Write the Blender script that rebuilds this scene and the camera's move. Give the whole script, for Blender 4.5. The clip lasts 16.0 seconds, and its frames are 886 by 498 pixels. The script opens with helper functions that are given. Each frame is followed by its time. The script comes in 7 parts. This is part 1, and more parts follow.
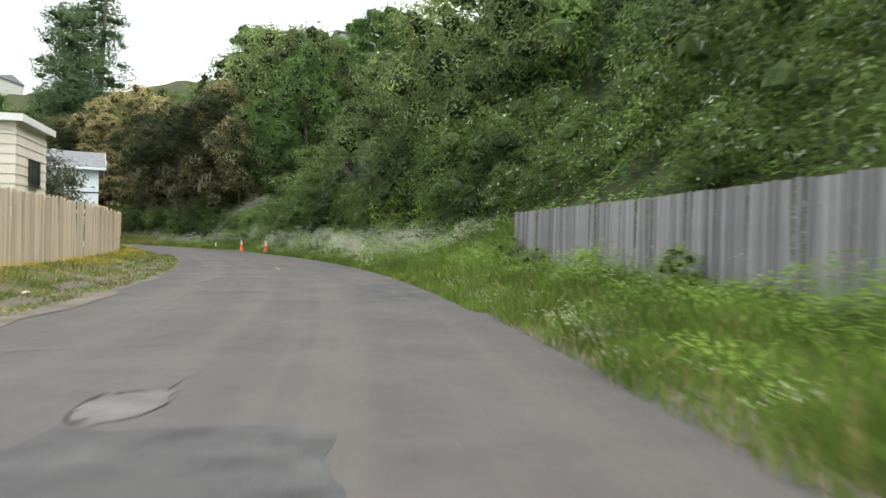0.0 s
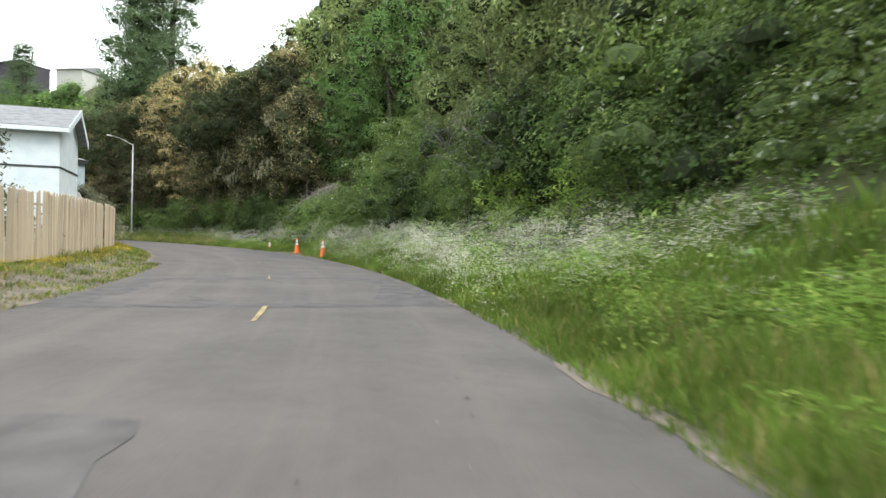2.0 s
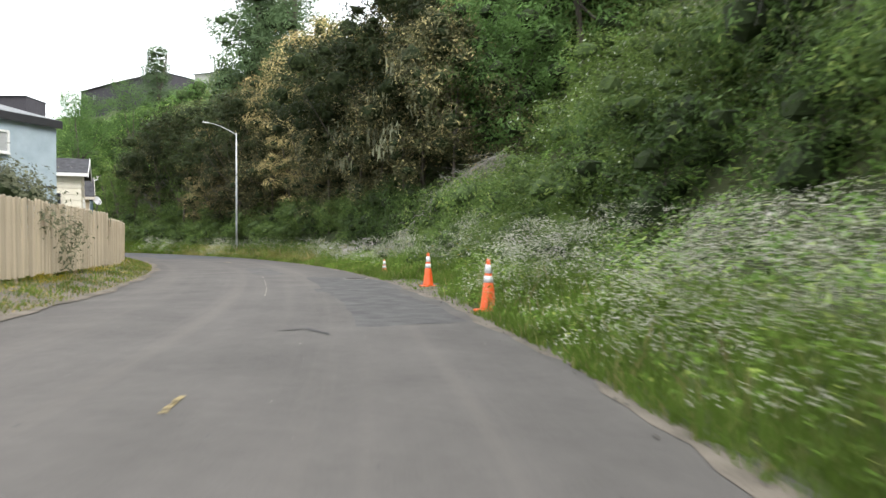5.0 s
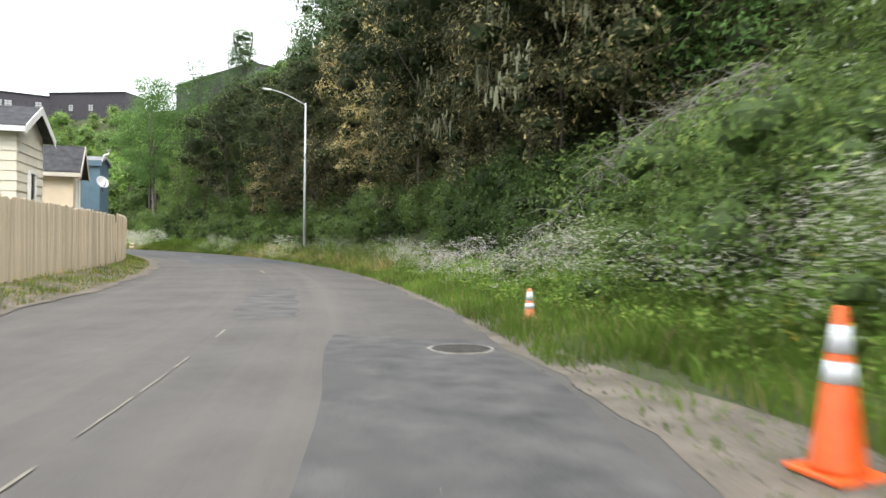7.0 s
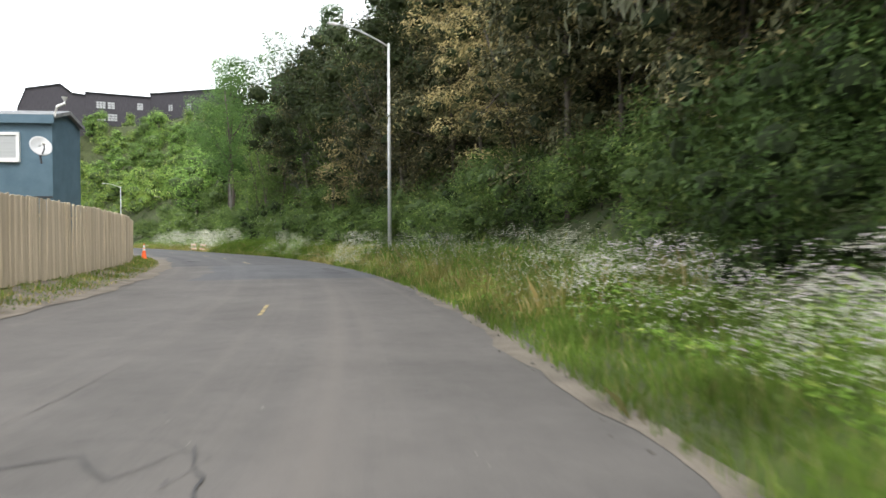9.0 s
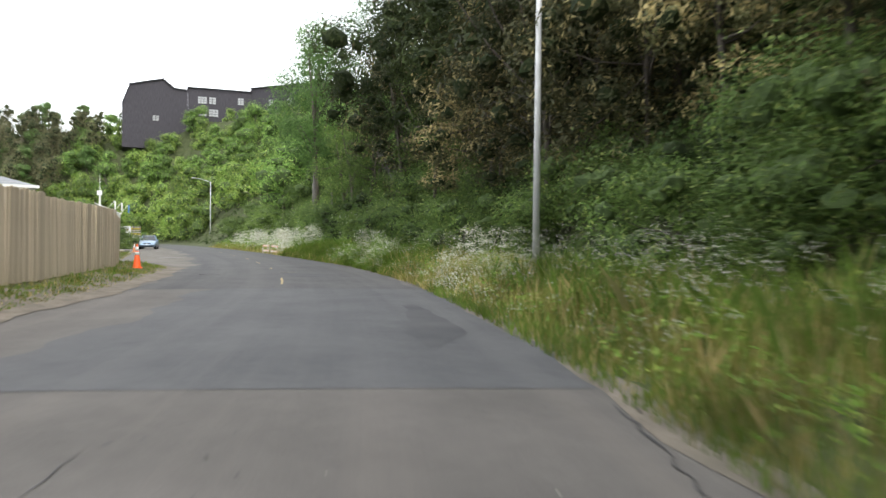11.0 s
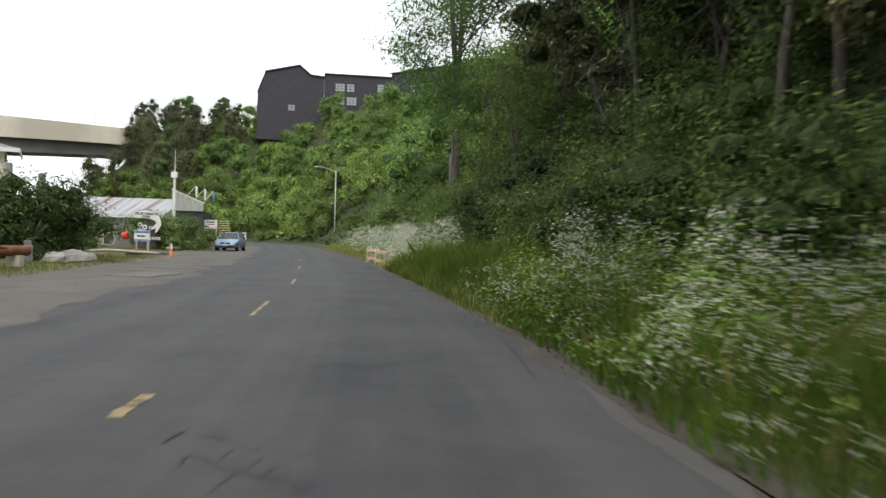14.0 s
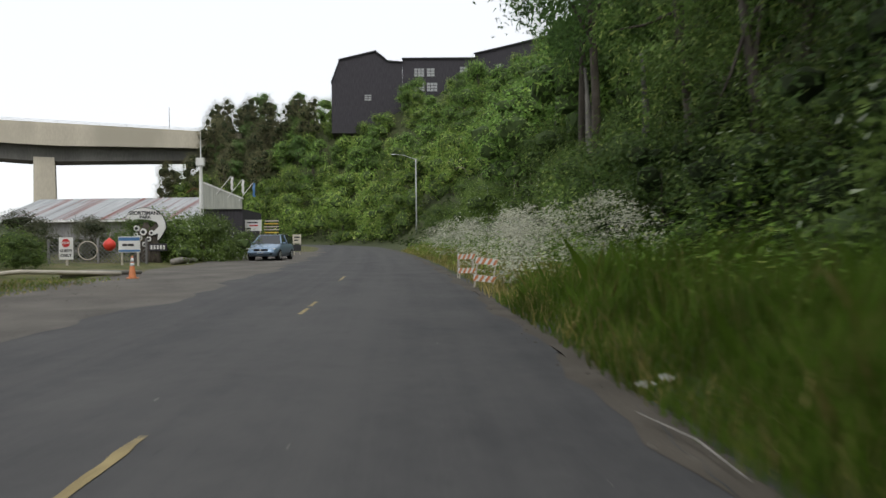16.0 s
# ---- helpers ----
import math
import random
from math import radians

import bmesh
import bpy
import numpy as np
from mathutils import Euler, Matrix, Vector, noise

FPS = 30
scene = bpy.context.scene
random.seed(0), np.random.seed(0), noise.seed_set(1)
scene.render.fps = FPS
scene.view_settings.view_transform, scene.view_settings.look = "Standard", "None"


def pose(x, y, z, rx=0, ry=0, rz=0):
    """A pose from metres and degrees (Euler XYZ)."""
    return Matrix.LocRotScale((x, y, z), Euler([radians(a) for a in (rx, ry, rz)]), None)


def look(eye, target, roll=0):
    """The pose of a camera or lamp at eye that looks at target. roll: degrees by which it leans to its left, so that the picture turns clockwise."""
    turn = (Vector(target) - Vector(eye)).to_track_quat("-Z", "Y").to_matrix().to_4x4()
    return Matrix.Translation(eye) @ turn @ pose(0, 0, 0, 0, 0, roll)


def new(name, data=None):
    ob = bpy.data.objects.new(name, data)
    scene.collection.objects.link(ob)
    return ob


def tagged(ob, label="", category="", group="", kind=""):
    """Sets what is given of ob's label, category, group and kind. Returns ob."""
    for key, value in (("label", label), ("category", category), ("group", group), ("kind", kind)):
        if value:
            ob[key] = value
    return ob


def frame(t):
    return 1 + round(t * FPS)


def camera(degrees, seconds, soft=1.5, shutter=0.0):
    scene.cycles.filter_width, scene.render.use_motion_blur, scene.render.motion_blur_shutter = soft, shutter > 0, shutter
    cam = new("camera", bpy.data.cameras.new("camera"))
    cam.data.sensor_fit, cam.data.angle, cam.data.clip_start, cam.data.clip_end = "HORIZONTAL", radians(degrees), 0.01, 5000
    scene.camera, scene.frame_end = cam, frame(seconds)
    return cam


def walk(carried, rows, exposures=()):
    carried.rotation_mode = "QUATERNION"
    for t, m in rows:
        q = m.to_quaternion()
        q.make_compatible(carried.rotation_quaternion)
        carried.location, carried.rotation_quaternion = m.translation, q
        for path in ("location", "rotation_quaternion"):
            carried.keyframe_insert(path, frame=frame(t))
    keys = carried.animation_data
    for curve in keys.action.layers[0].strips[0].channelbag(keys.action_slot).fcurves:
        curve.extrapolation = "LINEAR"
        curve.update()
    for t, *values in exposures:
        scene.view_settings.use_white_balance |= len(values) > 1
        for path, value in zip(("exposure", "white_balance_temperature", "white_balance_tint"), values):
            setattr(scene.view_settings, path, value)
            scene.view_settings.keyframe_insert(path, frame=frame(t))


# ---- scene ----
cam = camera(64.37, 16.0, soft=1.45, shutter=0.42)
PATH = [
    (0.0, pose(0.000, 0.000, 1.243, 89.311, -1.438, -0.000)),
    (0.5, pose(-0.344, 4.142, 1.247, 89.271, -1.546, 1.804)),
    (1.0, pose(-0.800, 8.267, 1.257, 89.187, -1.624, 3.427)),
    (1.5, pose(-1.371, 12.248, 1.260, 89.333, -1.564, 5.414)),
    (2.0, pose(-2.062, 16.171, 1.254, 88.960, -1.417, 7.570)),
    (2.5, pose(-2.929, 20.026, 1.243, 89.076, -1.225, 9.807)),
    (3.0, pose(-3.969, 23.861, 1.240, 89.526, -0.908, 11.938)),
    (3.5, pose(-5.126, 27.708, 1.245, 89.472, -0.525, 14.007)),
    (4.0, pose(-6.389, 31.464, 1.247, 89.420, 0.126, 15.989)),
    (4.5, pose(-7.759, 35.083, 1.249, 89.370, 0.251, 17.987)),
    (5.0, pose(-9.233, 38.596, 1.250, 89.345, 0.070, 19.964)),
    (5.5, pose(-10.814, 42.028, 1.249, 89.349, -0.285, 21.904)),
    (6.0, pose(-12.510, 45.404, 1.247, 89.378, -0.710, 23.818)),
    (6.5, pose(-14.326, 48.744, 1.243, 89.417, -0.999, 25.745)),
    (7.0, pose(-16.262, 52.073, 1.245, 89.428, -0.687, 27.747)),
    (7.5, pose(-18.330, 55.369, 1.249, 89.301, -0.245, 29.869)),
    (8.0, pose(-20.536, 58.568, 1.256, 89.426, -0.481, 32.003)),
    (8.5, pose(-22.840, 61.671, 1.257, 89.283, -0.213, 34.066)),
    (9.0, pose(-25.250, 64.694, 1.255, 89.076, 0.300, 36.079)),
    (9.5, pose(-27.862, 67.656, 1.252, 89.124, 0.325, 38.246)),
    (10.0, pose(-30.645, 70.571, 1.251, 89.220, 0.099, 40.389)),
    (10.5, pose(-33.583, 73.432, 1.249, 89.289, -0.255, 42.414)),
    (11.0, pose(-36.654, 76.226, 1.245, 89.332, -0.652, 44.325)),
    (11.5, pose(-39.827, 78.946, 1.238, 89.379, -0.915, 46.218)),
    (12.0, pose(-43.040, 81.614, 1.237, 89.459, -0.632, 48.270)),
    (12.5, pose(-46.376, 84.167, 1.244, 89.487, -0.830, 50.467)),
    (13.0, pose(-49.737, 86.554, 1.245, 89.360, -0.780, 52.415)),
    (13.5, pose(-53.158, 88.854, 1.247, 89.465, -1.071, 54.213)),
    (14.0, pose(-56.620, 91.009, 1.249, 89.351, -1.687, 56.005)),
    (14.5, pose(-60.100, 93.032, 1.255, 89.218, -2.108, 57.875)),
    (15.0, pose(-63.671, 94.940, 1.265, 89.864, -0.666, 59.720)),
    (15.5, pose(-67.339, 96.770, 1.262, 89.570, -0.022, 61.601)),
    (16.0, pose(-71.058, 98.521, 1.246, 89.005, 0.468, 63.060)),
]
EXPOSURES = ((0, -0.1), (1, -0.05), (2, 0.2), (3.5, 0.2), (6.5, 0.32), (7.5, 0.38), (9, 0.18), (11.5, 0.14), (12.5, -0.02), (13.5, -0.42), (14.5, -0.72), (16, -1.12))
walk(cam, PATH, exposures=EXPOSURES)

# ---------------------------------------------------------------- world, sun
world = bpy.data.worlds.new("overcast_sky")
scene.world = world
world.use_nodes = True
wn, wl = world.node_tree.nodes, world.node_tree.links
wbg = wn["Background"]
sky = wn.new("ShaderNodeTexSky")
sky.sky_type, sky.sun_disc = "NISHITA", False
sky.sun_elevation, sky.sun_rotation = radians(46), radians(112)
skymix = wn.new("ShaderNodeMix")
skymix.data_type = "RGBA"
skyscale = wn.new("ShaderNodeVectorMath")
skyscale.operation = "SCALE"
skyscale.inputs["Scale"].default_value = 0.1
wl.new(sky.outputs[0], skyscale.inputs[0])
skymix.inputs["Factor"].default_value = 0.86
wl.new(skyscale.outputs[0], skymix.inputs["A"])
skymix.inputs["B"].default_value = (0.975, 0.995, 1.025, 1)
wl.new(skymix.outputs["Result"], wbg.inputs["Color"])
wbg.inputs["Strength"].default_value = 2.45

sun = new("sun", bpy.data.lights.new("sun", "SUN"))
sun.data.energy, sun.data.angle, sun.data.color = 1.9, radians(25), (1.0, 0.95, 0.88)
sun.matrix_world = look((0, 0, 0), (-0.85, 0.35, -0.95))

# ---------------------------------------------------------------- road frame
# distance s along the drive, u metres to its right
S_KEYS = (-80, 0, 16, 32, 48, 64, 80, 96, 112, 128, 165, 200, 215, 240, 300, 360)
H_KEYS = (-20, 3.75, 11.27, 19.48, 27.99, 36.48, 44.65, 52.3, 59.27, 65.46, 69, 71.5, 73.5, 86, 120, 146)
SG = np.arange(-80, 360.01, 0.25)
HG = np.radians(np.interp(SG, S_KEYS, H_KEYS))
XG = np.cumsum(-np.sin(HG)) * 0.25
YG = np.cumsum(np.cos(HG)) * 0.25
XG -= np.interp(0, SG, XG)
YG -= np.interp(0, SG, YG)


def W(s, u, z=0.0):
    """World place of road place s, u (numbers or arrays)."""
    h = np.interp(s, SG, HG)
    x = np.interp(s, SG, XG) + u * np.cos(h)
    y = np.interp(s, SG, YG) + u * np.sin(h)
    return np.stack(np.broadcast_arrays(x, y, z), -1)


def heading(s):
    return math.degrees(float(np.interp(s, SG, HG)))


def M(s, u, z=None, turn=0.0):
    """Pose on the road frame; local y runs ahead, local x to the right."""
    if z is None:
        z = float(ZT(s, u))
    x, y, _ = W(s, u)
    return pose(float(x), float(y), float(z), 0, 0, heading(s) + turn)


def lumps(s, u):
    return (np.sin(s * 0.31 + 1.3 * np.sin(u * 0.23)) + np.sin(u * 0.53 + s * 0.13) + 0.6 * np.sin(s * 0.83 - u * 0.37)) / 2.6


def ZT(s, u):
    """Height of the ground."""
    s, u = np.asarray(s, float), np.asarray(u, float)
    far = np.clip((s - 190) / 40, 0, 1)
    ur = u * (1 + 0.35 * far)
    zr = np.interp(ur, (2.1, 3, 5, 6.5, 9, 14, 22, 44, 60, 140), (0, 0.08, 0.3, 0.8, 2.8, 7.5, 14.5, 30.5, 32.5, 33.5))
    zr = zr + lumps(s, u) * np.clip((u - 6) / 8, 0, 1) * 1.0
    zr = zr * np.clip((334 - s) / 14, 0.02, 1)
    zl = np.interp(u, (-70, -14, -7.6, -6.7, -5.7), (-0.2, 0.25, 0.3, 0.24, 0))
    zl2 = np.interp(u, (-70, -20, -12, -10, -5.7), (-0.2, 0.2, 0.15, 0.03, 0))
    k = np.clip((s - 118) / 6, 0, 1)
    return np.where(u > 0, zr, zl * (1 - k) + zl2 * k)


# ---------------------------------------------------------------- materials
def shader(name, rough=0.8, metal=0.0):
    m = bpy.data.materials.new(name)
    m.use_nodes = True
    n = m.node_tree.nodes
    b = n["Principled BSDF"]
    b.inputs["Roughness"].default_value, b.inputs["Metallic"].default_value = rough, metal
    b.inputs["Specular IOR Level"].default_value = 0.5 if rough < 0.7 else 0.25
    return m, n, m.node_tree.links, b


def surface(name, a, b, scale=4.0, fine=60.0, rough=0.8, metal=0.0, bump=0.3, per_object=0.0, stretch=(1, 1, 1), c=None, depth=0.01):
    """Two colours mixed by a coarse and a fine noise, an optional third as stains, a bump, and a per-piece shift in value."""
    m, n, l, bs = shader(name, rough, metal)
    tc = n.new("ShaderNodeTexCoord")
    mp = n.new("ShaderNodeMapping")
    mp.inputs["Scale"].default_value = stretch
    l.new(tc.outputs["Object"], mp.inputs["Vector"])
    n1, n2 = n.new("ShaderNodeTexNoise"), n.new("ShaderNodeTexNoise")
    for q, sc in ((n1, scale), (n2, fine)):
        q.inputs["Scale"].default_value, q.inputs["Detail"].default_value = sc, 6
        l.new(mp.outputs["Vector"], q.inputs["Vector"])
    add = n.new("ShaderNodeMath")
    add.operation = "MULTIPLY_ADD"
    l.new(n2.outputs["Fac"], add.inputs[0])
    add.inputs[1].default_value = 0.5
    l.new(n1.outputs["Fac"], add.inputs[2])
    rng = n.new("ShaderNodeMapRange")
    rng.inputs["From Min"].default_value, rng.inputs["From Max"].default_value = 0.5, 1.0
    l.new(add.outputs[0], rng.inputs["Value"])
    mix = n.new("ShaderNodeMix")
    mix.data_type = "RGBA"
    l.new(rng.outputs["Result"], mix.inputs["Factor"])
    mix.inputs["A"].default_value, mix.inputs["B"].default_value = (*a, 1), (*b, 1)
    out = mix.outputs["Result"]
    if c:
        n3 = n.new("ShaderNodeTexNoise")
        n3.inputs["Scale"].default_value, n3.inputs["Detail"].default_value = scale * 0.35, 4
        l.new(mp.outputs["Vector"], n3.inputs["Vector"])
        r3 = n.new("ShaderNodeMapRange")
        r3.inputs["From Min"].default_value, r3.inputs["From Max"].default_value = 0.52, 0.68
        l.new(n3.outputs["Fac"], r3.inputs["Value"])
        mx = n.new("ShaderNodeMix")
        mx.data_type = "RGBA"
        l.new(r3.outputs["Result"], mx.inputs["Factor"])
        l.new(out, mx.inputs["A"])
        mx.inputs["B"].default_value = (*c, 1)
        out = mx.outputs["Result"]
    if per_object:
        oi = n.new("ShaderNodeObjectInfo")
        r = n.new("ShaderNodeMapRange")
        r.inputs["To Min"].default_value, r.inputs["To Max"].default_value = 1 - per_object, 1 + per_object
        l.new(oi.outputs["Random"], r.inputs["Value"])
        hs = n.new("ShaderNodeHueSaturation")
        l.new(r.outputs["Result"], hs.inputs["Value"])
        l.new(out, hs.inputs["Color"])
        out = hs.outputs["Color"]
    l.new(out, bs.inputs["Base Color"])
    if bump:
        bp = n.new("ShaderNodeBump")
        bp.inputs["Strength"].default_value, bp.inputs["Distance"].default_value = bump, depth
        l.new(add.outputs[0], bp.inputs["Height"])
        l.new(bp.outputs["Normal"], bs.inputs["Normal"])
    return m


def foliage(name, dark, light, third=None, share=0.3, glow=0.35, rough=0.55, spread=1.0, patchy=0.6):
    """Leaves: colour by island, with light passing through."""
    m, n, l, bs = shader(name, rough)
    bs.inputs["Specular IOR Level"].default_value = 0.12
    g = n.new("ShaderNodeNewGeometry")
    dark, light = [a * 0.7 + b * 0.3 for a, b in zip(dark, light)], [a * 0.2 + b * 0.8 for a, b in zip(dark, light)]
    ramp = n.new("ShaderNodeValToRGB")
    e = ramp.color_ramp.elements
    e[0].position, e[0].color = 0.0, (*dark, 1)
    if third:
        e[1].position, e[1].color = 1 - share - 0.02, (*light, 1)
        x = e.new(1 - share + 0.02)
        x.color = (*third, 1)
    else:
        e[1].position, e[1].color = 1.0, (*light, 1)
    l.new(g.outputs["Random Per Island"], ramp.inputs["Fac"])
    oi = n.new("ShaderNodeObjectInfo")
    r = n.new("ShaderNodeMapRange")
    r.inputs["To Min"].default_value, r.inputs["To Max"].default_value = 1 - 0.3 * spread, 1 + 0.3 * spread
    l.new(oi.outputs["Random"], r.inputs["Value"])
    tc = n.new("ShaderNodeTexCoord")
    nz = n.new("ShaderNodeTexNoise")
    nz.inputs["Scale"].default_value, nz.inputs["Detail"].default_value = patchy, 3
    l.new(tc.outputs["Object"], nz.inputs["Vector"])
    nr = n.new("ShaderNodeMapRange")
    nr.inputs["From Min"].default_value, nr.inputs["From Max"].default_value = 0.3, 0.7
    nr.inputs["To Min"].default_value, nr.inputs["To Max"].default_value = 0.55, 1.4
    l.new(nz.outputs["Fac"], nr.inputs["Value"])
    mul = n.new("ShaderNodeMath")
    mul.operation = "MULTIPLY"
    l.new(nr.outputs["Result"], mul.inputs[0])
    l.new(r.outputs["Result"], mul.inputs[1])
    hs = n.new("ShaderNodeHueSaturation")
    l.new(mul.outputs[0], hs.inputs["Value"])
    l.new(ramp.outputs["Color"], hs.inputs["Color"])
    l.new(hs.outputs["Color"], bs.inputs["Base Color"])
    tr = n.new("ShaderNodeBsdfTranslucent")
    l.new(hs.outputs["Color"], tr.inputs["Color"])
    mx = n.new("ShaderNodeMixShader")
    mx.inputs["Fac"].default_value = glow
    l.new(bs.outputs[0], mx.inputs[1])
    l.new(tr.outputs[0], mx.inputs[2])
    l.new(mx.outputs[0], n["Material Output"].inputs["Surface"])
    return m


def plain(name, col, rough=0.5, metal=0.0):
    return surface(name, tuple(v * 0.88 for v in col), tuple(min(1, v * 1.08) for v in col), 3, 40, rough, metal, 0.05)


def asphalt(name, dark, light, wear, streak=0.5):
    """Road surface: stone speckle, blotches, and wheel-worn streaks that run along the road."""
    m, n, l, bs = shader(name, 0.88)
    tc, uvn = n.new("ShaderNodeTexCoord"), n.new("ShaderNodeUVMap")
    uvn.uv_map = "along"
    mp = n.new("ShaderNodeMapping")
    mp.inputs["Scale"].default_value = (0.02, 1.1, 1)
    l.new(uvn.outputs[0], mp.inputs["Vector"])
    tex = {}
    for key, sc, det, src in (("blotch", 0.55, 7, tc.outputs["Object"]), ("mid", 5.0, 6, tc.outputs["Object"]), ("stone", 70.0, 3, tc.outputs["Object"]), ("streak", 1.0, 5, mp.outputs["Vector"])):
        q = n.new("ShaderNodeTexNoise")
        q.inputs["Scale"].default_value, q.inputs["Detail"].default_value, q.inputs["Roughness"].default_value = sc, det, 0.62
        l.new(src, q.inputs["Vector"])
        tex[key] = q.outputs["Fac"]
    def mad(x, k, y):
        q = n.new("ShaderNodeMath")
        q.operation = "MULTIPLY_ADD"
        l.new(x, q.inputs[0])
        q.inputs[1].default_value = k
        if y is not None:
            l.new(y, q.inputs[2])
        else:
            q.inputs[2].default_value = 0
        return q.outputs[0]
    total = mad(tex["blotch"], 0.6, mad(tex["mid"], 0.2, mad(tex["stone"], 0.35, mad(tex["streak"], streak, None))))
    mr = n.new("ShaderNodeMapRange")
    mid = 0.5 * (1.15 + streak)
    mr.inputs["From Min"].default_value, mr.inputs["From Max"].default_value = mid - 0.26, mid + 0.26
    l.new(total, mr.inputs["Value"])
    mix = n.new("ShaderNodeMix")
    mix.data_type = "RGBA"
    l.new(mr.outputs["Result"], mix.inputs["Factor"])
    mix.inputs["A"].default_value, mix.inputs["B"].default_value = (*dark, 1), (*light, 1)
    w = n.new("ShaderNodeMapRange")
    w.inputs["From Min"].default_value, w.inputs["From Max"].default_value, w.inputs["To Max"].default_value = 0.52, 0.75, 0.7
    l.new(tex["streak"], w.inputs["Value"])
    mx = n.new("ShaderNodeMix")
    mx.data_type = "RGBA"
    l.new(w.outputs["Result"], mx.inputs["Factor"])
    l.new(mix.outputs["Result"], mx.inputs["A"])
    mx.inputs["B"].default_value = (*wear, 1)
    l.new(mx.outputs["Result"], bs.inputs["Base Color"])
    bp = n.new("ShaderNodeBump")
    bp.inputs["Strength"].default_value, bp.inputs["Distance"].default_value = 0.7, 0.008
    l.new(mad(tex["stone"], 0.6, tex["mid"]), bp.inputs["Height"])
    l.new(bp.outputs["Normal"], bs.inputs["Normal"])
    return m


ASPHALT = asphalt("asphalt", (0.063, 0.0592, 0.055), (0.15, 0.139, 0.128), (0.142, 0.128, 0.114), 0.28)
ASPHALT_DARK = surface("asphalt_patch_dark", (0.054, 0.0535, 0.053), (0.128, 0.124, 0.119), 2.2, 70, 0.9, 0, 0.7, c=(0.085, 0.083, 0.08), depth=0.008)
ASPHALT_FRESH = surface("asphalt_patch_fresh", (0.044, 0.046, 0.05), (0.088, 0.088, 0.09), 0.7, 60, 0.9, 0, 0.5, depth=0.006)
ASPHALT_PALE = surface("asphalt_patch_pale", (0.11, 0.105, 0.096), (0.19, 0.18, 0.165), 3.0, 50, 0.9, 0, 0.5, depth=0.006)
ASPHALT_TAR = surface("tar", (0.03, 0.03, 0.03), (0.065, 0.064, 0.062), 5, 90, 0.7, 0, 0.4)
DIRT = surface("dry_dirt", (0.095, 0.083, 0.066), (0.225, 0.196, 0.158), 1.6, 30, 0.95, 0, 0.9, c=(0.12, 0.108, 0.085), depth=0.03)
GRAVEL = surface("gravel", (0.085, 0.08, 0.07), (0.17, 0.157, 0.138), 0.6, 70, 0.95, 0, 0.8, c=(0.135, 0.122, 0.104), depth=0.02)
SOIL = surface("bank_soil", (0.04, 0.052, 0.022), (0.085, 0.098, 0.04), 0.8, 12, 0.95, 0, 0.8, depth=0.05)
TURF = surface("turf", (0.045, 0.062, 0.02), (0.165, 0.155, 0.06), 1.4, 22, 0.95, 0, 1.0, c=(0.135, 0.115, 0.07), depth=0.04)
LINE_FADED = surface("faded_centre_line", (0.17, 0.155, 0.125), (0.3, 0.28, 0.225), 5, 50, 0.8, 0, 0.2, c=(0.13, 0.12, 0.105))
ASPHALT_WORN = surface("asphalt_patch_worn", (0.057, 0.0555, 0.054), (0.142, 0.136, 0.13), 2.0, 70, 0.9, 0, 0.7, c=(0.105, 0.1, 0.094), depth=0.008)
LINE = surface("worn_yellow_line", (0.2, 0.155, 0.075), (0.42, 0.335, 0.155), 5, 50, 0.75, 0, 0.2, c=(0.15, 0.13, 0.1))
FENCE_GREY = surface("weathered_grey_wood", (0.15, 0.148, 0.148), (0.31, 0.305, 0.305), 1.2, 30, 0.85, 0, 0.5, 0.3, (6, 6, 0.5), c=(0.14, 0.14, 0.142))
FENCE_TAN = surface("weathered_tan_wood", (0.4, 0.335, 0.24), (0.64, 0.55, 0.415), 1.0, 30, 0.85, 0, 0.5, 0.2, (6, 6, 0.5), c=(0.34, 0.29, 0.215))
BARK = surface("bark", (0.05, 0.042, 0.035), (0.14, 0.12, 0.1), 2, 14, 0.9, 0, 0.9, 0, (2, 2, 0.6), depth=0.04)
DEADWOOD = surface("dead_grey_wood", (0.17, 0.16, 0.14), (0.34, 0.32, 0.285), 3, 30, 0.9, 0, 0.5)
L_BUCKEYE = foliage("dull_olive_leaves", (0.075, 0.085, 0.038), (0.19, 0.185, 0.082), glow=0.25)
BLOSSOM_TAN = foliage("tan_blossoms", (0.32, 0.265, 0.125), (0.64, 0.525, 0.245), glow=0.3)
L_DARK = foliage("dark_green_leaves", (0.064, 0.129, 0.039), (0.167, 0.287, 0.080))
# leaf colour darkened to stand for the deep shade under the canopy
L_SHADE = foliage("shade_darkened_leaves", (0.018, 0.026, 0.011), (0.055, 0.073, 0.024), (0.110, 0.094, 0.044), 0.06, 0.15)
L_IVY = foliage("ivy_leaves", (0.03, 0.056, 0.016), (0.09, 0.148, 0.04), (0.16, 0.21, 0.062), 0.08, 0.25)
L_MID = foliage("green_leaves", (0.085, 0.170, 0.040), (0.234, 0.383, 0.089), (0.368, 0.495, 0.132), 0.15)
L_BRIGHT = foliage("fresh_green_leaves", (0.14, 0.25, 0.045), (0.33, 0.5, 0.09), (0.5, 0.6, 0.15), 0.2)
L_BROWN = foliage("dull_brown_green_leaves", (0.036, 0.041, 0.02), (0.115, 0.115, 0.053), (0.33, 0.28, 0.13), 0.14, 0.15)
L_WOOD = foliage("olive_green_leaves", (0.095, 0.135, 0.05), (0.25, 0.32, 0.11), (0.36, 0.42, 0.15), 0.1, 0.3)
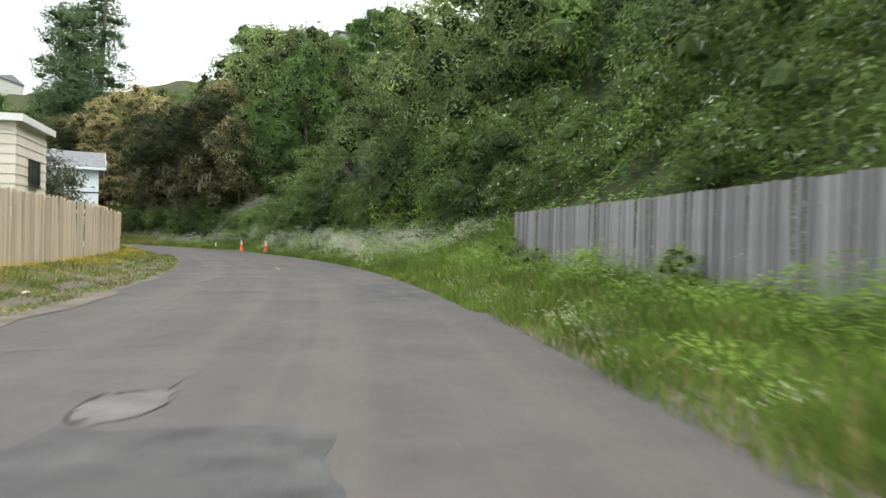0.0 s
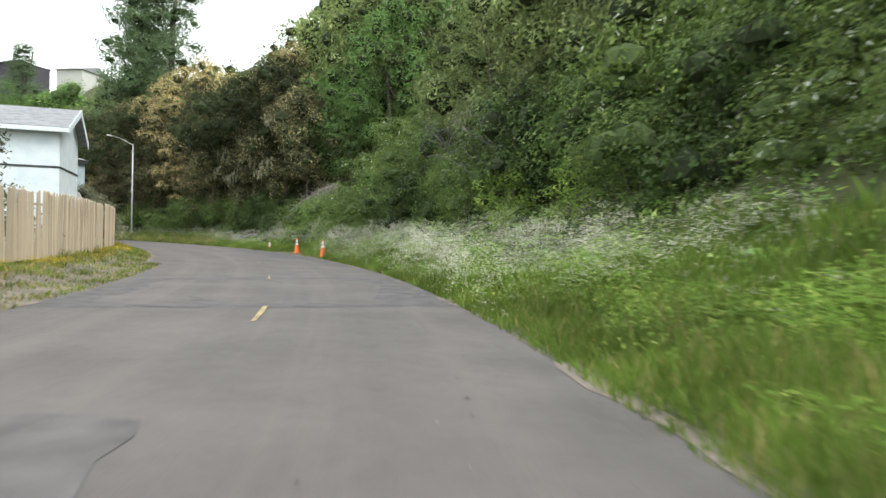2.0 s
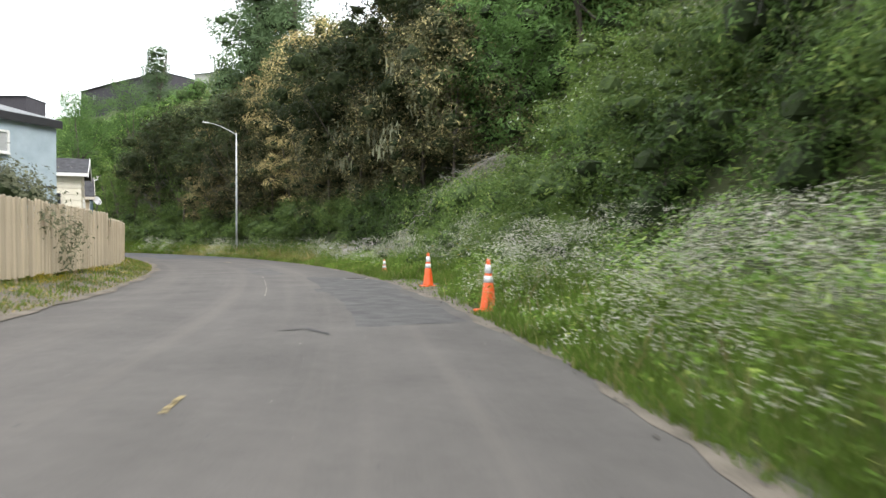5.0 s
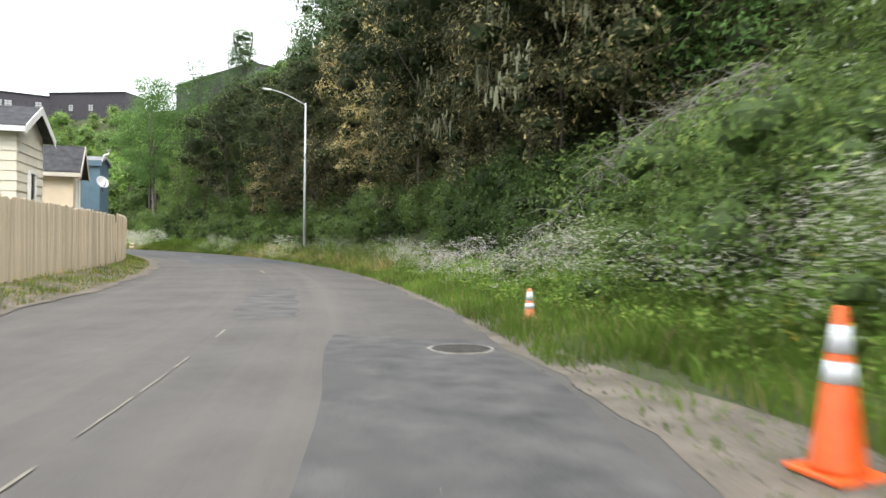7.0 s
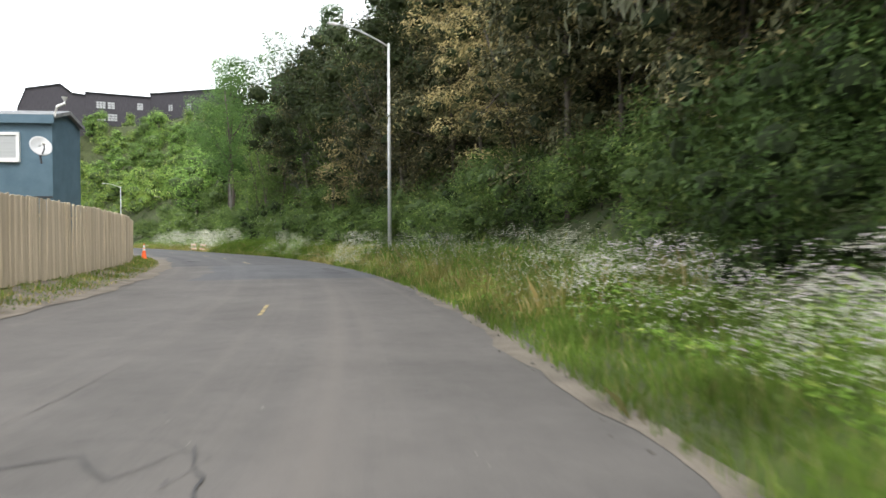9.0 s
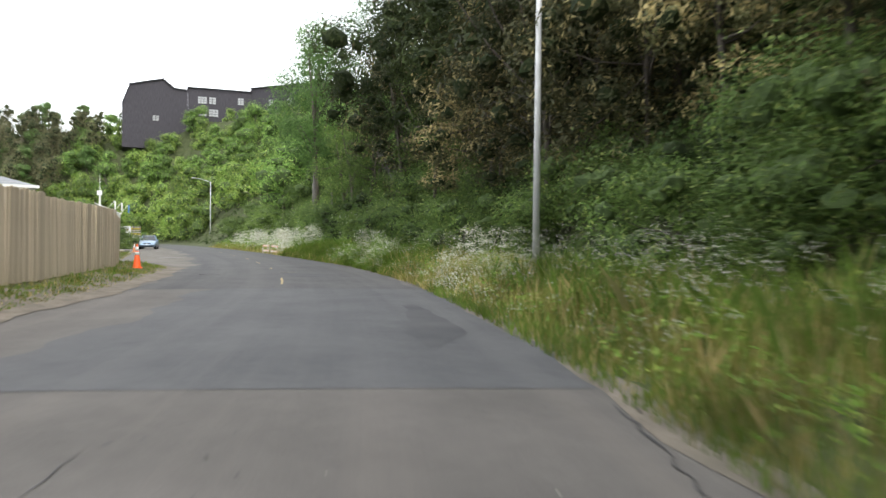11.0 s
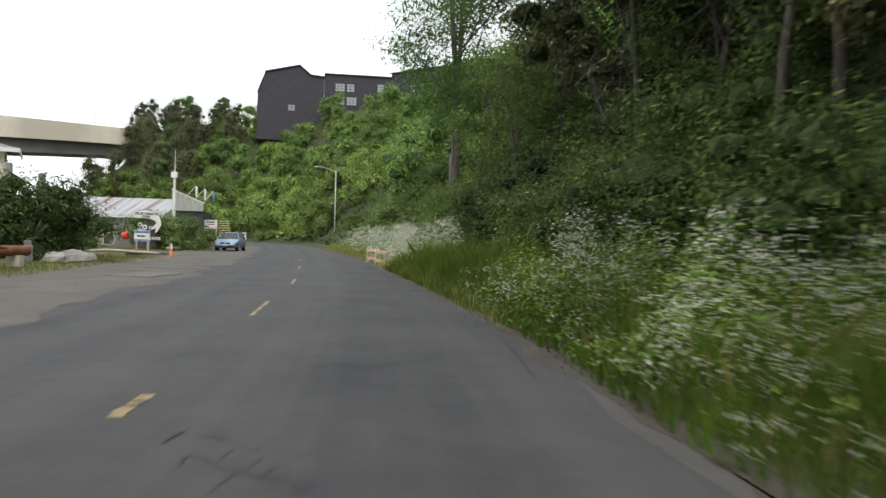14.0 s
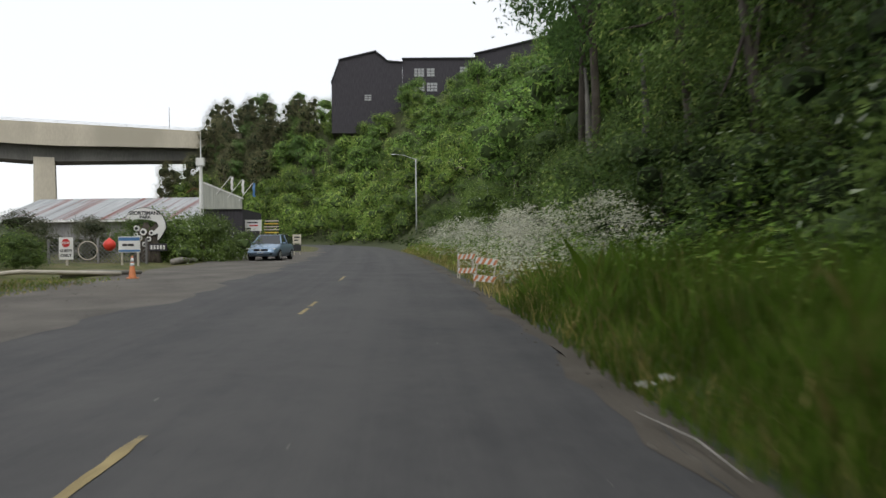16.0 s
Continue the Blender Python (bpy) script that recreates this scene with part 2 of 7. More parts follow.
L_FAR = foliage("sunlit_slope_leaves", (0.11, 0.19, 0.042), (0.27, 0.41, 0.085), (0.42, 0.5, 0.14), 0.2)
L_BRAMBLE = foliage("bramble_leaves", (0.07, 0.12, 0.03), (0.2, 0.28, 0.07), (0.594, 0.633, 0.523), 0.04)
L_SHRUB = foliage("shrub_leaves", (0.06, 0.105, 0.03), (0.17, 0.26, 0.066), (0.28, 0.35, 0.1), 0.12)
L_GREY = foliage("grey_green_leaves", (0.09, 0.1, 0.06), (0.2, 0.21, 0.13))
L_PINE = foliage("pine_needles", (0.064, 0.108, 0.054), (0.162, 0.234, 0.108))
L_CYPRESS = foliage("olive_brown_needles", (0.094, 0.098, 0.056), (0.225, 0.216, 0.112))
MOSS = foliage("hanging_lichen", (0.2, 0.21, 0.13), (0.36, 0.37, 0.24), glow=0.2)
# crown core: inner shade put into a dark colour so gaps read deep
CORE = surface("crown_core_shade", (0.012, 0.019, 0.007), (0.034, 0.05, 0.017), 2.5, 12, 0.95, 0, 0.6, depth=0.1)
# lighter copy of the core, with less shade in its colour
CORE_LIT = surface("crown_core_weak_shade", (0.035, 0.058, 0.02), (0.1, 0.145, 0.05), 2.5, 12, 0.95, 0, 0.6, depth=0.1)
GRASS_FRESH = foliage("fresh_grass", (0.09, 0.16, 0.026), (0.22, 0.33, 0.06), (0.34, 0.33, 0.13), 0.12)
GRASS_DEEP = foliage("deep_green_grass", (0.056, 0.108, 0.012), (0.14, 0.232, 0.028), (0.2, 0.19, 0.06), 0.16)
GRASS_DRY = foliage("ripe_grass", (0.12, 0.14, 0.03), (0.26, 0.24, 0.07), (0.42, 0.34, 0.15), 0.3)
FLOWER_WHITE = foliage("white_petals", (0.5, 0.51, 0.37), (0.74, 0.74, 0.6), glow=0.3)
FLOWER_PINK = foliage("pale_pink_petals", (0.5, 0.42, 0.45), (0.74, 0.68, 0.68), glow=0.3)
FLOWER_YELLOW = foliage("yellow_petals", (0.5, 0.35, 0.02), (0.72, 0.55, 0.05), glow=0.3)
WHITE_PAINT = surface("white_paint", (0.7, 0.7, 0.68), (0.82, 0.82, 0.8), 2, 30, 0.5, 0, 0.08, c=(0.64, 0.63, 0.6))
CREAM_SIDING = surface("cream_siding", (0.58, 0.54, 0.44), (0.72, 0.68, 0.57), 2, 30, 0.6, 0, 0.08, 0.04)
TAN_STUCCO = surface("tan_stucco", (0.575, 0.483, 0.356), (0.713, 0.609, 0.460), 2, 60, 0.8, 0, 0.2)
PALE_BLUE = surface("pale_blue_siding", (0.545, 0.649, 0.701), (0.727, 0.800, 0.800), 2, 30, 0.6, 0, 0.08)
BLUE_GREY = surface("blue_grey_siding", (0.317, 0.397, 0.450), (0.450, 0.542, 0.595), 2, 30, 0.6, 0, 0.08)
DARK_BLUE = surface("slate_blue_siding", (0.061, 0.115, 0.155), (0.101, 0.169, 0.216), 2, 30, 0.6, 0, 0.08)
ROOF_DARK = surface("dark_shingles", (0.03, 0.03, 0.034), (0.075, 0.075, 0.08), 4, 40, 0.9, 0, 0.5)
ROOF_GREY = surface("grey_shingles", (0.14, 0.15, 0.155), (0.27, 0.28, 0.285), 4, 40, 0.9, 0, 0.5)
DARK_WOOD = surface("dark_stained_boards", (0.035, 0.033, 0.04), (0.075, 0.07, 0.078), 2, 30, 0.85, 0, 0.3, 0, (4, 4, 0.4))
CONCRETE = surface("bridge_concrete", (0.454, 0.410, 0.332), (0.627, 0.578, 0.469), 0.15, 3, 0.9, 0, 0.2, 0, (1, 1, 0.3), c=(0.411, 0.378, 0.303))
# darker concrete copy: the shade under the deck put into the colour
CONCRETE_SHADED = surface("shaded_girder_concrete", (0.1, 0.098, 0.09), (0.19, 0.185, 0.17), 0.15, 3, 0.9, 0, 0.2, 0, (1, 1, 0.3))
GALV = surface("galvanised_steel", (0.42, 0.43, 0.43), (0.6, 0.61, 0.61), 3, 40, 0.55, 0.25, 0.05)
CAST_IRON = surface("cast_iron", (0.04, 0.037, 0.034), (0.085, 0.077, 0.068), 8, 80, 0.8, 0.0, 0.3)
COLLAR = surface("concrete_collar", (0.17, 0.16, 0.142), (0.31, 0.293, 0.265), 5, 60, 0.9, 0, 0.3)
CONE_ORANGE = surface("orange_vinyl", (0.78, 0.1, 0.015), (0.92, 0.16, 0.03), 4, 40, 0.45, 0, 0.05)
CONE_PALE = surface("faded_orange_vinyl", (0.62, 0.2, 0.07), (0.75, 0.32, 0.16), 4, 40, 0.6, 0, 0.05)
REFLECT = surface("reflective_band", (0.66, 0.68, 0.7), (0.82, 0.84, 0.86), 6, 60, 0.35, 0, 0.05)
YELLOW_PAINT = surface("yellow_paint", (0.62, 0.42, 0.04), (0.78, 0.56, 0.1), 3, 30, 0.55, 0, 0.1, c=(0.45, 0.3, 0.07))
RUST = surface("rusty_steel", (0.12, 0.055, 0.03), (0.28, 0.13, 0.07), 3, 40, 0.85, 0.2, 0.4)
BLACK = plain("black_rubber", (0.02, 0.02, 0.02), 0.8)
DARK_METAL = plain("dark_metal", (0.05, 0.05, 0.055), 0.5, 0.4)
BOULDER = surface("grey_stone", (0.24, 0.23, 0.21), (0.42, 0.4, 0.37), 2, 30, 0.9, 0, 0.6)
PALE_WOOD = surface("bleached_wood", (0.42, 0.38, 0.31), (0.62, 0.58, 0.5), 2, 30, 0.85, 0, 0.4)
LEAD = plain("lettering_black", (0.015, 0.015, 0.018), 0.6)
SIGN_RED = plain("sign_red", (0.55, 0.03, 0.03), 0.45)
SIGN_BLUE = plain("sign_blue", (0.08, 0.2, 0.42), 0.45)


def glazing(name, tint):
    m, n, l, b = shader(name, 0.06)
    b.inputs["Base Color"].default_value = (*tint, 1)
    b.inputs["Specular IOR Level"].default_value = 0.45
    return m


GLASS_DARK = glazing("dark_window_glass", (0.03, 0.035, 0.04))
BLINDS = surface("window_blinds", (0.340, 0.354, 0.354), (0.462, 0.476, 0.476), 1, 30, 0.5, 0, 0.1, 0, (0.3, 0.3, 14))


# ---------------------------------------------------------------- mesh building
class MB:
    """Collects vertices and faces of one mesh."""

    def __init__(self):
        self.v, self.f, self.n = [], [], 0

    def add(self, v, f):
        v = np.asarray(v, float).reshape(-1, 3)
        self.v.append(v)
        self.f.extend([tuple(i + self.n for i in q) for q in f])
        self.n += len(v)
        return self

    def box(self, x0, y0, z0, x1, y1, z1):
        return self.add([(x0, y0, z0), (x1, y0, z0), (x1, y1, z0), (x0, y1, z0), (x0, y0, z1), (x1, y0, z1), (x1, y1, z1), (x0, y1, z1)],
                        [(3, 2, 1, 0), (4, 5, 6, 7), (0, 1, 5, 4), (1, 2, 6, 5), (2, 3, 7, 6), (3, 0, 4, 7)])

    def tube(self, pts, radii, sides=8, cap=True):
        pts = [Vector(p) for p in pts]
        if not hasattr(radii, "__len__"):
            radii = [radii] * len(pts)
        rings = []
        for i, p in enumerate(pts):
            d = (pts[min(i + 1, len(pts) - 1)] - pts[max(i - 1, 0)]).normalized()
            a = d.cross(Vector((0.13, 0.21, 0.97) if abs(d.z) < 0.9 else (1, 0, 0))).normalized()
            b = d.cross(a)
            rings += [p + (a * math.cos(t) + b * math.sin(t)) * radii[i] for t in [2 * math.pi * k / sides for k in range(sides)]]
        f = []
        for i in range(len(pts) - 1):
            for k in range(sides):
                q = (k + 1) % sides
                f.append((i * sides + k, i * sides + q, (i + 1) * sides + q, (i + 1) * sides + k))
        if cap:
            f.append(tuple(range(sides))[::-1])
            f.append(tuple(range((len(pts) - 1) * sides, len(pts) * sides)))
        return self.add(rings, f)

    def lathe(self, prof, sides=24):
        """prof: (radius, height) from the bottom up, round the z axis."""
        v = [(r * math.cos(2 * math.pi * k / sides), r * math.sin(2 * math.pi * k / sides), z) for r, z in prof for k in range(sides)]
        f = [(i * sides + k, i * sides + (k + 1) % sides, (i + 1) * sides + (k + 1) % sides, (i + 1) * sides + k)
             for i in range(len(prof) - 1) for k in range(sides)]
        f.append(tuple(range(sides))[::-1])
        f.append(tuple(range((len(prof) - 1) * sides, len(prof) * sides)))
        return self.add(v, f)

    def prism(self, outline, y0, y1):
        """An outline in x, z drawn out along y."""
        k = len(outline)
        v = [(x, y0, z) for x, z in outline] + [(x, y1, z) for x, z in outline]
        f = [tuple(range(k)), tuple(range(2 * k - 1, k - 1, -1))] + [(i, i + k, (i + 1) % k + k, (i + 1) % k) for i in range(k)]
        return self.add(v, f)

    def mesh(self, name, material=None, smooth=False):
        me = bpy.data.meshes.new(name)
        if self.n:
            me.from_pydata(np.concatenate(self.v).tolist(), [], self.f)
        if material:
            me.materials.append(material)
        if smooth:
            me.polygons.foreach_set("use_smooth", [True] * len(me.polygons))
        me.update()
        return me


def raw_mesh(name, v, faces, material, smooth=False):
    me = bpy.data.meshes.new(name)
    me.from_pydata(np.asarray(v).reshape(-1, 3).tolist(), [], [tuple(q) for q in np.asarray(faces).tolist()])
    me.materials.append(material)
    if smooth:
        me.polygons.foreach_set("use_smooth", [True] * len(me.polygons))
    me.update()
    return me


def part(name, mb, material, parent, label="", smooth=False, bevel=0.0):
    ob = new(name, mb.mesh(name, material, smooth) if isinstance(mb, MB) else mb)
    ob.parent = parent
    if bevel:
        bv = ob.modifiers.new("edge", "BEVEL")
        bv.width, bv.segments, bv.limit_method = bevel, 2, "ANGLE"
    return tagged(ob, label) if label else ob


def thing(name, m, label, category, group=""):
    ob = new(name)
    ob.empty_display_size = 0.2
    ob.matrix_world = m
    return tagged(ob, label, category, group)


def structure(name, mesh, label="", category=""):
    return tagged(new(name, mesh), label, category, kind="structure")


# ---------------------------------------------------------------- ground and road
def strip(name, material, s0, s1, ds, us, zf, lift=0.0, label="", category="", wob=None):
    ss = np.arange(s0, s1 + 1e-6, ds)
    S, U = np.meshgrid(ss, us, indexing="ij")
    if wob is not None:
        U = U + wob(S, U)
    Z = zf(S, U) + lift
    v = W(S, U, Z)
    a, b = len(ss), len(us)
    i = (np.arange(a - 1)[:, None] * b + np.arange(b - 1)[None]).ravel()
    f = np.stack([i, i + 1, i + b + 1, i + b], -1)
    me = raw_mesh(name, v, f, material, True)
    uv = me.uv_layers.new(name="along")
    idx = np.array([lp.vertex_index for lp in me.loops])
    uv.data.foreach_set("uv", np.stack([S.ravel()[idx], U.ravel()[idx]], -1).ravel())
    return structure(name, me, label, category)


def edge_wave(s, seed=0.0):
    return 0.16 * np.sin(s * 0.7 + seed) + 0.1 * np.sin(s * 1.9 + 2 * seed) + 0.05 * np.sin(s * 4.7 + seed)


RIGHT, LEFT = 2.02, -5.55


def right_edge(s):
    return np.interp(s, (-20, 10, 20, 40, 60, 80, 95, 107, 120, 132, 150), (2.5, 2.4, 2.15, 2.05, 1.95, 1.85, 2.05, 2.2, 1.95, 1.65, 1.6))


def left_edge(s):
    return np.interp(s, (-10, 10, 26, 50, 66, 90, 105), (-4.7, -4.85, -5.4, -5.8, -5.8, -5.6, -5.4))


gnd = MB().add([(-2500, -2500, -0.5), (2500, -2500, -0.5), (2500, 2500, -0.5), (-2500, 2500, -0.5)], [(0, 1, 2, 3)])
structure("ground", gnd.mesh("ground", GRAVEL), "flat grey-brown ground reaching the horizon", "ground")
strip("road", ASPHALT, -60, 300, 1.0, np.array([LEFT - 0.2, LEFT, -3.7, -1.8, 0.2, RIGHT, RIGHT + 0.2]),
      lambda s, u: 0.03 - 0.0025 * (u + 1.8) ** 2 * 1.0, -0.002, "worn grey patched asphalt lane road", "road",
      lambda s, u: np.where(u < LEFT + 0.1, left_edge(s) - LEFT + 0.6 * edge_wave(s, 1.0), 0) + np.where(u > RIGHT - 0.1, right_edge(s) - RIGHT + 0.4 * edge_wave(s, 4.0), 0))
def bank_z(s, u):
    """Bank surface, kept under the road where the road covers it."""
    z = ZT(s, u)
    under = 0.03 - 0.0025 * (u + 1.8) ** 2 + 0.01
    return np.where(u < right_edge(s) + 0.12, np.minimum(z, under), z)


strip("hillside", SOIL, -60, 330, 1.0, np.array([1.3, 1.8, 2.0, 2.2, 2.4, 2.6, 2.8, 3, 4, 5, 6.5, 8, 10, 12, 14, 17, 20, 24, 28, 33, 38, 44, 52, 60, 80, 110, 140]),
      bank_z, -0.02, "steep overgrown bank rising beside the road", "hillside")
strip("verge_north", TURF, -60, 330, 1.5, np.array([-70, -50, -35, -25, -18, -14, -12, -10, -8.6, -7.6, -6.7, -6.2, -5.72, -4.4]),
      ZT, -0.02, "low grassy ground beside the road", "verge")

# ---------------------------------------------------------------- vegetation
def unit(v):
    return v / (np.linalg.norm(v, axis=-1, keepdims=True) + 1e-9)


def leaf_quads(p, nrm, size, rng, aspect=0.55, loose=0.4):
    """A pointed leaf at every place p, facing nrm."""
    n = len(p)
    nrm = unit(nrm + rng.normal(0, loose, (n, 3)))
    a = unit(np.cross(nrm, rng.normal(0, 1, (n, 3))))
    b = np.cross(nrm, a)
    sz = (np.asarray(size) * rng.uniform(0.6, 1.3, n))[:, None]
    v = np.stack([p - a * sz - b * sz * aspect * 0.8, p - a * sz + b * sz * aspect * 0.8, p + a * sz], 1)
    i = np.arange(n)[:, None] * 3 + np.array([0, 1, 2])
    return v.reshape(-1, 3), i


def lobes_cloud(lobes, per_area, rng, low=-0.9, tight=0.0):
    """Leaf places and directions: a shell over each ellipsoid lobe (centre, radii), with some stray leaves outside it."""
    ps, ns = [], []
    for k, (c, r) in enumerate(lobes):
        c, r = np.array(c), np.array(r)
        n = int(per_area * 4 * math.pi * (r[0] * r[1] + r[0] * r[2] + r[1] * r[2]) / 3)
        d = unit(rng.normal(0, 1, (n, 3)))
        d = d[d[:, 2] > low]
        bumpy = 1 + 0.16 * np.sin(d[:, 0] * 7 + k) * np.sin(d[:, 1] * 6 + 2 * k) + 0.12 * np.sin(d[:, 2] * 9 + k) + 0.1 * np.sin(d[:, 0] * 15 + d[:, 2] * 13 + k)
        reach = 0.62 + 0.2 * tight + (0.42 - 0.2 * tight) * rng.uniform(0, 1, len(d)) ** 0.8 + 0.45 * (rng.uniform(0, 1, len(d)) < 0.15) * rng.uniform(0, 1, len(d))
        p = c + d * r * (bumpy * reach)[:, None] + rng.normal(0, 0.13 - 0.08 * tight, (len(d), 3)) * r.mean()
        keep = np.ones(len(p), bool)
        for j, (c2, r2) in enumerate(lobes):
            if j != k:
                keep &= (((p - np.array(c2)) / np.array(r2)) ** 2).sum(1) > 0.5
        ps.append(p[keep])
        ns.append(unit(d[keep] / r * r.mean() + np.array((0, 0, 0.3))))
    return np.concatenate(ps), np.concatenate(ns)


def ball_mesh():
    bm = bmesh.new()
    bmesh.ops.create_icosphere(bm, subdivisions=1, radius=1)
    v = np.array([q.co[:] for q in bm.verts])
    f = np.array([[q.index for q in g.verts] for g in bm.faces])
    bm.free()
    return v, f


BALL_V, BALL_F = ball_mesh()


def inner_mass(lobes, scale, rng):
    """A ragged solid in the heart of every lobe, coloured as the crown's inner shade."""
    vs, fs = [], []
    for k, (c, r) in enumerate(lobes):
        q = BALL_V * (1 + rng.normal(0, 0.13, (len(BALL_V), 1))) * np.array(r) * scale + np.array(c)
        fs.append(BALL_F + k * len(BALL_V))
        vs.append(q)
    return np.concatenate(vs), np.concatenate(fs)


def crown_mesh(name, lobes, per_area, size, material, rng, low=-0.9, aspect=0.55, core=0.8, heart=None, blossom=None, tight=0.0):
    """Leaves over the lobes, with a shade-coloured core of the same lobes inside, and blossoms on their upper sides."""
    p, d = lobes_cloud(lobes, per_area, rng, low, tight)
    v, f = leaf_quads(p, d, size, rng, aspect)
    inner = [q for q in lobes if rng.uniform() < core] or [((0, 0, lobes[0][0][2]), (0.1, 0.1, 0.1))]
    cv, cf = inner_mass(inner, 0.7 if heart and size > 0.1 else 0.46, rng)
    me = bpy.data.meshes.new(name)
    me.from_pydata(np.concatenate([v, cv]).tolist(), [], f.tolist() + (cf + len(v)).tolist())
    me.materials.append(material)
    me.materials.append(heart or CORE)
    bloom = [0] * len(f)
    if blossom:
        me.materials.append(blossom)
        bloom = np.where(rng.uniform(-0.6, 1.05, len(f)) < d[:, 2], 2, 0).tolist()
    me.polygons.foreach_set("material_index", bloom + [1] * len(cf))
    me.update()
    return me


def trunk_mesh(name, height, radius, lobes, rng, material=BARK):
    t = MB()
    lean = rng.uniform(-0.14, 0.14, 2) * height
    pts = [(lean[0] * k * k, lean[1] * k * k, height * k - 0.5 * (k == 0)) for k in (0, 0.3, 0.6, 1)]
    t.tube(pts, [radius * 1.3, radius, radius * 0.75, radius * 0.4], 6)
    for c, r in lobes[: min(len(lobes), 7)]:
        z0 = height * rng.uniform(0.35, 0.7)
        k = z0 / height
        a = Vector((lean[0] * k * k, lean[1] * k * k, z0))
        b = Vector(c)
        mid = a.lerp(b, 0.5) + Vector((0, 0, -0.06 * (b - a).length))
        t.tube([a, mid, b], [radius * 0.5, radius * 0.33, radius * 0.12], 4, False)
    return t.mesh(name, material, True)


def heap(rng, n, spread, zlow, zhigh, rlow, rhigh, flat=0.8):
    """Random lobes filling a crown: wide in the middle, narrower at the top, ragged outside."""
    out = []
    for i in range(n):
        k = rng.uniform(0, 1) ** 0.85
        z = zlow + (zhigh - zlow) * k
        w = spread * math.sin(math.pi * (0.2 + 0.7 * k)) * rng.uniform(0.15, 1.12)
        a = i * 2.4 + rng.uniform(-0.7, 0.7)
        r = rng.uniform(rlow, rhigh) * rng.uniform(0.7, 1.1)
        out.append(((w * math.cos(a), w * math.sin(a), z), (r * rng.uniform(0.8, 1.3), r * rng.uniform(0.8, 1.3), r * flat * rng.uniform(0.8, 1.3))))
    return out


def tree_kind(name, label, lobes, trunk_h, trunk_r, per_area, size, material, rng, bark=BARK, aspect=0.55, low=-0.9, core=0.8, heart=None, blossom=None, tight=0.0):
    """One tree as a pair of meshes, to be set at many places."""
    return (name, label, trunk_mesh("trunk", trunk_h, trunk_r, lobes, rng, bark), crown_mesh("crown", lobes, per_area, size, material, rng, low, aspect, core, heart, blossom, tight))


def plant(kind, s, u, size=1.0, turn=0.0, dz=-0.15, squash=1.0, group=""):
    name, label, tm, cm = kind
    ob = thing(name, M(s, u, float(ZT(s, u)) + dz, turn) @ Matrix.Diagonal((size, size, size * squash, 1)), label, "tree" if "tree" in name else "shrub", group)
    if tm:
        part("trunk", tm, None, ob)
    part("crown", cm, None, ob)
    return ob


rng = np.random.RandomState(5)
BUCKEYE = [tree_kind("buckeye_tree", "spreading tree with tan flower clusters among dull green leaves", heap(rng, 46, 3.9, 1.4, 10.4, 0.6, 1.25, 0.7), 8.5, 0.12, 44, 0.105, L_BUCKEYE, rng, aspect=0.45, core=0.95, blossom=BLOSSOM_TAN, tight=0.9) for _ in range(2)]
CANOPY = [tree_kind("canopy_tree", "dull brown-green evergreen tree overhanging the verge", heap(rng, 58, 4.3, 1.0, 11.5, 0.75, 1.5), 8.5, 0.1, 26, 0.125, L_BROWN, rng, aspect=0.5, core=0.95, tight=0.6) for _ in range(2)]
WOOD = [tree_kind("wood_tree", "olive green leafy tree crowding the top of the bank", heap(rng, 40, 4.0, 1.0, 10.5, 0.9, 1.7), 8.5, 0.1, 15, 0.15, L_WOOD, rng, aspect=0.5, core=0.95, tight=0.5) for _ in range(2)]
OAK = [tree_kind("oak_tree", "dark green broadleaf tree growing from the bank", heap(rng, 40, 3.4, 1.4, 9.5, 0.8, 1.4), 8, 0.16, 22, 0.13, L_DARK, rng, aspect=0.45, core=0.9) for _ in range(2)]
ALDER = [tree_kind("alder_tree", "mid green leafy tree with bare hanging branches", heap(rng, 34, 2.9, 1.4, 9.4, 0.5, 1.0), 8, 0.14, 46, 0.095, L_SHRUB, rng, aspect=0.45, core=0.0) for _ in range(2)]
CYPRESS = [tree_kind("cypress_tree", "dull olive-brown evergreen tree on the ridge", heap(rng, 30, 2.9, 1.2, 12.5, 1.1, 2.0, 1.1), 11, 0.16, 6.5, 0.22, L_CYPRESS, rng, aspect=0.4, tight=-0.5) for _ in range(2)]
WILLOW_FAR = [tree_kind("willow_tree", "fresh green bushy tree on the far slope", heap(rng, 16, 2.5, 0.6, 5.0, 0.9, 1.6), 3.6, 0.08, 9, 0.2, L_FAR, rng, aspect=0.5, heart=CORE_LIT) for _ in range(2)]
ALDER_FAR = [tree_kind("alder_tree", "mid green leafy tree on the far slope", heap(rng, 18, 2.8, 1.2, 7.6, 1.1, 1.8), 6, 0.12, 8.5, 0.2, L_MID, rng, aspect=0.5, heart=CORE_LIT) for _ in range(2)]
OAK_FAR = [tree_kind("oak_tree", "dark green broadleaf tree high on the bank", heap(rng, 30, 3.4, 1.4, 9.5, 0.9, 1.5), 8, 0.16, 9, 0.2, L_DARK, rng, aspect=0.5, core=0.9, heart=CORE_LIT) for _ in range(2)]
HIGH = [tree_kind("overhanging_tree", "tree with shade-darkened leaves spreading high over the verge", heap(rng, 50, 5.2, 6.0, 13.5, 0.8, 1.5), 11, 0.11, 22, 0.13, L_SHADE, rng, aspect=0.45, core=0.95) for _ in range(2)]
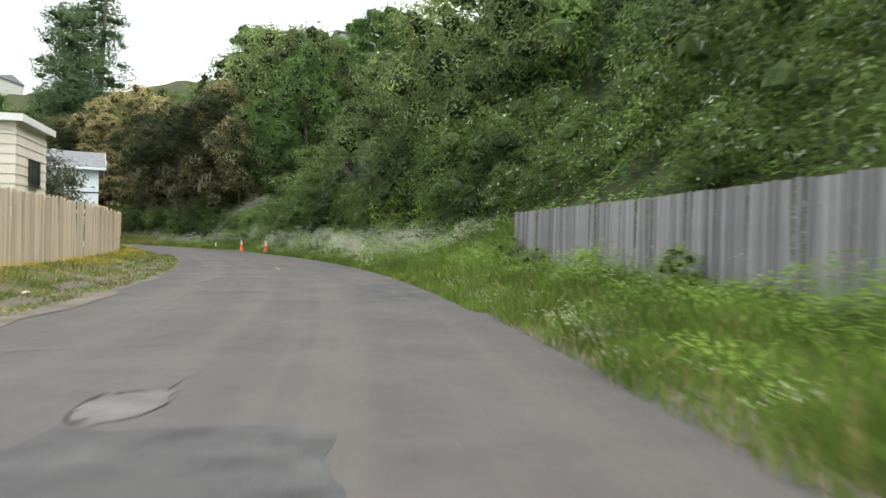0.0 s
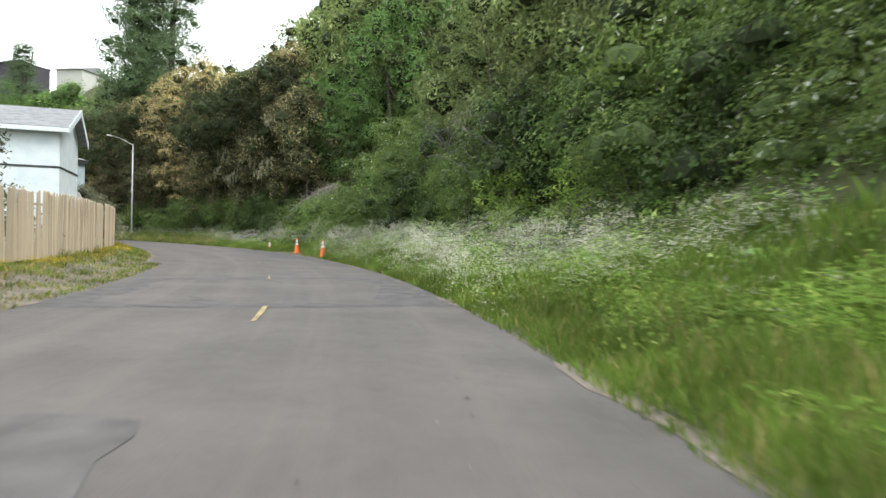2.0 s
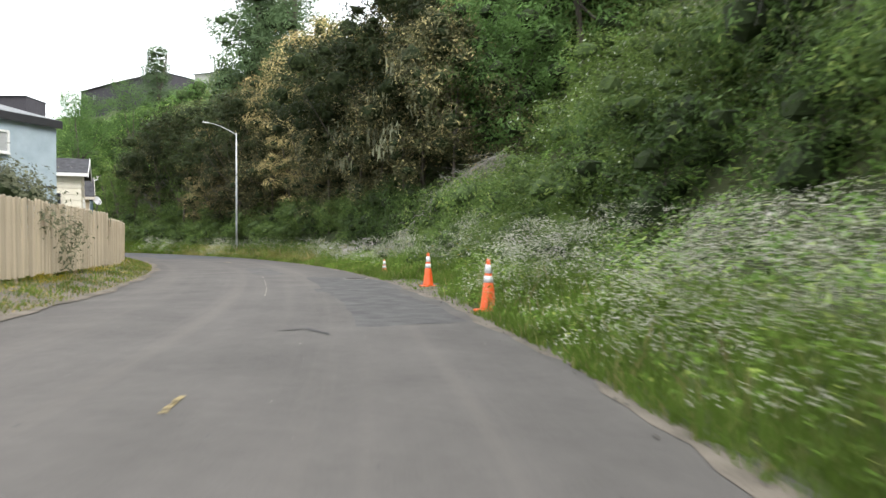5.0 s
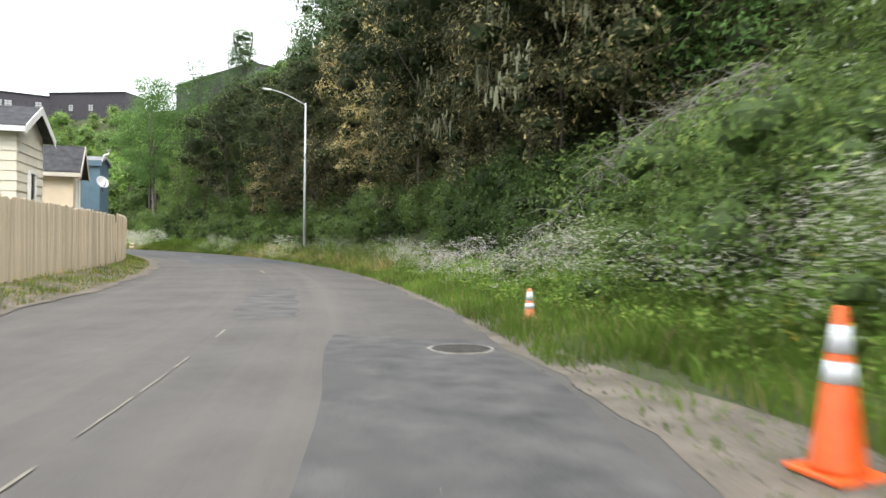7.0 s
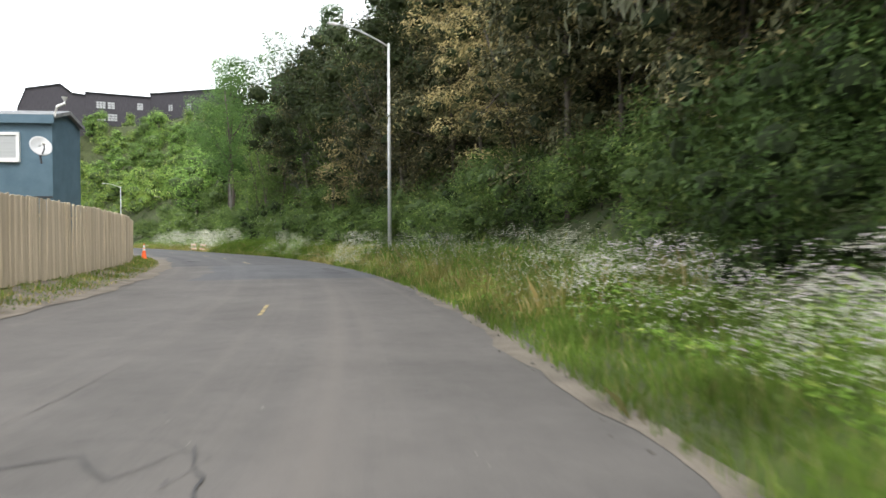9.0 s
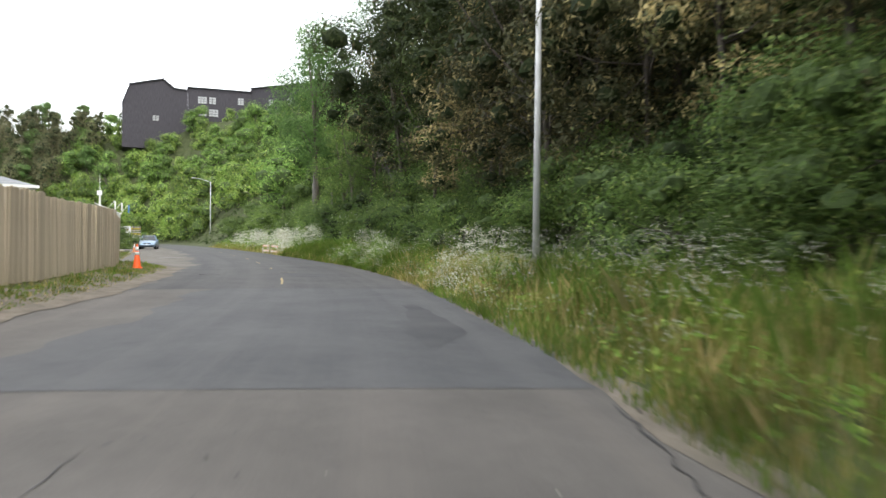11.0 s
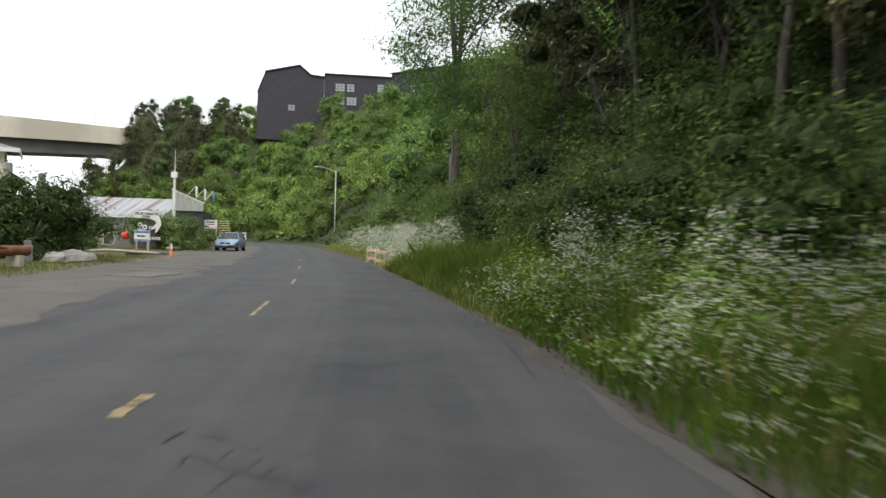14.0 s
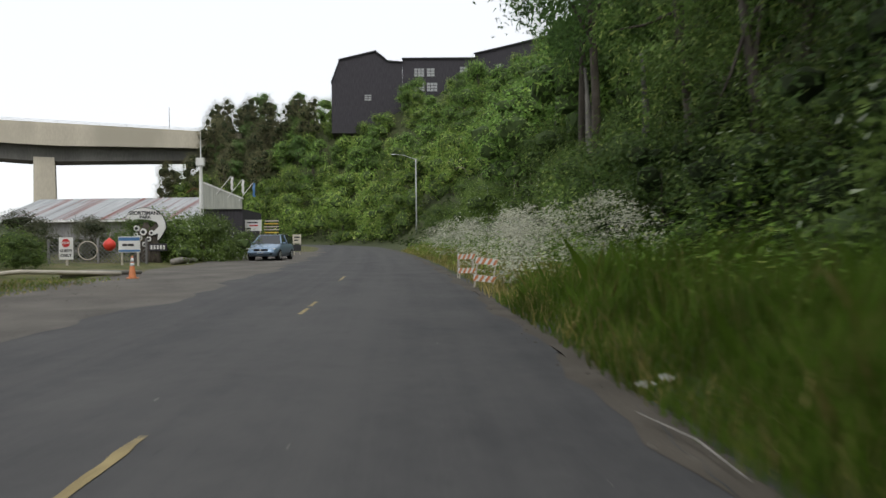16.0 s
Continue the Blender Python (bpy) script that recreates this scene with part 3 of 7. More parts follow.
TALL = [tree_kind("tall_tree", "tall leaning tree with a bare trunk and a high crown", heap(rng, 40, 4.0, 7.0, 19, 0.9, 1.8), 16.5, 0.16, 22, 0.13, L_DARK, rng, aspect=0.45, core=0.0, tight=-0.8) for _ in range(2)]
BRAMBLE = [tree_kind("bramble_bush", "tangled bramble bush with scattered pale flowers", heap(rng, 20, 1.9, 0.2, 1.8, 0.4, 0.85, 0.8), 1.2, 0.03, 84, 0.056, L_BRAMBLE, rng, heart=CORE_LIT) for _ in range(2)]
ELDER = [tree_kind("elder_bush", "fresh bright green elder bush", heap(rng, 20, 1.2, 0.4, 2.9, 0.3, 0.6), 2.2, 0.05, 80, 0.075, L_BRIGHT, rng, aspect=0.4, core=0.6) for _ in range(2)]
IVY = [tree_kind("ivy_bush", "dark green ivy-covered shrub on the bank", heap(rng, 18, 1.8, 0.3, 2.7, 0.5, 1.0), 2, 0.03, 40, 0.074, L_IVY, rng) for _ in range(2)]
GREEN = [tree_kind("coyote_bush", "mid green dense shrub on the bank", heap(rng, 18, 1.7, 0.3, 2.5, 0.45, 0.95), 1.8, 0.03, 66, 0.06, L_SHRUB, rng, heart=CORE_LIT) for _ in range(2)]
GREYBUSH = [tree_kind("grey_bush", "dry grey-green garden shrub with fine leaves", heap(rng, 16, 1.4, 0.4, 2.4, 0.4, 0.8), 1.8, 0.05, 110, 0.06, L_GREY, rng, core=0.8) for _ in range(2)]


def pine_kind(rng_):
    lob = []
    for i in range(95):
        k = rng_.uniform(0.22, 1.03)
        a = rng_.uniform(0, 6.3)
        w = rng_.uniform(0.3, 1.0) * 4.2 * (1.15 - k * 0.8)
        r = rng_.uniform(0.8, 1.4)
        lob.append(((w * math.cos(a), w * math.sin(a), 17 * k + 1.0), (r * 1.15, r * 1.15, r * 0.62)))
    return tree_kind("pine_tree", "tall dark pine with open layered branches", lob, 17.5, 0.3, 22, 0.17, L_PINE, rng_, aspect=0.34, core=0.5)


PINE = [pine_kind(rng) for _ in range(2)]


def scatter(kinds, s0, s1, u0, u1, n, size, rng_, gap=1.6, squash=(0.9, 1.15)):
    done = []
    tries = 0
    while len(done) < n and tries < n * 12:
        tries += 1
        s, u = rng_.uniform(s0, s1), rng_.uniform(u0, u1)
        z = rng_.uniform(*size)
        if any((s - a) ** 2 + (u - b) ** 2 < (gap * (z + c) / 2) ** 2 for a, b, c in done):
            continue
        done.append((s, u, z))
        plant(kinds[rng_.randint(len(kinds))], s, u, z, rng_.uniform(0, 360), squash=rng_.uniform(*squash))


r1 = np.random.RandomState(11)
# low shrubs along the foot of the bank
scatter(BRAMBLE, 4, 30, 8.4, 11.5, 14, (1.0, 1.4), r1, 2.2)
scatter(IVY + IVY + GREEN, 30, 60, 7.6, 11, 18, (0.9, 1.4), r1, 2.2)
scatter(BRAMBLE + GREEN, 58, 69, 5.6, 9.5, 16, (0.75, 1.05), r1, 1.5)
scatter(BRAMBLE, 55, 71, 4.7, 6.3, 9, (0.55, 0.8), r1, 1.5)
scatter(IVY, 73.5, 82, 5.9, 8.3, 7, (0.6, 0.85), r1, 1.3)
for s, u, z in ((96.5, 6.0, 0.75), (99, 5.9, 0.85), (102, 6.1, 0.9), (108.5, 6.3, 0.8)):
    plant(GREEN[int(s) % 2], s, u, z, 30 * s)
scatter(IVY + GREEN + GREEN, 80, 104, 6.2, 9, 20, (0.6, 1.0), r1, 1.4)
scatter(IVY + GREEN + GREEN, 104, 128, 6.0, 9, 18, (0.6, 1.0), r1, 1.4)
scatter(IVY + GREEN + BRAMBLE, 126, 152, 5.6, 9.5, 16, (0.8, 1.3), r1, 1.8)
scatter(ELDER, 34, 41, 6.8, 8.2, 2, (0.7, 1.0), r1, 1.6)
scatter(GREEN + IVY, 30, 50, 9, 14, 11, (1.0, 1.5), r1, 1.8)
for s, u, z in ((10.5, 5.0, 0.36), (14.6, 5.05, 0.3), (17.6, 4.95, 0.33), (19.6, 4.95, 0.42)):
    plant(ELDER[int(s) % 2], s, u, z, 40 * s)
scatter(GREEN + BRAMBLE, 150, 205, 6.6, 11, 18, (0.9, 1.5), r1, 1.8)
# trees and shrubs higher up
scatter(GREEN + BRAMBLE + IVY, 6, 36, 11, 22, 24, (1.3, 2.2), r1, 2.2)
scatter(ALDER_FAR, 12, 36, 22, 34, 9, (0.8, 1.2), r1, 3.2)
scatter(ALDER_FAR + OAK_FAR + IVY, 34, 60, 14, 28, 16, (0.8, 1.1), r1, 2.6)
scatter(OAK_FAR + ALDER_FAR, 36, 58, 28, 42, 8, (0.65, 0.85), r1, 3.4)
scatter(ALDER_FAR + OAK_FAR, 72, 84, 21, 33, 5, (0.7, 0.95), r1, 2.6)
for k, (s, u, z) in enumerate(((58, 10.4, 1.2), (61.5, 10.8, 1.2), (65, 11.2, 1.2), (68.5, 11.6, 1.15), (63, 13.6, 1.4), (67.5, 14.0, 1.4))):
    plant(BRAMBLE[k % 2], s, u, z, 50 * k)
# dark wood over the bank
for k, (s, u, z) in enumerate(((76, 19.5, 1.2), (80, 18, 1.35), (84, 20, 1.35), (88, 22, 1.3), (92.5, 24, 1.25), (37, 12.5, 0.9), (41.5, 11.8, 0.95), (46.5, 11.6, 0.95), (51.5, 11.6, 0.9), (44, 15, 1.1), (50, 15.5, 1.1), (56, 13.5, 0.9))):
    plant(WOOD[k % 2], s, u, z, 65 * k)
scatter(OAK, 73, 80, 11.5, 17, 4, (0.9, 1.2), r1, 3.0)
scatter(CANOPY, 74, 80, 8.6, 10.0, 2, (0.8, 0.95), r1, 2.0)
scatter(WOOD, 80, 103, 13.5, 16.5, 4, (1.0, 1.2), r1, 2.4)
scatter(WOOD + CANOPY, 112, 134, 12.5, 15.5, 5, (1.0, 1.2), r1, 2.4)
# flowering trees in a row behind the verge
for k, (s, u, z, q) in enumerate(((82.5, 10.8, 1.15, 1.15), (87.5, 11.4, 1.1, 1.1), (92.5, 11.0, 1.1, 1.1), (98.2, 8.9, 0.88, 1.0), (102.6, 9.2, 0.85, 1.0), (97.5, 12.4, 1.1, 1.1), (103.0, 12.4, 1.1, 1.1), (108.5, 11.6, 1.1, 1.0),
                                  (116.0, 8.1, 0.88, 1.0), (119.6, 8.8, 0.95, 1.05), (111, 12.2, 1.2, 1.1), (104, 13.0, 1.2, 1.15))):
    plant(BUCKEYE[k % 2], s, u, z, 70 * k, squash=q)
for k, (s, u, z) in enumerate(((84.5, 8.7, 0.75), (89.8, 8.7, 0.8), (94.0, 8.9, 0.8), (106.4, 9.2, 0.8), (108.8, 8.6, 0.75), (112.2, 8.5, 0.78), (121, 12.6, 1.0), (134.5, 9.4, 0.95))):
    plant(CANOPY[k % 2], s, u, z, 50 * k)
for k, (s, u, z) in enumerate(((124.0, 9.0, 0.95), (129.0, 9.3, 0.95), (138.5, 8.0, 0.95), (143.5, 8.2, 1.0), (148.5, 8.8, 1.0))):
    plant(ALDER[k % 2], s, u, z, 95 * k)
scatter(OAK_FAR + ALDER_FAR, 78, 122, 15, 38, 18, (0.9, 1.25), r1, 3.3)
scatter(ALDER_FAR + OAK_FAR, 132, 160, 10, 24, 14, (0.8, 1.1), r1, 3.0)
scatter(ALDER_FAR, 130, 190, 22, 30, 12, (0.8, 1.1), r1, 3.5)
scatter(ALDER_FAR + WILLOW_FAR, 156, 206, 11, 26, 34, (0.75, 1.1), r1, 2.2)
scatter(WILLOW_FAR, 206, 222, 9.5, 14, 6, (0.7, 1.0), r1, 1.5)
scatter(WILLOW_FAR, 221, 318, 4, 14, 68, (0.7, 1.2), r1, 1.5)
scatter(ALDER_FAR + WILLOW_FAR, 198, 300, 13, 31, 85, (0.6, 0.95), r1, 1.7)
scatter(OAK_FAR + CYPRESS, 286, 324, 8, 36, 24, (0.6, 0.95), r1, 2.0)
for k, (s, u, z) in enumerate(((190, 27, 0.8), (186, 28, 0.85), (182, 27, 0.9), (178, 28, 0.9), (174, 27, 0.95), (170, 29, 0.95), (166, 27, 0.85), (162, 28, 0.85), (158, 26, 0.9), (154, 27, 0.9), (151, 23, 0.95), (155, 22, 0.9), (159, 23, 0.9), (163, 23, 0.85), (168, 23, 0.85), (147, 22, 0.95))):
    plant((ALDER_FAR)[k % 2], s, u, z, 50 * k)
for k, (s, u, z) in enumerate(((301, 22, 0.85), (304, 27, 0.9), (307, 24, 0.9), (311, 28, 0.95), (314, 23, 0.8), (298, 27, 0.8), (295, 31, 0.65), (290, 33, 0.5), (309, 19, 0.85), (318, 26, 0.85))):
    plant(CYPRESS[k % 2], s, u, z, 70 * k)
for k in range(16):
    plant((CYPRESS + OAK_FAR)[k % 3], r1.uniform(292, 326), r1.uniform(10, 30), r1.uniform(0.75, 1.05), 40 * k, squash=r1.uniform(0.8, 1.1))
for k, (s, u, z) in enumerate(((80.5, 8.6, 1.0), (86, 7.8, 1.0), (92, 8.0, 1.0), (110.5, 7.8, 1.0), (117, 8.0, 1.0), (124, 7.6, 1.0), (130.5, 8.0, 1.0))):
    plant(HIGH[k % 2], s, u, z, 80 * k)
plant(TALL[0], 154.5, 7.8, 1.05, 30)
plant(TALL[1], 160, 8.8, 1.1, 140)
plant(TALL[0], 147, 11.5, 0.95, 250)
plant(PINE[0], 124, 16, 1.45)
plant(PINE[1], 121, 20, 1.5)
plant(PINE[0], 128, 21, 1.35, 120)
plant(PINE[1], 172, 28, 0.95, 60)

# ---------------------------------------------------------------- fences
def fence(s0, s1, u0, u1, height, base, material, label, group, seed, pitch=0.145, lean=1.2, ragged=1.0):
    rg = random.Random(seed)
    n = int((s1 - s0) / pitch)
    su = lambda k: (s0 + (s1 - s0) * k, u0 + (u1 - u0) * k)
    a = W(*su(0.5))
    hd = heading(su(0.5)[0])
    root = thing("fence", pose(float(a[0]), float(a[1]), base, 0, 0, hd), label, "fence", group)
    inv = root.matrix_world.inverted()
    meshes = []
    for k in range(4):
        h = height + rg.uniform(-0.05, 0.04) * ragged
        w = 0.066 + 0.004 * k
        meshes.append(MB().add([(-0.011, -w, 0), (0.011, -w, 0), (0.011, w, 0), (-0.011, w, 0), (-0.011, -w, h - 0.03 * ragged), (0.011, -w, h - 0.03 * ragged), (0.011, w, h - 0.02 * k / 3 * ragged), (-0.011, w, h - 0.02 * k / 3 * ragged),
                                (-0.011, 0.0, h), (0.011, 0.0, h)],
                               [(0, 4, 8, 7, 3), (1, 2, 6, 9, 5), (0, 1, 5, 4), (2, 3, 7, 6), (4, 5, 9, 8), (8, 9, 6, 7), (3, 2, 1, 0)]).mesh("board", material))
    for i in range(n):
        s, u = su((i + 0.5) / n)
        ob = new("board", meshes[rg.randrange(4)])
        ob.parent = root
        ob.matrix_local = inv @ M(s, u, base + 0.03 + rg.uniform(-0.03, 0.03) * ragged) @ pose(rg.uniform(-0.006, 0.006), 0, 0, rg.gauss(0, lean * 0.5), rg.gauss(0, lean * 0.4), rg.gauss(0, 2.0))
    side = -1 if u0 < 0 else 1
    for zz in (0.35, height - 0.35):
        t = MB()
        m = max(2, int((s1 - s0) / 2.4))
        pts = [inv @ Vector(W(*su(k / m)) + np.array((0, 0, base + zz))) for k in range(m + 1)]
        for p, q in zip(pts[:-1], pts[1:]):
            d = (q - p).normalized()
            o = Vector((d.y, -d.x, 0)) * side * 0.035
            t.tube([p + o, q + o], 0.03, 4)
        part("rail", t, material, root)
    m = max(1, int((s1 - s0) / 2.4))
    pm = MB().box(-0.045, -0.045, -0.3, 0.045, 0.045, height - 0.08).mesh("post", material)
    for k in range(m + 1):
        s, u = su(k / m)
        ob = new("post", pm)
        ob.parent = root
        ob.matrix_local = inv @ M(s, u + side * 0.09, base)
    return root


TAN = "weathered tan vertical board fence beside the grass verge"
fence(8, 27.5, -8.2, -8.0, 1.92, 0.3, FENCE_TAN, TAN, "roadside fences", 1)
fence(27.7, 49.6, -8.0, -7.55, 1.9, 0.32, FENCE_TAN, TAN, "roadside fences", 2, lean=2.0)
fence(50.1, 69, -7.5, -7.0, 1.88, 0.38, FENCE_TAN, TAN, "roadside fences", 3)
fence(69.2, 86, -7.02, -6.83, 1.88, 0.24, FENCE_TAN, TAN, "roadside fences", 4)
fence(86.2, 104, -6.78, -6.72, 1.92, 0.26, FENCE_TAN, TAN, "roadside fences", 5)
fence(104.2, 112.7, -6.78, -6.92, 1.88, 0.25, FENCE_TAN, "smooth tan board fence near the gravel pullout", "roadside fences", 6, ragged=0.4)
fence(112.95, 117.2, -6.98, -7.48, 1.74, 0.22, FENCE_TAN, "low end panel of tan board fence at the gravel pullout", "roadside fences", 8, ragged=0.3)
fence(-14, 20.3, 5.5, 5.35, 1.85, 0.28, FENCE_GREY, "silver-grey weathered board fence in tall grass below the bank", "", 7, 0.17, 0.9, 0.3)

# ---------------------------------------------------------------- street lamps, cones, barricades
def street_lamp(m, height, label, arm=2.6):
    root = thing("street_lamp", m, label, "street lamp", "street lamps")
    part("pole", MB().tube([(0, 0, -0.3), (0, 0, height * 0.5), (0, 0, height - 0.15)], [0.1, 0.085, 0.06], 14), GALV, root, smooth=True)
    part("base_plate", MB().lathe([(0.2, 0), (0.2, 0.05), (0.14, 0.1)], 12), GALV, root)
    pts = [(0, 0, height - 0.3)] + [(-arm * k, 0, height - 0.3 + 0.75 * math.sin(k * 1.5)) for k in (0.15, 0.35, 0.6, 0.85, 1.0)]
    part("arm", MB().tube(pts, [0.045, 0.042, 0.04, 0.036, 0.032, 0.03], 8), GALV, root, smooth=True)
    z = pts[-1][2]
    head = part("lamp_head", MB().add([(-arm - 0.62, -0.1, z - 0.02), (-arm + 0.05, -0.08, z - 0.05), (-arm + 0.05, 0.08, z - 0.05), (-arm - 0.62, 0.1, z - 0.02),
                                       (-arm - 0.55, -0.07, z + 0.06), (-arm, -0.06, z + 0.06), (-arm, 0.06, z + 0.06), (-arm - 0.55, 0.07, z + 0.06)],
                                      [(3, 2, 1, 0), (4, 5, 6, 7), (0, 1, 5, 4), (1, 2, 6, 5), (2, 3, 7, 6), (3, 0, 4, 7)]), GALV, root, bevel=0.02)
    part("lens", MB().box(-arm - 0.5, -0.06, z - 0.06, -arm - 0.1, 0.06, z - 0.035), WHITE_PAINT, head)
    return root


street_lamp(M(105.0, 5.15, 0.2, 8), 10.9, "tall galvanised street lamp standing in roadside flowers")
street_lamp(M(215.5, 6.5, 0.2, -20), 11.0, "tall galvanised street lamp beside the far bend")


def cone(m, h, label, body, faded=False):
    root = thing("traffic_cone", m, label, "traffic cone", "traffic cones")
    k = h / 0.91
    part("base", MB().box(-0.19 * k, -0.19 * k, 0, 0.19 * k, 0.19 * k, 0.035), body if faded else CONE_ORANGE, root, bevel=0.012)
    part("cone_body", MB().lathe([(0.15 * k, 0.035), (0.14 * k, 0.06), (0.03 * k, h - 0.01), (0.022 * k, h)], 28), body, root, smooth=True)
    def r(z):
        return (0.14 + (0.03 - 0.14) * (z / k - 0.06) / 0.84) * k + 0.004
    for z0, z1 in ((0.66, 0.81), (0.5, 0.615)):
        z0, z1 = z0 * k, z1 * k
        part("reflective_collar", MB().lathe([(r(z0), z0), (r(z1), z1)], 28), REFLECT, root, "white reflective collar", smooth=True)
    return root


cone(M(58.6, 2.55, 0.02, 12), 0.91, "bright orange traffic cone with two white collars on the dirt shoulder", CONE_ORANGE)
cone(M(51.8, 2.3, 0.03, 30), 0.91, "orange traffic cone with two white collars at the road edge", CONE_ORANGE)
cone(M(113.4, -6.35, 0.17, 5), 0.84, "orange traffic cone on the grass beside the fence end", CONE_ORANGE)
cone(M(150.6, -8.3, 0.02, 40), 0.72, "faded orange traffic cone on the gravel pullout", CONE_PALE, True)
wc = thing("traffic_cone", M(65.2, 2.62, 0.13, 0) @ Matrix.Diagonal((0.66, 0.66, 0.6, 1)), "short dirty orange traffic cone with white collars sunk in grass", "traffic cone", "traffic cones")
part("base", MB().box(-0.18, -0.18, 0, 0.18, 0.18, 0.035), CONE_PALE, wc, bevel=0.012)
part("cone_body", MB().lathe([(0.14, 0.035), (0.13, 0.06), (0.052, 0.72), (0.04, 0.735)], 24), CONE_PALE, wc, smooth=True)
for z0, z1 in ((0.44, 0.655), (0.24, 0.37)):
    part("reflective_collar", MB().lathe([(0.141 - 0.118 * z0, z0), (0.141 - 0.118 * z1, z1)], 24), REFLECT, wc, "white reflective collar", smooth=True)


def barricade(m, label):
    root = thing("barricade", m @ Matrix.Diagonal((0.72, 0.72, 0.76, 1)), label, "barricade", "folding barricades")
    for y, tilt in ((-0.22, 1), (0.22, -1)):
        for x in (-0.3, 0.3):
            part("leg", MB().add([(x - 0.02, y - 0.02, 0), (x + 0.02, y - 0.02, 0), (x + 0.02, y + 0.02, 0), (x - 0.02, y + 0.02, 0),
                                  (x - 0.02, tilt * -0.02 - 0.02, 1.0), (x + 0.02, tilt * -0.02 - 0.02, 1.0), (x + 0.02, tilt * -0.02 + 0.02, 1.0), (x - 0.02, tilt * -0.02 + 0.02, 1.0)],
                                 [(3, 2, 1, 0), (4, 5, 6, 7), (0, 1, 5, 4), (1, 2, 6, 5), (2, 3, 7, 6), (3, 0, 4, 7)]), PALE_WOOD, root)
    for z in (0.74, 0.2):
        y = -0.22 + 0.2 * z
        b = part("board", MB().box(-0.36, y - 0.035, z, 0.36, y - 0.012, z + 0.2), WHITE_PAINT, root)
        for k in range(4):
            x = -0.36 + 0.19 * k
            part("stripe", MB().add([(x, y - 0.04, z + 0.005), (x + 0.09, y - 0.04, z + 0.005), (x + 0.18, y - 0.04, z + 0.195), (x + 0.09, y - 0.04, z + 0.195)], [(0, 1, 2, 3)]), CONE_PALE, b)
    return root


barricade(M(144.6, 1.95, 0.02, -10) @ pose(0, 0, 0, 0, 7, 0), "folding barricade with faded orange striped boards by the road edge")
barricade(M(148.6, 1.95, 0.02, 6), "folding barricade with faded orange striped boards by the road edge")

# ---------------------------------------------------------------- blocks of the far place
def bridge():
    root = thing("bridge", pose(-270, 90, -0.4), "long pale concrete box-girder road bridge over the harbour", "bridge")
    deck = MB()
    ys = np.linspace(-420, 60, 60)
    def dep(y):
        d = np.abs(((y + 100) % 140) - 0)
        d = np.minimum(np.abs(y % 140), 140 - np.abs(y % 140))
        return 4.6 + 2.6 * (1 - d / 70) ** 1.6
    v, f = [], []
    for y in ys:
        b = 27.6 - dep(y)
        v += [(-5.2, y, b), (5.2, y, b), (5.6, y, 27.9), (-5.6, y, 27.9)]
    for i in range(len(ys) - 1):
        o = i * 4
        f += [(o + k, o + (k + 1) % 4, o + 4 + (k + 1) % 4, o + 4 + k) for k in range(4)]
    deck.add(v, f)
    part("girder", deck, CONCRETE_SHADED, root, "recessed box girder with soffit shade put into its dark colour")
    part("deck_slab", MB().box(-8, -420, 27.9, 8, 60, 28.9), CONCRETE, root)
    for x in (-8.0, 7.5):
        v = []
        for y in ys:
            b = 27.9 - 0.62 * (dep(y) - 0.8)
            v += [(x, y, b), (x + 0.5, y, b), (x + 0.5, y, 27.9), (x, y, 27.9)]
        part("fascia_beam", MB().add(v, f + [(3, 2, 1, 0), tuple(len(v) - 4 + k for k in range(4))]), CONCRETE, root)
    for x in (-7.8, 7.7):
        part("parapet", MB().box(x, -420, 28.9, x + 0.15, 60, 29.5), CONCRETE, root)
        rail = MB()
        for z in (29.75, 30.05):
            rail.box(x + 0.03, -420, z, x + 0.09, 60, z + 0.07)
        for y in range(-420, 60, 3):
            rail.box(x + 0.03, y, 29.5, x + 0.1, y + 0.08, 30.1)
        part("railing", rail, GALV, root)
    for y in (0, -140, -280):
        part("pier", MB().add([(-5.4, y - 2.5, 0), (5.4, y - 2.5, 0), (5.4, y + 2.5, 0), (-5.4, y + 2.5, 0), (-5.4, y - 2.2, 21.5), (5.4, y - 2.2, 21.5), (5.4, y + 2.2, 21.5), (-5.4, y + 2.2, 21.5)],
                              [(3, 2, 1, 0), (4, 5, 6, 7), (0, 1, 5, 4), (1, 2, 6, 5), (2, 3, 7, 6), (3, 0, 4, 7)]), CONCRETE, root)
    for y in (-12, 28, -52):
        part("light_mast", MB().tube([(7.8, y, 28.9), (7.8, y, 35)], 0.09, 6), GALV, root)
    return root


bridge()

# ---------------------------------------------------------------- houses behind the fence
def window(parent, m, w, h, frame_mat=WHITE_PAINT, pane=GLASS_DARK, split=True, t=0.07):
    """A window standing on the xz plane, facing -y: frame, sill and panes."""
    win = part("window", MB().box(-w / 2, -0.02, -h / 2, w / 2, 0.02, h / 2), pane, parent)
    win.matrix_local = m
    f = MB()
    f.box(-w / 2 - t, -0.06, -h / 2 - t, -w / 2, 0.03, h / 2 + t).box(w / 2, -0.06, -h / 2 - t, w / 2 + t, 0.03, h / 2 + t)
    f.box(-w / 2, -0.06, h / 2, w / 2, 0.03, h / 2 + t).box(-w / 2, -0.06, -h / 2 - t, w / 2, 0.03, -h / 2)
    if split:
        f.box(-0.03, -0.055, -h / 2, 0.03, 0.0, h / 2)
    part("frame", f, frame_mat, win)
    part("sill", MB().box(-w / 2 - t, -0.1, -h / 2 - t - 0.04, w / 2 + t, 0.0, -h / 2 - t), frame_mat, win)
    return win


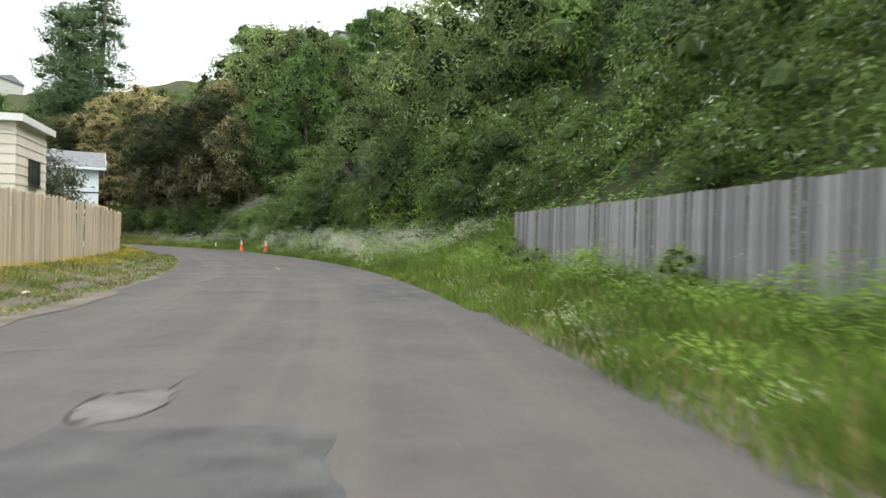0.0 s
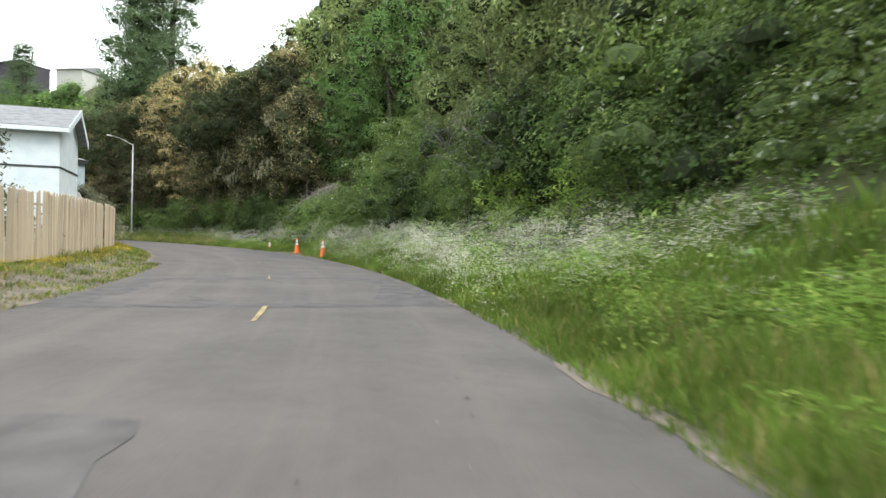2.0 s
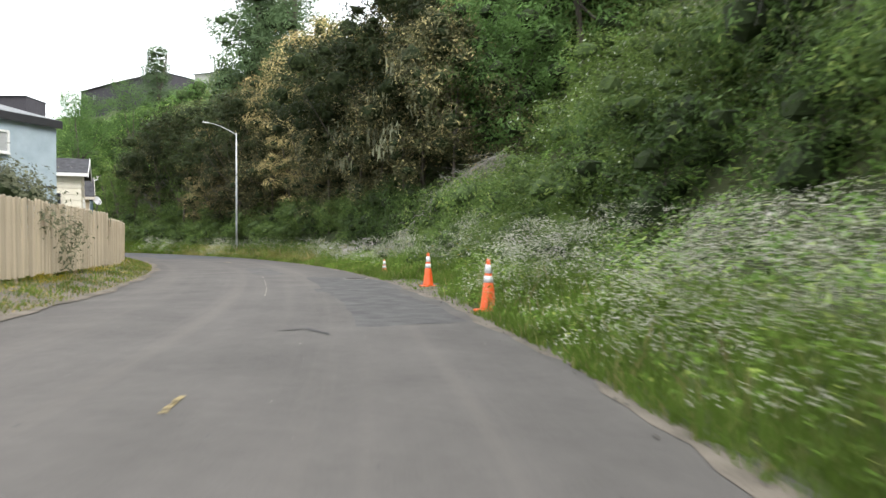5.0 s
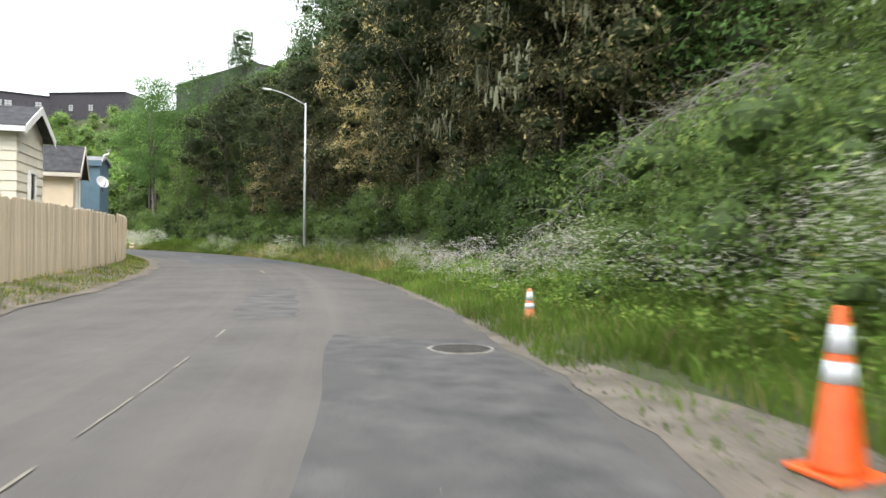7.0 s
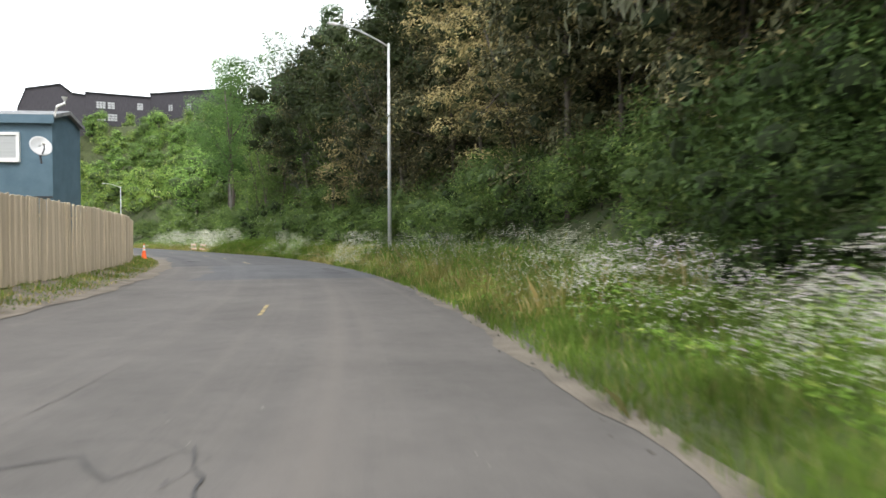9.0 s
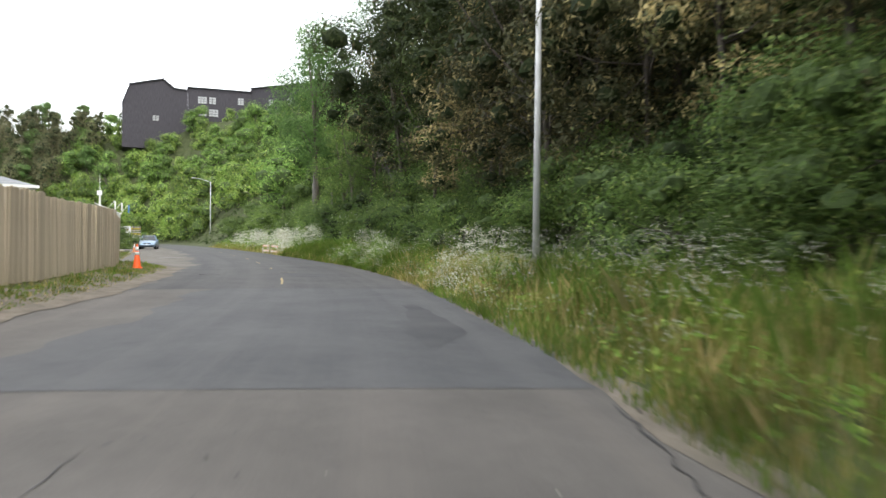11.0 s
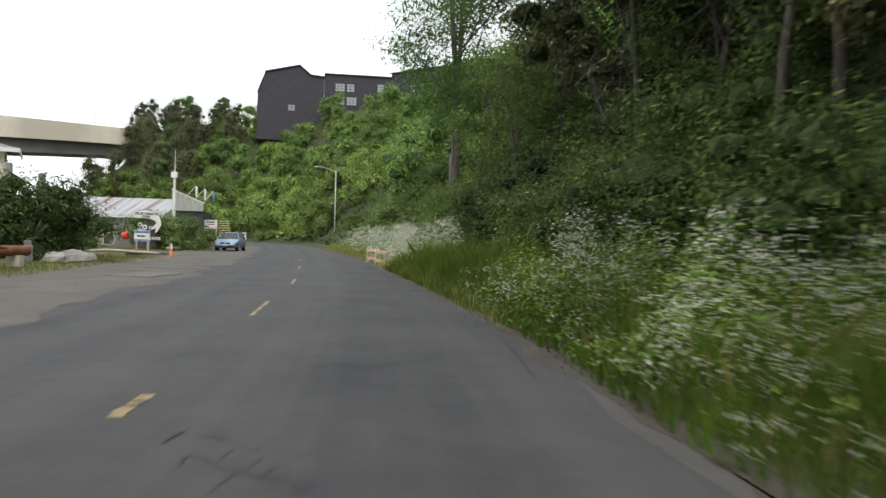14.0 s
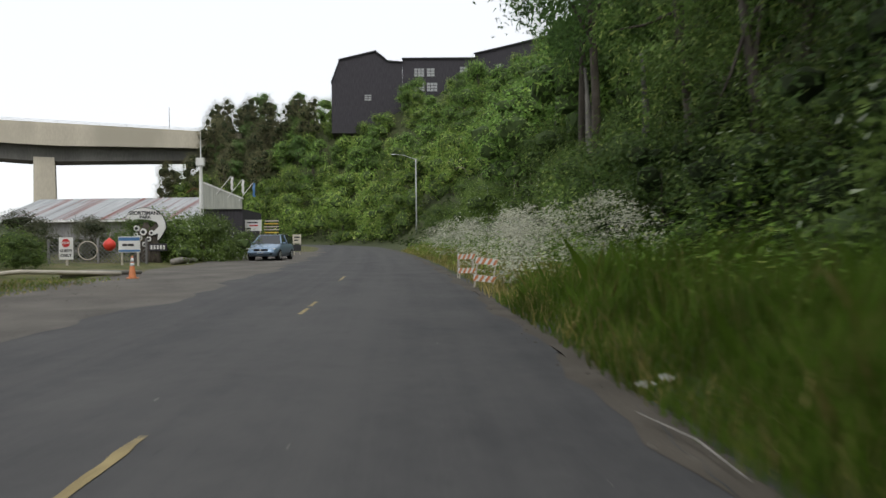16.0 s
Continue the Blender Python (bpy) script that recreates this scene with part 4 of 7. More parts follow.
def facing_road(y, z, x=0.025):
    return Matrix.Translation((x, y, z)) @ pose(0, 0, 0, 0, 0, 90)


def house(s, u, depth, length, wall_h, wall, roof, label, style="gable", peak=1.2, over=0.35, trim=WHITE_PAINT, planks=0.0, ridge_at=0.5, base=0.25, roof_t=0.14):
    """A house whose road wall lies at u and begins at s. style: gable to the road, eaves to the south, or flat."""
    root = thing("house", M(s, u, base), label, "house", "houses behind the fence")
    e, p = wall_h, wall_h + peak
    if style == "gable":
        yr = length * ridge_at
        out = [(0, -0.3), (length, -0.3), (length, e), (yr, p), (0, e)]
        w = MB()
        k = len(out)
        w.add([(0, y, z) for y, z in out] + [(-depth, y, z) for y, z in out],
              [tuple(range(k)), tuple(range(2 * k - 1, k - 1, -1))] + [(i, i + k, (i + 1) % k + k, (i + 1) % k) for i in range(k)])
        part("wall", w, wall, root)
        for y0, y1, z0, z1 in ((-over, yr, e - over * peak / yr, p), (length + over, yr, e - over * peak / (length - yr), p)):
            r = MB().add([(over, y0, z0 + 0.02), (over, y1, z1 + 0.02), (-depth - over, y1, z1 + 0.02), (-depth - over, y0, z0 + 0.02),
                          (over, y0, z0 + roof_t), (over, y1, z1 + roof_t), (-depth - over, y1, z1 + roof_t), (-depth - over, y0, z0 + roof_t)],
                         [(3, 2, 1, 0), (4, 5, 6, 7), (0, 1, 5, 4), (1, 2, 6, 5), (2, 3, 7, 6), (3, 0, 4, 7)])
            part("roof", r, roof, root)
            part("bargeboard", MB().add([(over + 0.004, y0, z0 - 0.1), (over + 0.004, y1, z1 - 0.1), (over + 0.03, y1, z1 - 0.1), (over + 0.03, y0, z0 - 0.1),
                                         (over + 0.004, y0, z0 + roof_t + 0.02), (over + 0.004, y1, z1 + roof_t + 0.02), (over + 0.03, y1, z1 + roof_t + 0.02), (over + 0.03, y0, z0 + roof_t + 0.02)],
                                        [(3, 2, 1, 0), (4, 5, 6, 7), (0, 1, 5, 4), (1, 2, 6, 5), (2, 3, 7, 6), (3, 0, 4, 7)]), trim, root)
        part("gutter", MB().box(-depth - over, -over - 0.07, e - over * peak / yr - 0.06, over, -over - 0.004, e - over * peak / yr + 0.1), trim, root)
    elif style == "eaves":
        w = MB()
        out = [(0, -0.3), (length, -0.3), (length, e), (length * 0.5, p), (0, e)]
        k = len(out)
        w.add([(0, y, z) for y, z in out] + [(-depth, y, z) for y, z in out],
              [tuple(range(k)), tuple(range(2 * k - 1, k - 1, -1))] + [(i, i + k, (i + 1) % k + k, (i + 1) % k) for i in range(k)])
        part("wall", w, wall, root)
        for y0, y1 in ((-over, length / 2), (length + over, length / 2)):
            z0 = e - over * peak / (length / 2)
            part("roof", MB().add([(over, y0, z0 + 0.02), (over, y1, p + 0.02), (-depth - over, y1, p + 0.02), (-depth - over, y0, z0 + 0.02),
                                   (over, y0, z0 + roof_t), (over, y1, p + roof_t), (-depth - over, y1, p + roof_t), (-depth - over, y0, z0 + roof_t)],
                                  [(3, 2, 1, 0), (4, 5, 6, 7), (0, 1, 5, 4), (1, 2, 6, 5), (2, 3, 7, 6), (3, 0, 4, 7)]), roof, root)
        part("fascia", MB().box(-depth - over, -over - 0.05, z0 - 0.14, over, -over - 0.003, z0 + 0.12), trim, root)
    else:
        part("wall", MB().box(-depth, 0, -0.3, 0, length, e), wall, root)
        part("roof", MB().box(-depth - over, -over, e + 0.05, over, length + over, e + 0.12), roof, root)
        part("fascia", MB().box(-depth - over - 0.03, -over - 0.03, e - 0.06, over + 0.03, -over - 0.003, e + 0.16)
             .box(over + 0.003, -over - 0.003, e - 0.06, over + 0.03, length + over + 0.03, e + 0.16), trim, root)
        part("soffit", MB().box(-depth - over, -over, e + 0.003, over, length + over, e + 0.05), trim, root)
    if planks:
        n = int(e / planks)
        road = MB().add([(0.004, 0, 0), (0.03, 0, 0), (0.004, 0, planks * 0.98), (0.004, length, 0), (0.03, length, 0), (0.004, length, planks * 0.98)],
                        [(0, 1, 2), (3, 5, 4), (0, 3, 4, 1), (1, 4, 5, 2)]).mesh("plank", wall)
        side = MB().add([(0, -0.004, 0), (0, -0.03, 0), (0, -0.004, planks * 0.98), (-depth, -0.004, 0), (-depth, -0.03, 0), (-depth, -0.004, planks * 0.98)],
                        [(0, 2, 1), (3, 4, 5), (0, 1, 4, 3), (1, 2, 5, 4)]).mesh("plank", wall)
        for i in range(n):
            for me in (road, side):
                ob = new("plank", me)
                ob.parent = root
                ob.location = (0, 0, i * planks)
    return root


h1 = house(24.3, -9.35, 7, 3.3, 4.34, CREAM_SIDING, WHITE_PAINT, "white sided house with a flat white-edged roof", "flat", over=0.22, planks=0.3)
window(h1, facing_road(1.75, 2.85, 0.045), 1.0, 0.75, DARK_METAL, GLASS_DARK, False, 0.04)
h2 = house(46.4, -8.75, 8, 4.4, 4.7, PALE_BLUE, ROOF_GREY, "pale blue two-storey house with a grey gable roof", "gable", 0.95, 0.35, PALE_BLUE, ridge_at=0.58)
part("trim_band", MB().box(0.004, 0, 3.2, 0.025, 4.4, 3.27).box(-8, -0.025, 3.2, 0, -0.004, 3.27), DARK_METAL, h2)
h3 = house(64, -8.25, 7, 6, 5.1, BLUE_GREY, ROOF_GREY, "blue-grey house with a white framed sliding window", "eaves", 0.8, 0.12, DARK_METAL)
h3.matrix_world = pose(-30.3, 57.1, 0.25, 0, 0, 90)
window(h3, Matrix.Translation((-2.85, -0.03, 4.22)), 1.9, 0.6, WHITE_PAINT, BLINDS)
part("trim_band", MB().box(-7, -0.025, 2.85, 0, -0.004, 2.91), DARK_METAL, h3)
part("vent", MB().box(-3.6, 1.2, 5.4, -3.0, 1.6, 5.65), WHITE_PAINT, h3)
h4 = house(79.3, -8.8, 8, 3.0, 4.35, CREAM_SIDING, ROOF_DARK, "cream sided house with a dark gable roof and white trim", "gable", 0.7, 0.32, WHITE_PAINT, 0.3)
window(h4, facing_road(1.5, 2.55, 0.045), 0.6, 0.95, WHITE_PAINT, GLASS_DARK, False)
window(h4, Matrix.Translation((-1.05, -0.045, 2.8)), 0.28, 1.0, DARK_METAL, GLASS_DARK, False, 0.03)
h5 = house(87.6, -8.5, 6, 2.3, 3.75, TAN_STUCCO, ROOF_DARK, "tan stucco house with a dark gable roof", "gable", 0.95, 0.3, PALE_WOOD)
window(h5, facing_road(1.1, 2.8), 0.6, 1.1, WHITE_PAINT, BLINDS, False, 0.05)
h6 = house(91.6, -8.25, 6, 2.2, 4.75, DARK_BLUE, ROOF_GREY, "slate blue house with a low pale grey roof", "eaves", 0.28, 0.12, DARK_BLUE)
h6.matrix_world = pose(-47.85, 75.22, 0.25, 0, 0, 43)
window(h6, Matrix.Translation((-1.62, -0.03, 3.87)), 1.2, 0.7, WHITE_PAINT, BLINDS, False, 0.09)
part("trim_band", MB().box(-6, -0.025, 2.3, 0, -0.004, 2.35), DARK_METAL, h6)
part("vent_pipe", MB().tube([(0.1, -0.1, 4.8), (0.2, -0.1, 5.1), (0.42, -0.1, 5.2), (0.42, -0.1, 5.4)], [0.05, 0.05, 0.05, 0.1], 8), WHITE_PAINT, h6)
part("skylight", MB().box(-2.6, 0.3, 4.8, -1.9, 0.7, 4.98), WHITE_PAINT, h6)
lean = thing("lean_to_roof", M(98.2, -8.3, 0.25), "low white-edged lean-to roof behind the fence", "shed")
part("roof", MB().add([(0, 0, 2.35), (0.1, 6.5, 1.9), (-3, 6.5, 1.9), (-3, 0, 2.35), (0, 0, 2.45), (0.1, 6.5, 2.0), (-3, 6.5, 2.0), (-3, 0, 2.45)],
                      [(3, 2, 1, 0), (4, 5, 6, 7), (0, 1, 5, 4), (1, 2, 6, 5), (2, 3, 7, 6), (3, 0, 4, 7)]), WHITE_PAINT, lean)
part("wall", MB().box(-2.9, 0.1, -0.3, -0.1, 6.3, 1.88), TAN_STUCCO, lean)


def dish(m, r, label, post=1.2):
    root = thing("satellite_dish", m, label, "satellite dish", "satellite dishes")
    prof = [(0.001, 0)] + [(r * k, 0.22 * r * k * k) for k in (0.3, 0.6, 0.85, 1.0)]
    v, f, n = [], [], 20
    for q, z in prof:
        v += [(q * math.cos(2 * math.pi * k / n), -z - 0.05, 1.05 * q * math.sin(2 * math.pi * k / n)) for k in range(n)]
    for i in range(len(prof) - 1):
        f += [(i * n + k, i * n + (k + 1) % n, (i + 1) * n + (k + 1) % n, (i + 1) * n + k) for k in range(n)]
    b = part("reflector", MB().add(v, f), GALV, root, smooth=True)
    so = b.modifiers.new("thick", "SOLIDIFY")
    so.thickness = 0.015
    part("feed_arm", MB().tube([(0, -0.02, -r * 0.9), (0, -0.3, -r * 0.7), (0, -r * 1.1, -r * 0.15)], 0.02, 6), DARK_METAL, root)
    part("feed_horn", MB().box(-0.05, -r * 1.2, -r * 0.22, 0.05, -r * 1.05, -r * 0.05), WHITE_PAINT, root)
    part("mast", MB().tube([(0, 0.06, -post), (0, 0.06, 0)], 0.03, 8), DARK_METAL, root)
    return root


dish(pose(-46.22, 74.11, 3.85, -25, 0, 85), 0.3, "pale grey satellite dish fixed to the blue house", 0.45)
dish(M(56.4, -9.4, 4.85, 15), 0.36, "pale satellite dish standing behind the roof", 4.9)
dish(M(51.6, -8.9, 2.45, 30), 0.4, "pale satellite dish standing just behind the fence", 2.1)
dish(M(80.8, -10.4, 5.7, 60), 0.35, "white satellite dish on a dark roof", 1.2)

# cream two-storey house by the pullout
h7 = thing("house", M(149, -15.7, 0.45, 18), "cream two-storey house with white balcony trim", "house")
part("wall", MB().box(-7, 0, -0.6, 0, 3, 4.6), CREAM_SIDING, h7)
part("roof", MB().add([(0.6, -0.6, 4.6), (0.6, 3.6, 4.6), (-7.6, 3.6, 4.6), (-7.6, -0.6, 4.6), (-1.5, 1.3, 5.3), (-1.5, 1.7, 5.3), (-5.5, 1.7, 5.3), (-5.5, 1.3, 5.3)],
                      [(3, 2, 1, 0), (4, 5, 6, 7), (0, 1, 5, 4), (1, 2, 6, 5), (2, 3, 7, 6), (3, 0, 4, 7)]), ROOF_GREY, h7)
part("fascia", MB().box(-7.6, -0.66, 4.42, 0.66, -0.6, 4.62).box(0.6, -0.6, 4.42, 0.66, 3.6, 4.62), WHITE_PAINT, h7)
window(h7, Matrix.Translation((-0.9, -0.03, 3.95)), 1.0, 0.6)
window(h7, Matrix.Translation((-1.8, -0.03, 1.9)), 0.9, 0.9)
part("balcony_roof", MB().box(-7, -1.6, 3.0, 1.0, -0.004, 3.14), WHITE_PAINT, h7)
for x in (-5.2, -2.6, 0.0, 0.85):
    part("column", MB().box(x - 0.06, -1.5, -0.2, x + 0.06, -1.38, 3.0), WHITE_PAINT, h7)
part("balcony_rail", MB().box(-7, -1.52, 0.9, 0.9, -1.46, 0.98).box(-7, -1.52, 0.2, 0.9, -1.46, 0.26), WHITE_PAINT, h7)

# shed with the streaked metal roof
METAL_ROOF = surface("streaked_metal_roof", (0.26, 0.275, 0.28), (0.5, 0.515, 0.52), 0.5, 8, 0.6, 0.1, 0.1, 0, (7.5, 0.3, 0.3), c=(0.2, 0.075, 0.06))
shed = thing("shed", M(183, -14, 0, -12), "long low shed with a rust-streaked corrugated metal roof", "shed")
part("wall", MB().box(-16, 0.3, -0.2, 0, 12, 2.75), FENCE_GREY, shed)
sheet = MB()
xs = [-16.4 + i * 0.14 for i in range(121)]
sheet.add([(x, y, z + (0.03 if i % 2 else -0.03)) for i, x in enumerate(xs) for y, z in ((-0.2, 2.78), (6, 4.73))], [(2 * i, 2 * i + 2, 2 * i + 3, 2 * i + 1) for i in range(120)])
rf = part("roof_sheet", sheet, METAL_ROOF, shed)
rf.modifiers.new("thick", "SOLIDIFY").thickness = 0.03
part("roof_back", MB().add([(-16.4, 6, 4.72), (0.4, 6, 4.72), (0.4, 12.3, 2.7), (-16.4, 12.3, 2.7)], [(0, 1, 2, 3)]), METAL_ROOF, shed)
part("gable_wall", MB().add([(0.02, 0.3, 2.7), (0.02, 6, 4.65), (0.02, 12, 2.7)], [(0, 1, 2)]), WHITE_PAINT, shed)
part("gutter", MB().box(-16.5, -0.32, 2.6, 0.45, -0.2, 2.74), WHITE_PAINT, shed)

# tavern wall with flag poles, and the tall post
GREY_BOARD = surface("grey_green_boards", (0.36, 0.37, 0.33), (0.5, 0.51, 0.46), 2, 20, 0.8, 0, 0.2, 0, (4, 4, 0.4))
tav = thing("storefront", M(176, -9.4, 0), "low building with a slanted grey board parapet and flag poles", "building")
part("wall", MB().box(-2.6, 0, -0.2, 0, 9, 3.2), DARK_WOOD, tav)
part("parapet", MB().prism([(-2.55, 3.2), (0, 3.2), (0, 3.85), (-2.55, 4.95)], -0.2, 0.0), GREY_BOARD, tav)
for i in range(9):
    x = -2.4 + 0.28 * i
    part("batten", MB().box(x, -0.23, 3.22, x + 0.03, -0.203, 4.8 - (x + 2.5) * 0.41), GREY_BOARD, tav)
part("coping", MB().prism([(-2.65, 4.98), (-2.65, 5.08), (0.08, 3.93), (0.08, 3.83)], -0.26, 0.06), WHITE_PAINT, tav)
for x in (-1.6, -0.9, -0.2):
    pole = part("flag_pole", MB().tube([(x, -0.22, 4.2 - 0.35 * (x + 1.6)), (x + 1.0, -0.5, 5.35 - 0.3 * (x + 1.6))], 0.025, 6), WHITE_PAINT, tav)
    fl = MB()
    a = Vector((x + 0.95, -0.49, 5.3 - 0.3 * (x + 1.6)))
    fl.add([a + Vector((0.05 * math.sin(3 * k), 0.04 * math.cos(5 * k), -0.18 * k)) + Vector((0.16 * j, 0, 0.0)) for k in range(6) for j in range(2)],
           [(2 * k, 2 * k + 1, 2 * k + 3, 2 * k + 2) for k in range(5)])
    part("flag", fl, SIGN_BLUE if x > -0.5 else WHITE_PAINT, pole, "limp flag")
mast = thing("signal_post", M(173.5, -11.5, 0), "tall white post with a box and thin aerial", "post")
part("post", MB().tube([(0, 0, -0.2), (0, 0, 4.2), (0, 0, 6.0)], [0.17, 0.12, 0.09], 10), WHITE_PAINT, mast)
part("box", MB().box(-0.28, -0.16, 5.8, 0.22, 0.16, 6.3), WHITE_PAINT, mast, bevel=0.02)
part("aerial", MB().tube([(0, 0, 6.3), (0, 0, 8.1)], [0.04, 0.015], 6), WHITE_PAINT, mast)
part("bracket", MB().tube([(0, 0, 4.3), (-0.5, 0, 4.4), (-0.9, 0, 4.1)], 0.03, 6), RUST, mast)

# ---------------------------------------------------------------- signs at the entrance
def lettering(name, text, size, parent, m, material=LEAD, label=""):
    cu = bpy.data.curves.new(name, "FONT")
    cu.body, cu.size, cu.extrude, cu.align_x, cu.align_y = text, size, 0.004, "CENTER", "CENTER"
    cu.offset = size * 0.035
    tmp = bpy.data.objects.new(name, cu)
    me = bpy.data.meshes.new_from_object(tmp)
    bpy.data.objects.remove(tmp)
    me.materials.clear()
    me.materials.append(material)
    ob = part(name, me, None, parent, label)
    ob.matrix_local = m
    return ob


UP = pose(0, 0, 0, 90)
fs = thing("entrance_sign", M(163.6, -11.9, 0.05, -4), "driftwood stump sign with a white fish-shaped board", "sign")
st = MB()
for k in range(9):
    a = -0.46 + 0.115 * k
    st.tube([(a * 1.3, 0.1 * math.sin(k * 2), -0.2), (a, 0.08 * math.cos(k * 3), 0.7), (a * 0.8 + 0.05 * math.sin(k), 0.05, 1.9 + 0.14 * math.sin(k * 5))], [0.17, 0.13, 0.09], 7)
part("stump", st, BARK, fs, smooth=True)
fish = [(-0.95, 0.12), (-0.8, 0.36), (-0.45, 0.55), (0.0, 0.6), (0.45, 0.5), (0.8, 0.22), (0.95, -0.12), (0.98, -0.4), (0.85, -0.62), (0.72, -0.85), (0.58, -0.98), (0.6, -0.62), (0.42, -0.72), (0.3, -0.68), (0.5, -0.45),
        (0.66, -0.3), (0.55, -0.1), (0.2, 0.02), (-0.2, 0.05), (-0.6, 0.02)]
board = part("fish_board", MB().prism([(x, z + 2.12) for x, z in fish], -0.2, -0.14), WHITE_PAINT, fs)
part("outline", MB().prism([(x * 1.04, z * 1.05 + 2.12) for x, z in fish], -0.14, -0.11), LEAD, fs)
lettering("lettering", "SPORTSMANS", 0.24, board, Matrix.Translation((-0.02, -0.205, 2.46)) @ UP)
lettering("lettering", "PARK", 0.22, board, Matrix.Translation((0.0, -0.205, 2.26)) @ UP)
for x, z, r in ((0.3, 1.5, 0.13), (-0.42, 1.72, 0.15), (-0.1, 1.55, 0.17), (-0.28, 1.25, 0.14), (0.16, 1.2, 0.12), (-0.05, 0.95, 0.11), (-0.45, 1.42, 0.1)):
    p = part("round_disc", MB().lathe([(r, 0), (r, 0.03), (r * 0.8, 0.05)], 18), WHITE_PAINT, fs)
    p.matrix_local = Matrix.Translation((x, -0.17, z)) @ UP
    q = part("disc_centre", MB().lathe([(r * 0.5, 0.05), (r * 0.45, 0.06)], 14), DARK_METAL, p)
num = part("number_board", MB().box(0.15, -0.2, 0.62, 1.02, -0.16, 0.98), DARK_WOOD, fs)
for k in range(5):
    part("bar", MB().box(0.24 + 0.15 * k, -0.208, 0.7, 0.33 + 0.15 * k, -0.201, 0.9), WHITE_PAINT, num)


def board_sign(m, w, h, z, label, posts=((0.0),), face=WHITE_PAINT, name="notice_sign"):
    root = thing(name, m, label, "sign", "")
    for x in posts:
        part("post", MB().box(x - 0.04, 0.0, -0.2, x + 0.04, 0.08, z + h - 0.05), PALE_WOOD, root)
    b = part("panel", MB().box(-w / 2, -0.035, z, w / 2, -0.004, z + h), face, root, bevel=0.006)
    return root, b


rt, b = board_sign(M(160, -11.55, 0.05, -5), 0.95, 0.7, 0.62, "white and blue notice board on posts", (-0.35, 0.35))
part("header", MB().box(-0.46, -0.043, 1.14, 0.46, -0.036, 1.28), SIGN_BLUE, b)
part("footer", MB().box(-0.46, -0.043, 0.65, 0.46, -0.036, 0.74), SIGN_BLUE, b)
for k in range(2):
    part("bar", MB().box(-0.3 + 0.24 * k, -0.043, 0.9, -0.1 + 0.3 * k, -0.036, 1.0), LEAD, b)
rt, b = board_sign(M(159.5, -14.0, 0.05, -8), 0.62, 0.95, 0.35, "white sign with a red octagon and black words", (0.0,))
octo = [(0.19 * math.cos(math.pi / 8 + k * math.pi / 4), 1.06 + 0.19 * math.sin(math.pi / 8 + k * math.pi / 4)) for k in range(8)]
oc = part("octagon", MB().prism(octo, -0.046, -0.037), SIGN_RED, b)
lettering("lettering", "STOP", 0.13, oc, Matrix.Translation((0, -0.05, 1.06)) @ UP, WHITE_PAINT)
lettering("lettering", "GUESTS", 0.155, b, Matrix.Translation((0, -0.04, 0.72)) @ UP)
lettering("lettering", "ONLY", 0.18, b, Matrix.Translation((0, -0.04, 0.52)) @ UP)
rt, b = board_sign(M(177, -8.85, 0, 0), 1.1, 0.75, 1.75, "white painted board with dark script on posts", (-0.45, 0.45))
for k, (x, w) in enumerate(((-0.4, 0.7), (-0.25, 0.55), (-0.45, 0.3))):
    part("bar", MB().box(x, -0.043, 2.27 - 0.2 * k, x + w, -0.036, 2.36 - 0.2 * k), SIGN_RED if k == 1 else LEAD, b)
rt, b = board_sign(M(180, -6.2, 0, 0), 0.6, 0.65, 0.85, "small cream sandwich board sign beside the road", (-0.22, 0.22), CREAM_SIDING)
part("bar", MB().box(-0.2, -0.043, 1.25, 0.2, -0.036, 1.35), LEAD, b)
part("bar", MB().box(-0.2, -0.043, 1.05, 0.1, -0.036, 1.13), LEAD, b)
part("lower_panel", MB().box(-0.28, -0.035, 0.3, 0.28, -0.006, 0.75), DARK_METAL, rt)
slats = thing("slat_rack", M(177.8, -7.7, 0, -20), "rack of pale stacked wooden slats", "rack")
for k in range(8):
    part("slat", MB().box(-0.55 + 0.05 * math.sin(k), -0.05, 1.0 + 0.2 * k, 0.5, 0.0, 1.08 + 0.2 * k), YELLOW_PAINT if k % 3 == 0 else PALE_WOOD, slats)
for x in (-0.4, 0.35):
    part("post", MB().box(x, 0.004, -0.1, x + 0.08, 0.08, 2.6), DARK_WOOD, slats)
buoy = thing("buoy", M(161, -12.75, 1.0), "round red plastic buoy hanging on the lattice", "buoy")
part("float", MB().lathe([(0.05, -0.27), (0.16, -0.22), (0.25, -0.08), (0.27, 0.03), (0.22, 0.16), (0.1, 0.25), (0.04, 0.31)], 20), plain("buoy_red", (0.75, 0.06, 0.04), 0.4), buoy, smooth=True)
part("rope", MB().tube([(0, 0, 0.3), (0.05, 0.05, 0.6)], 0.012, 5), PALE_WOOD, buoy)
lat = thing("lattice_fence", M(162.2, -13.2, 0.05, -3), "grey diagonal lattice fence panel", "fence")
la = MB()
for k in range(22):
    x = -2.6 + 0.2 * k
    for d in (1, -1):
        x0, x1 = x, x + d * 1.0
        z0, z1 = 0.1, 1.1
        if x1 > 1.7:
            z1 -= (x1 - 1.7); x1 = 1.7
        if x1 < -2.7:
            z1 -= (-2.7 - x1); x1 = -2.7
        if z1 > 0.15:
            la.tube([(x0, 0.012 * d, z0), (x1, 0.012 * d, z1)], 0.016, 4)
part("lattice", la, FENCE_GREY, lat)
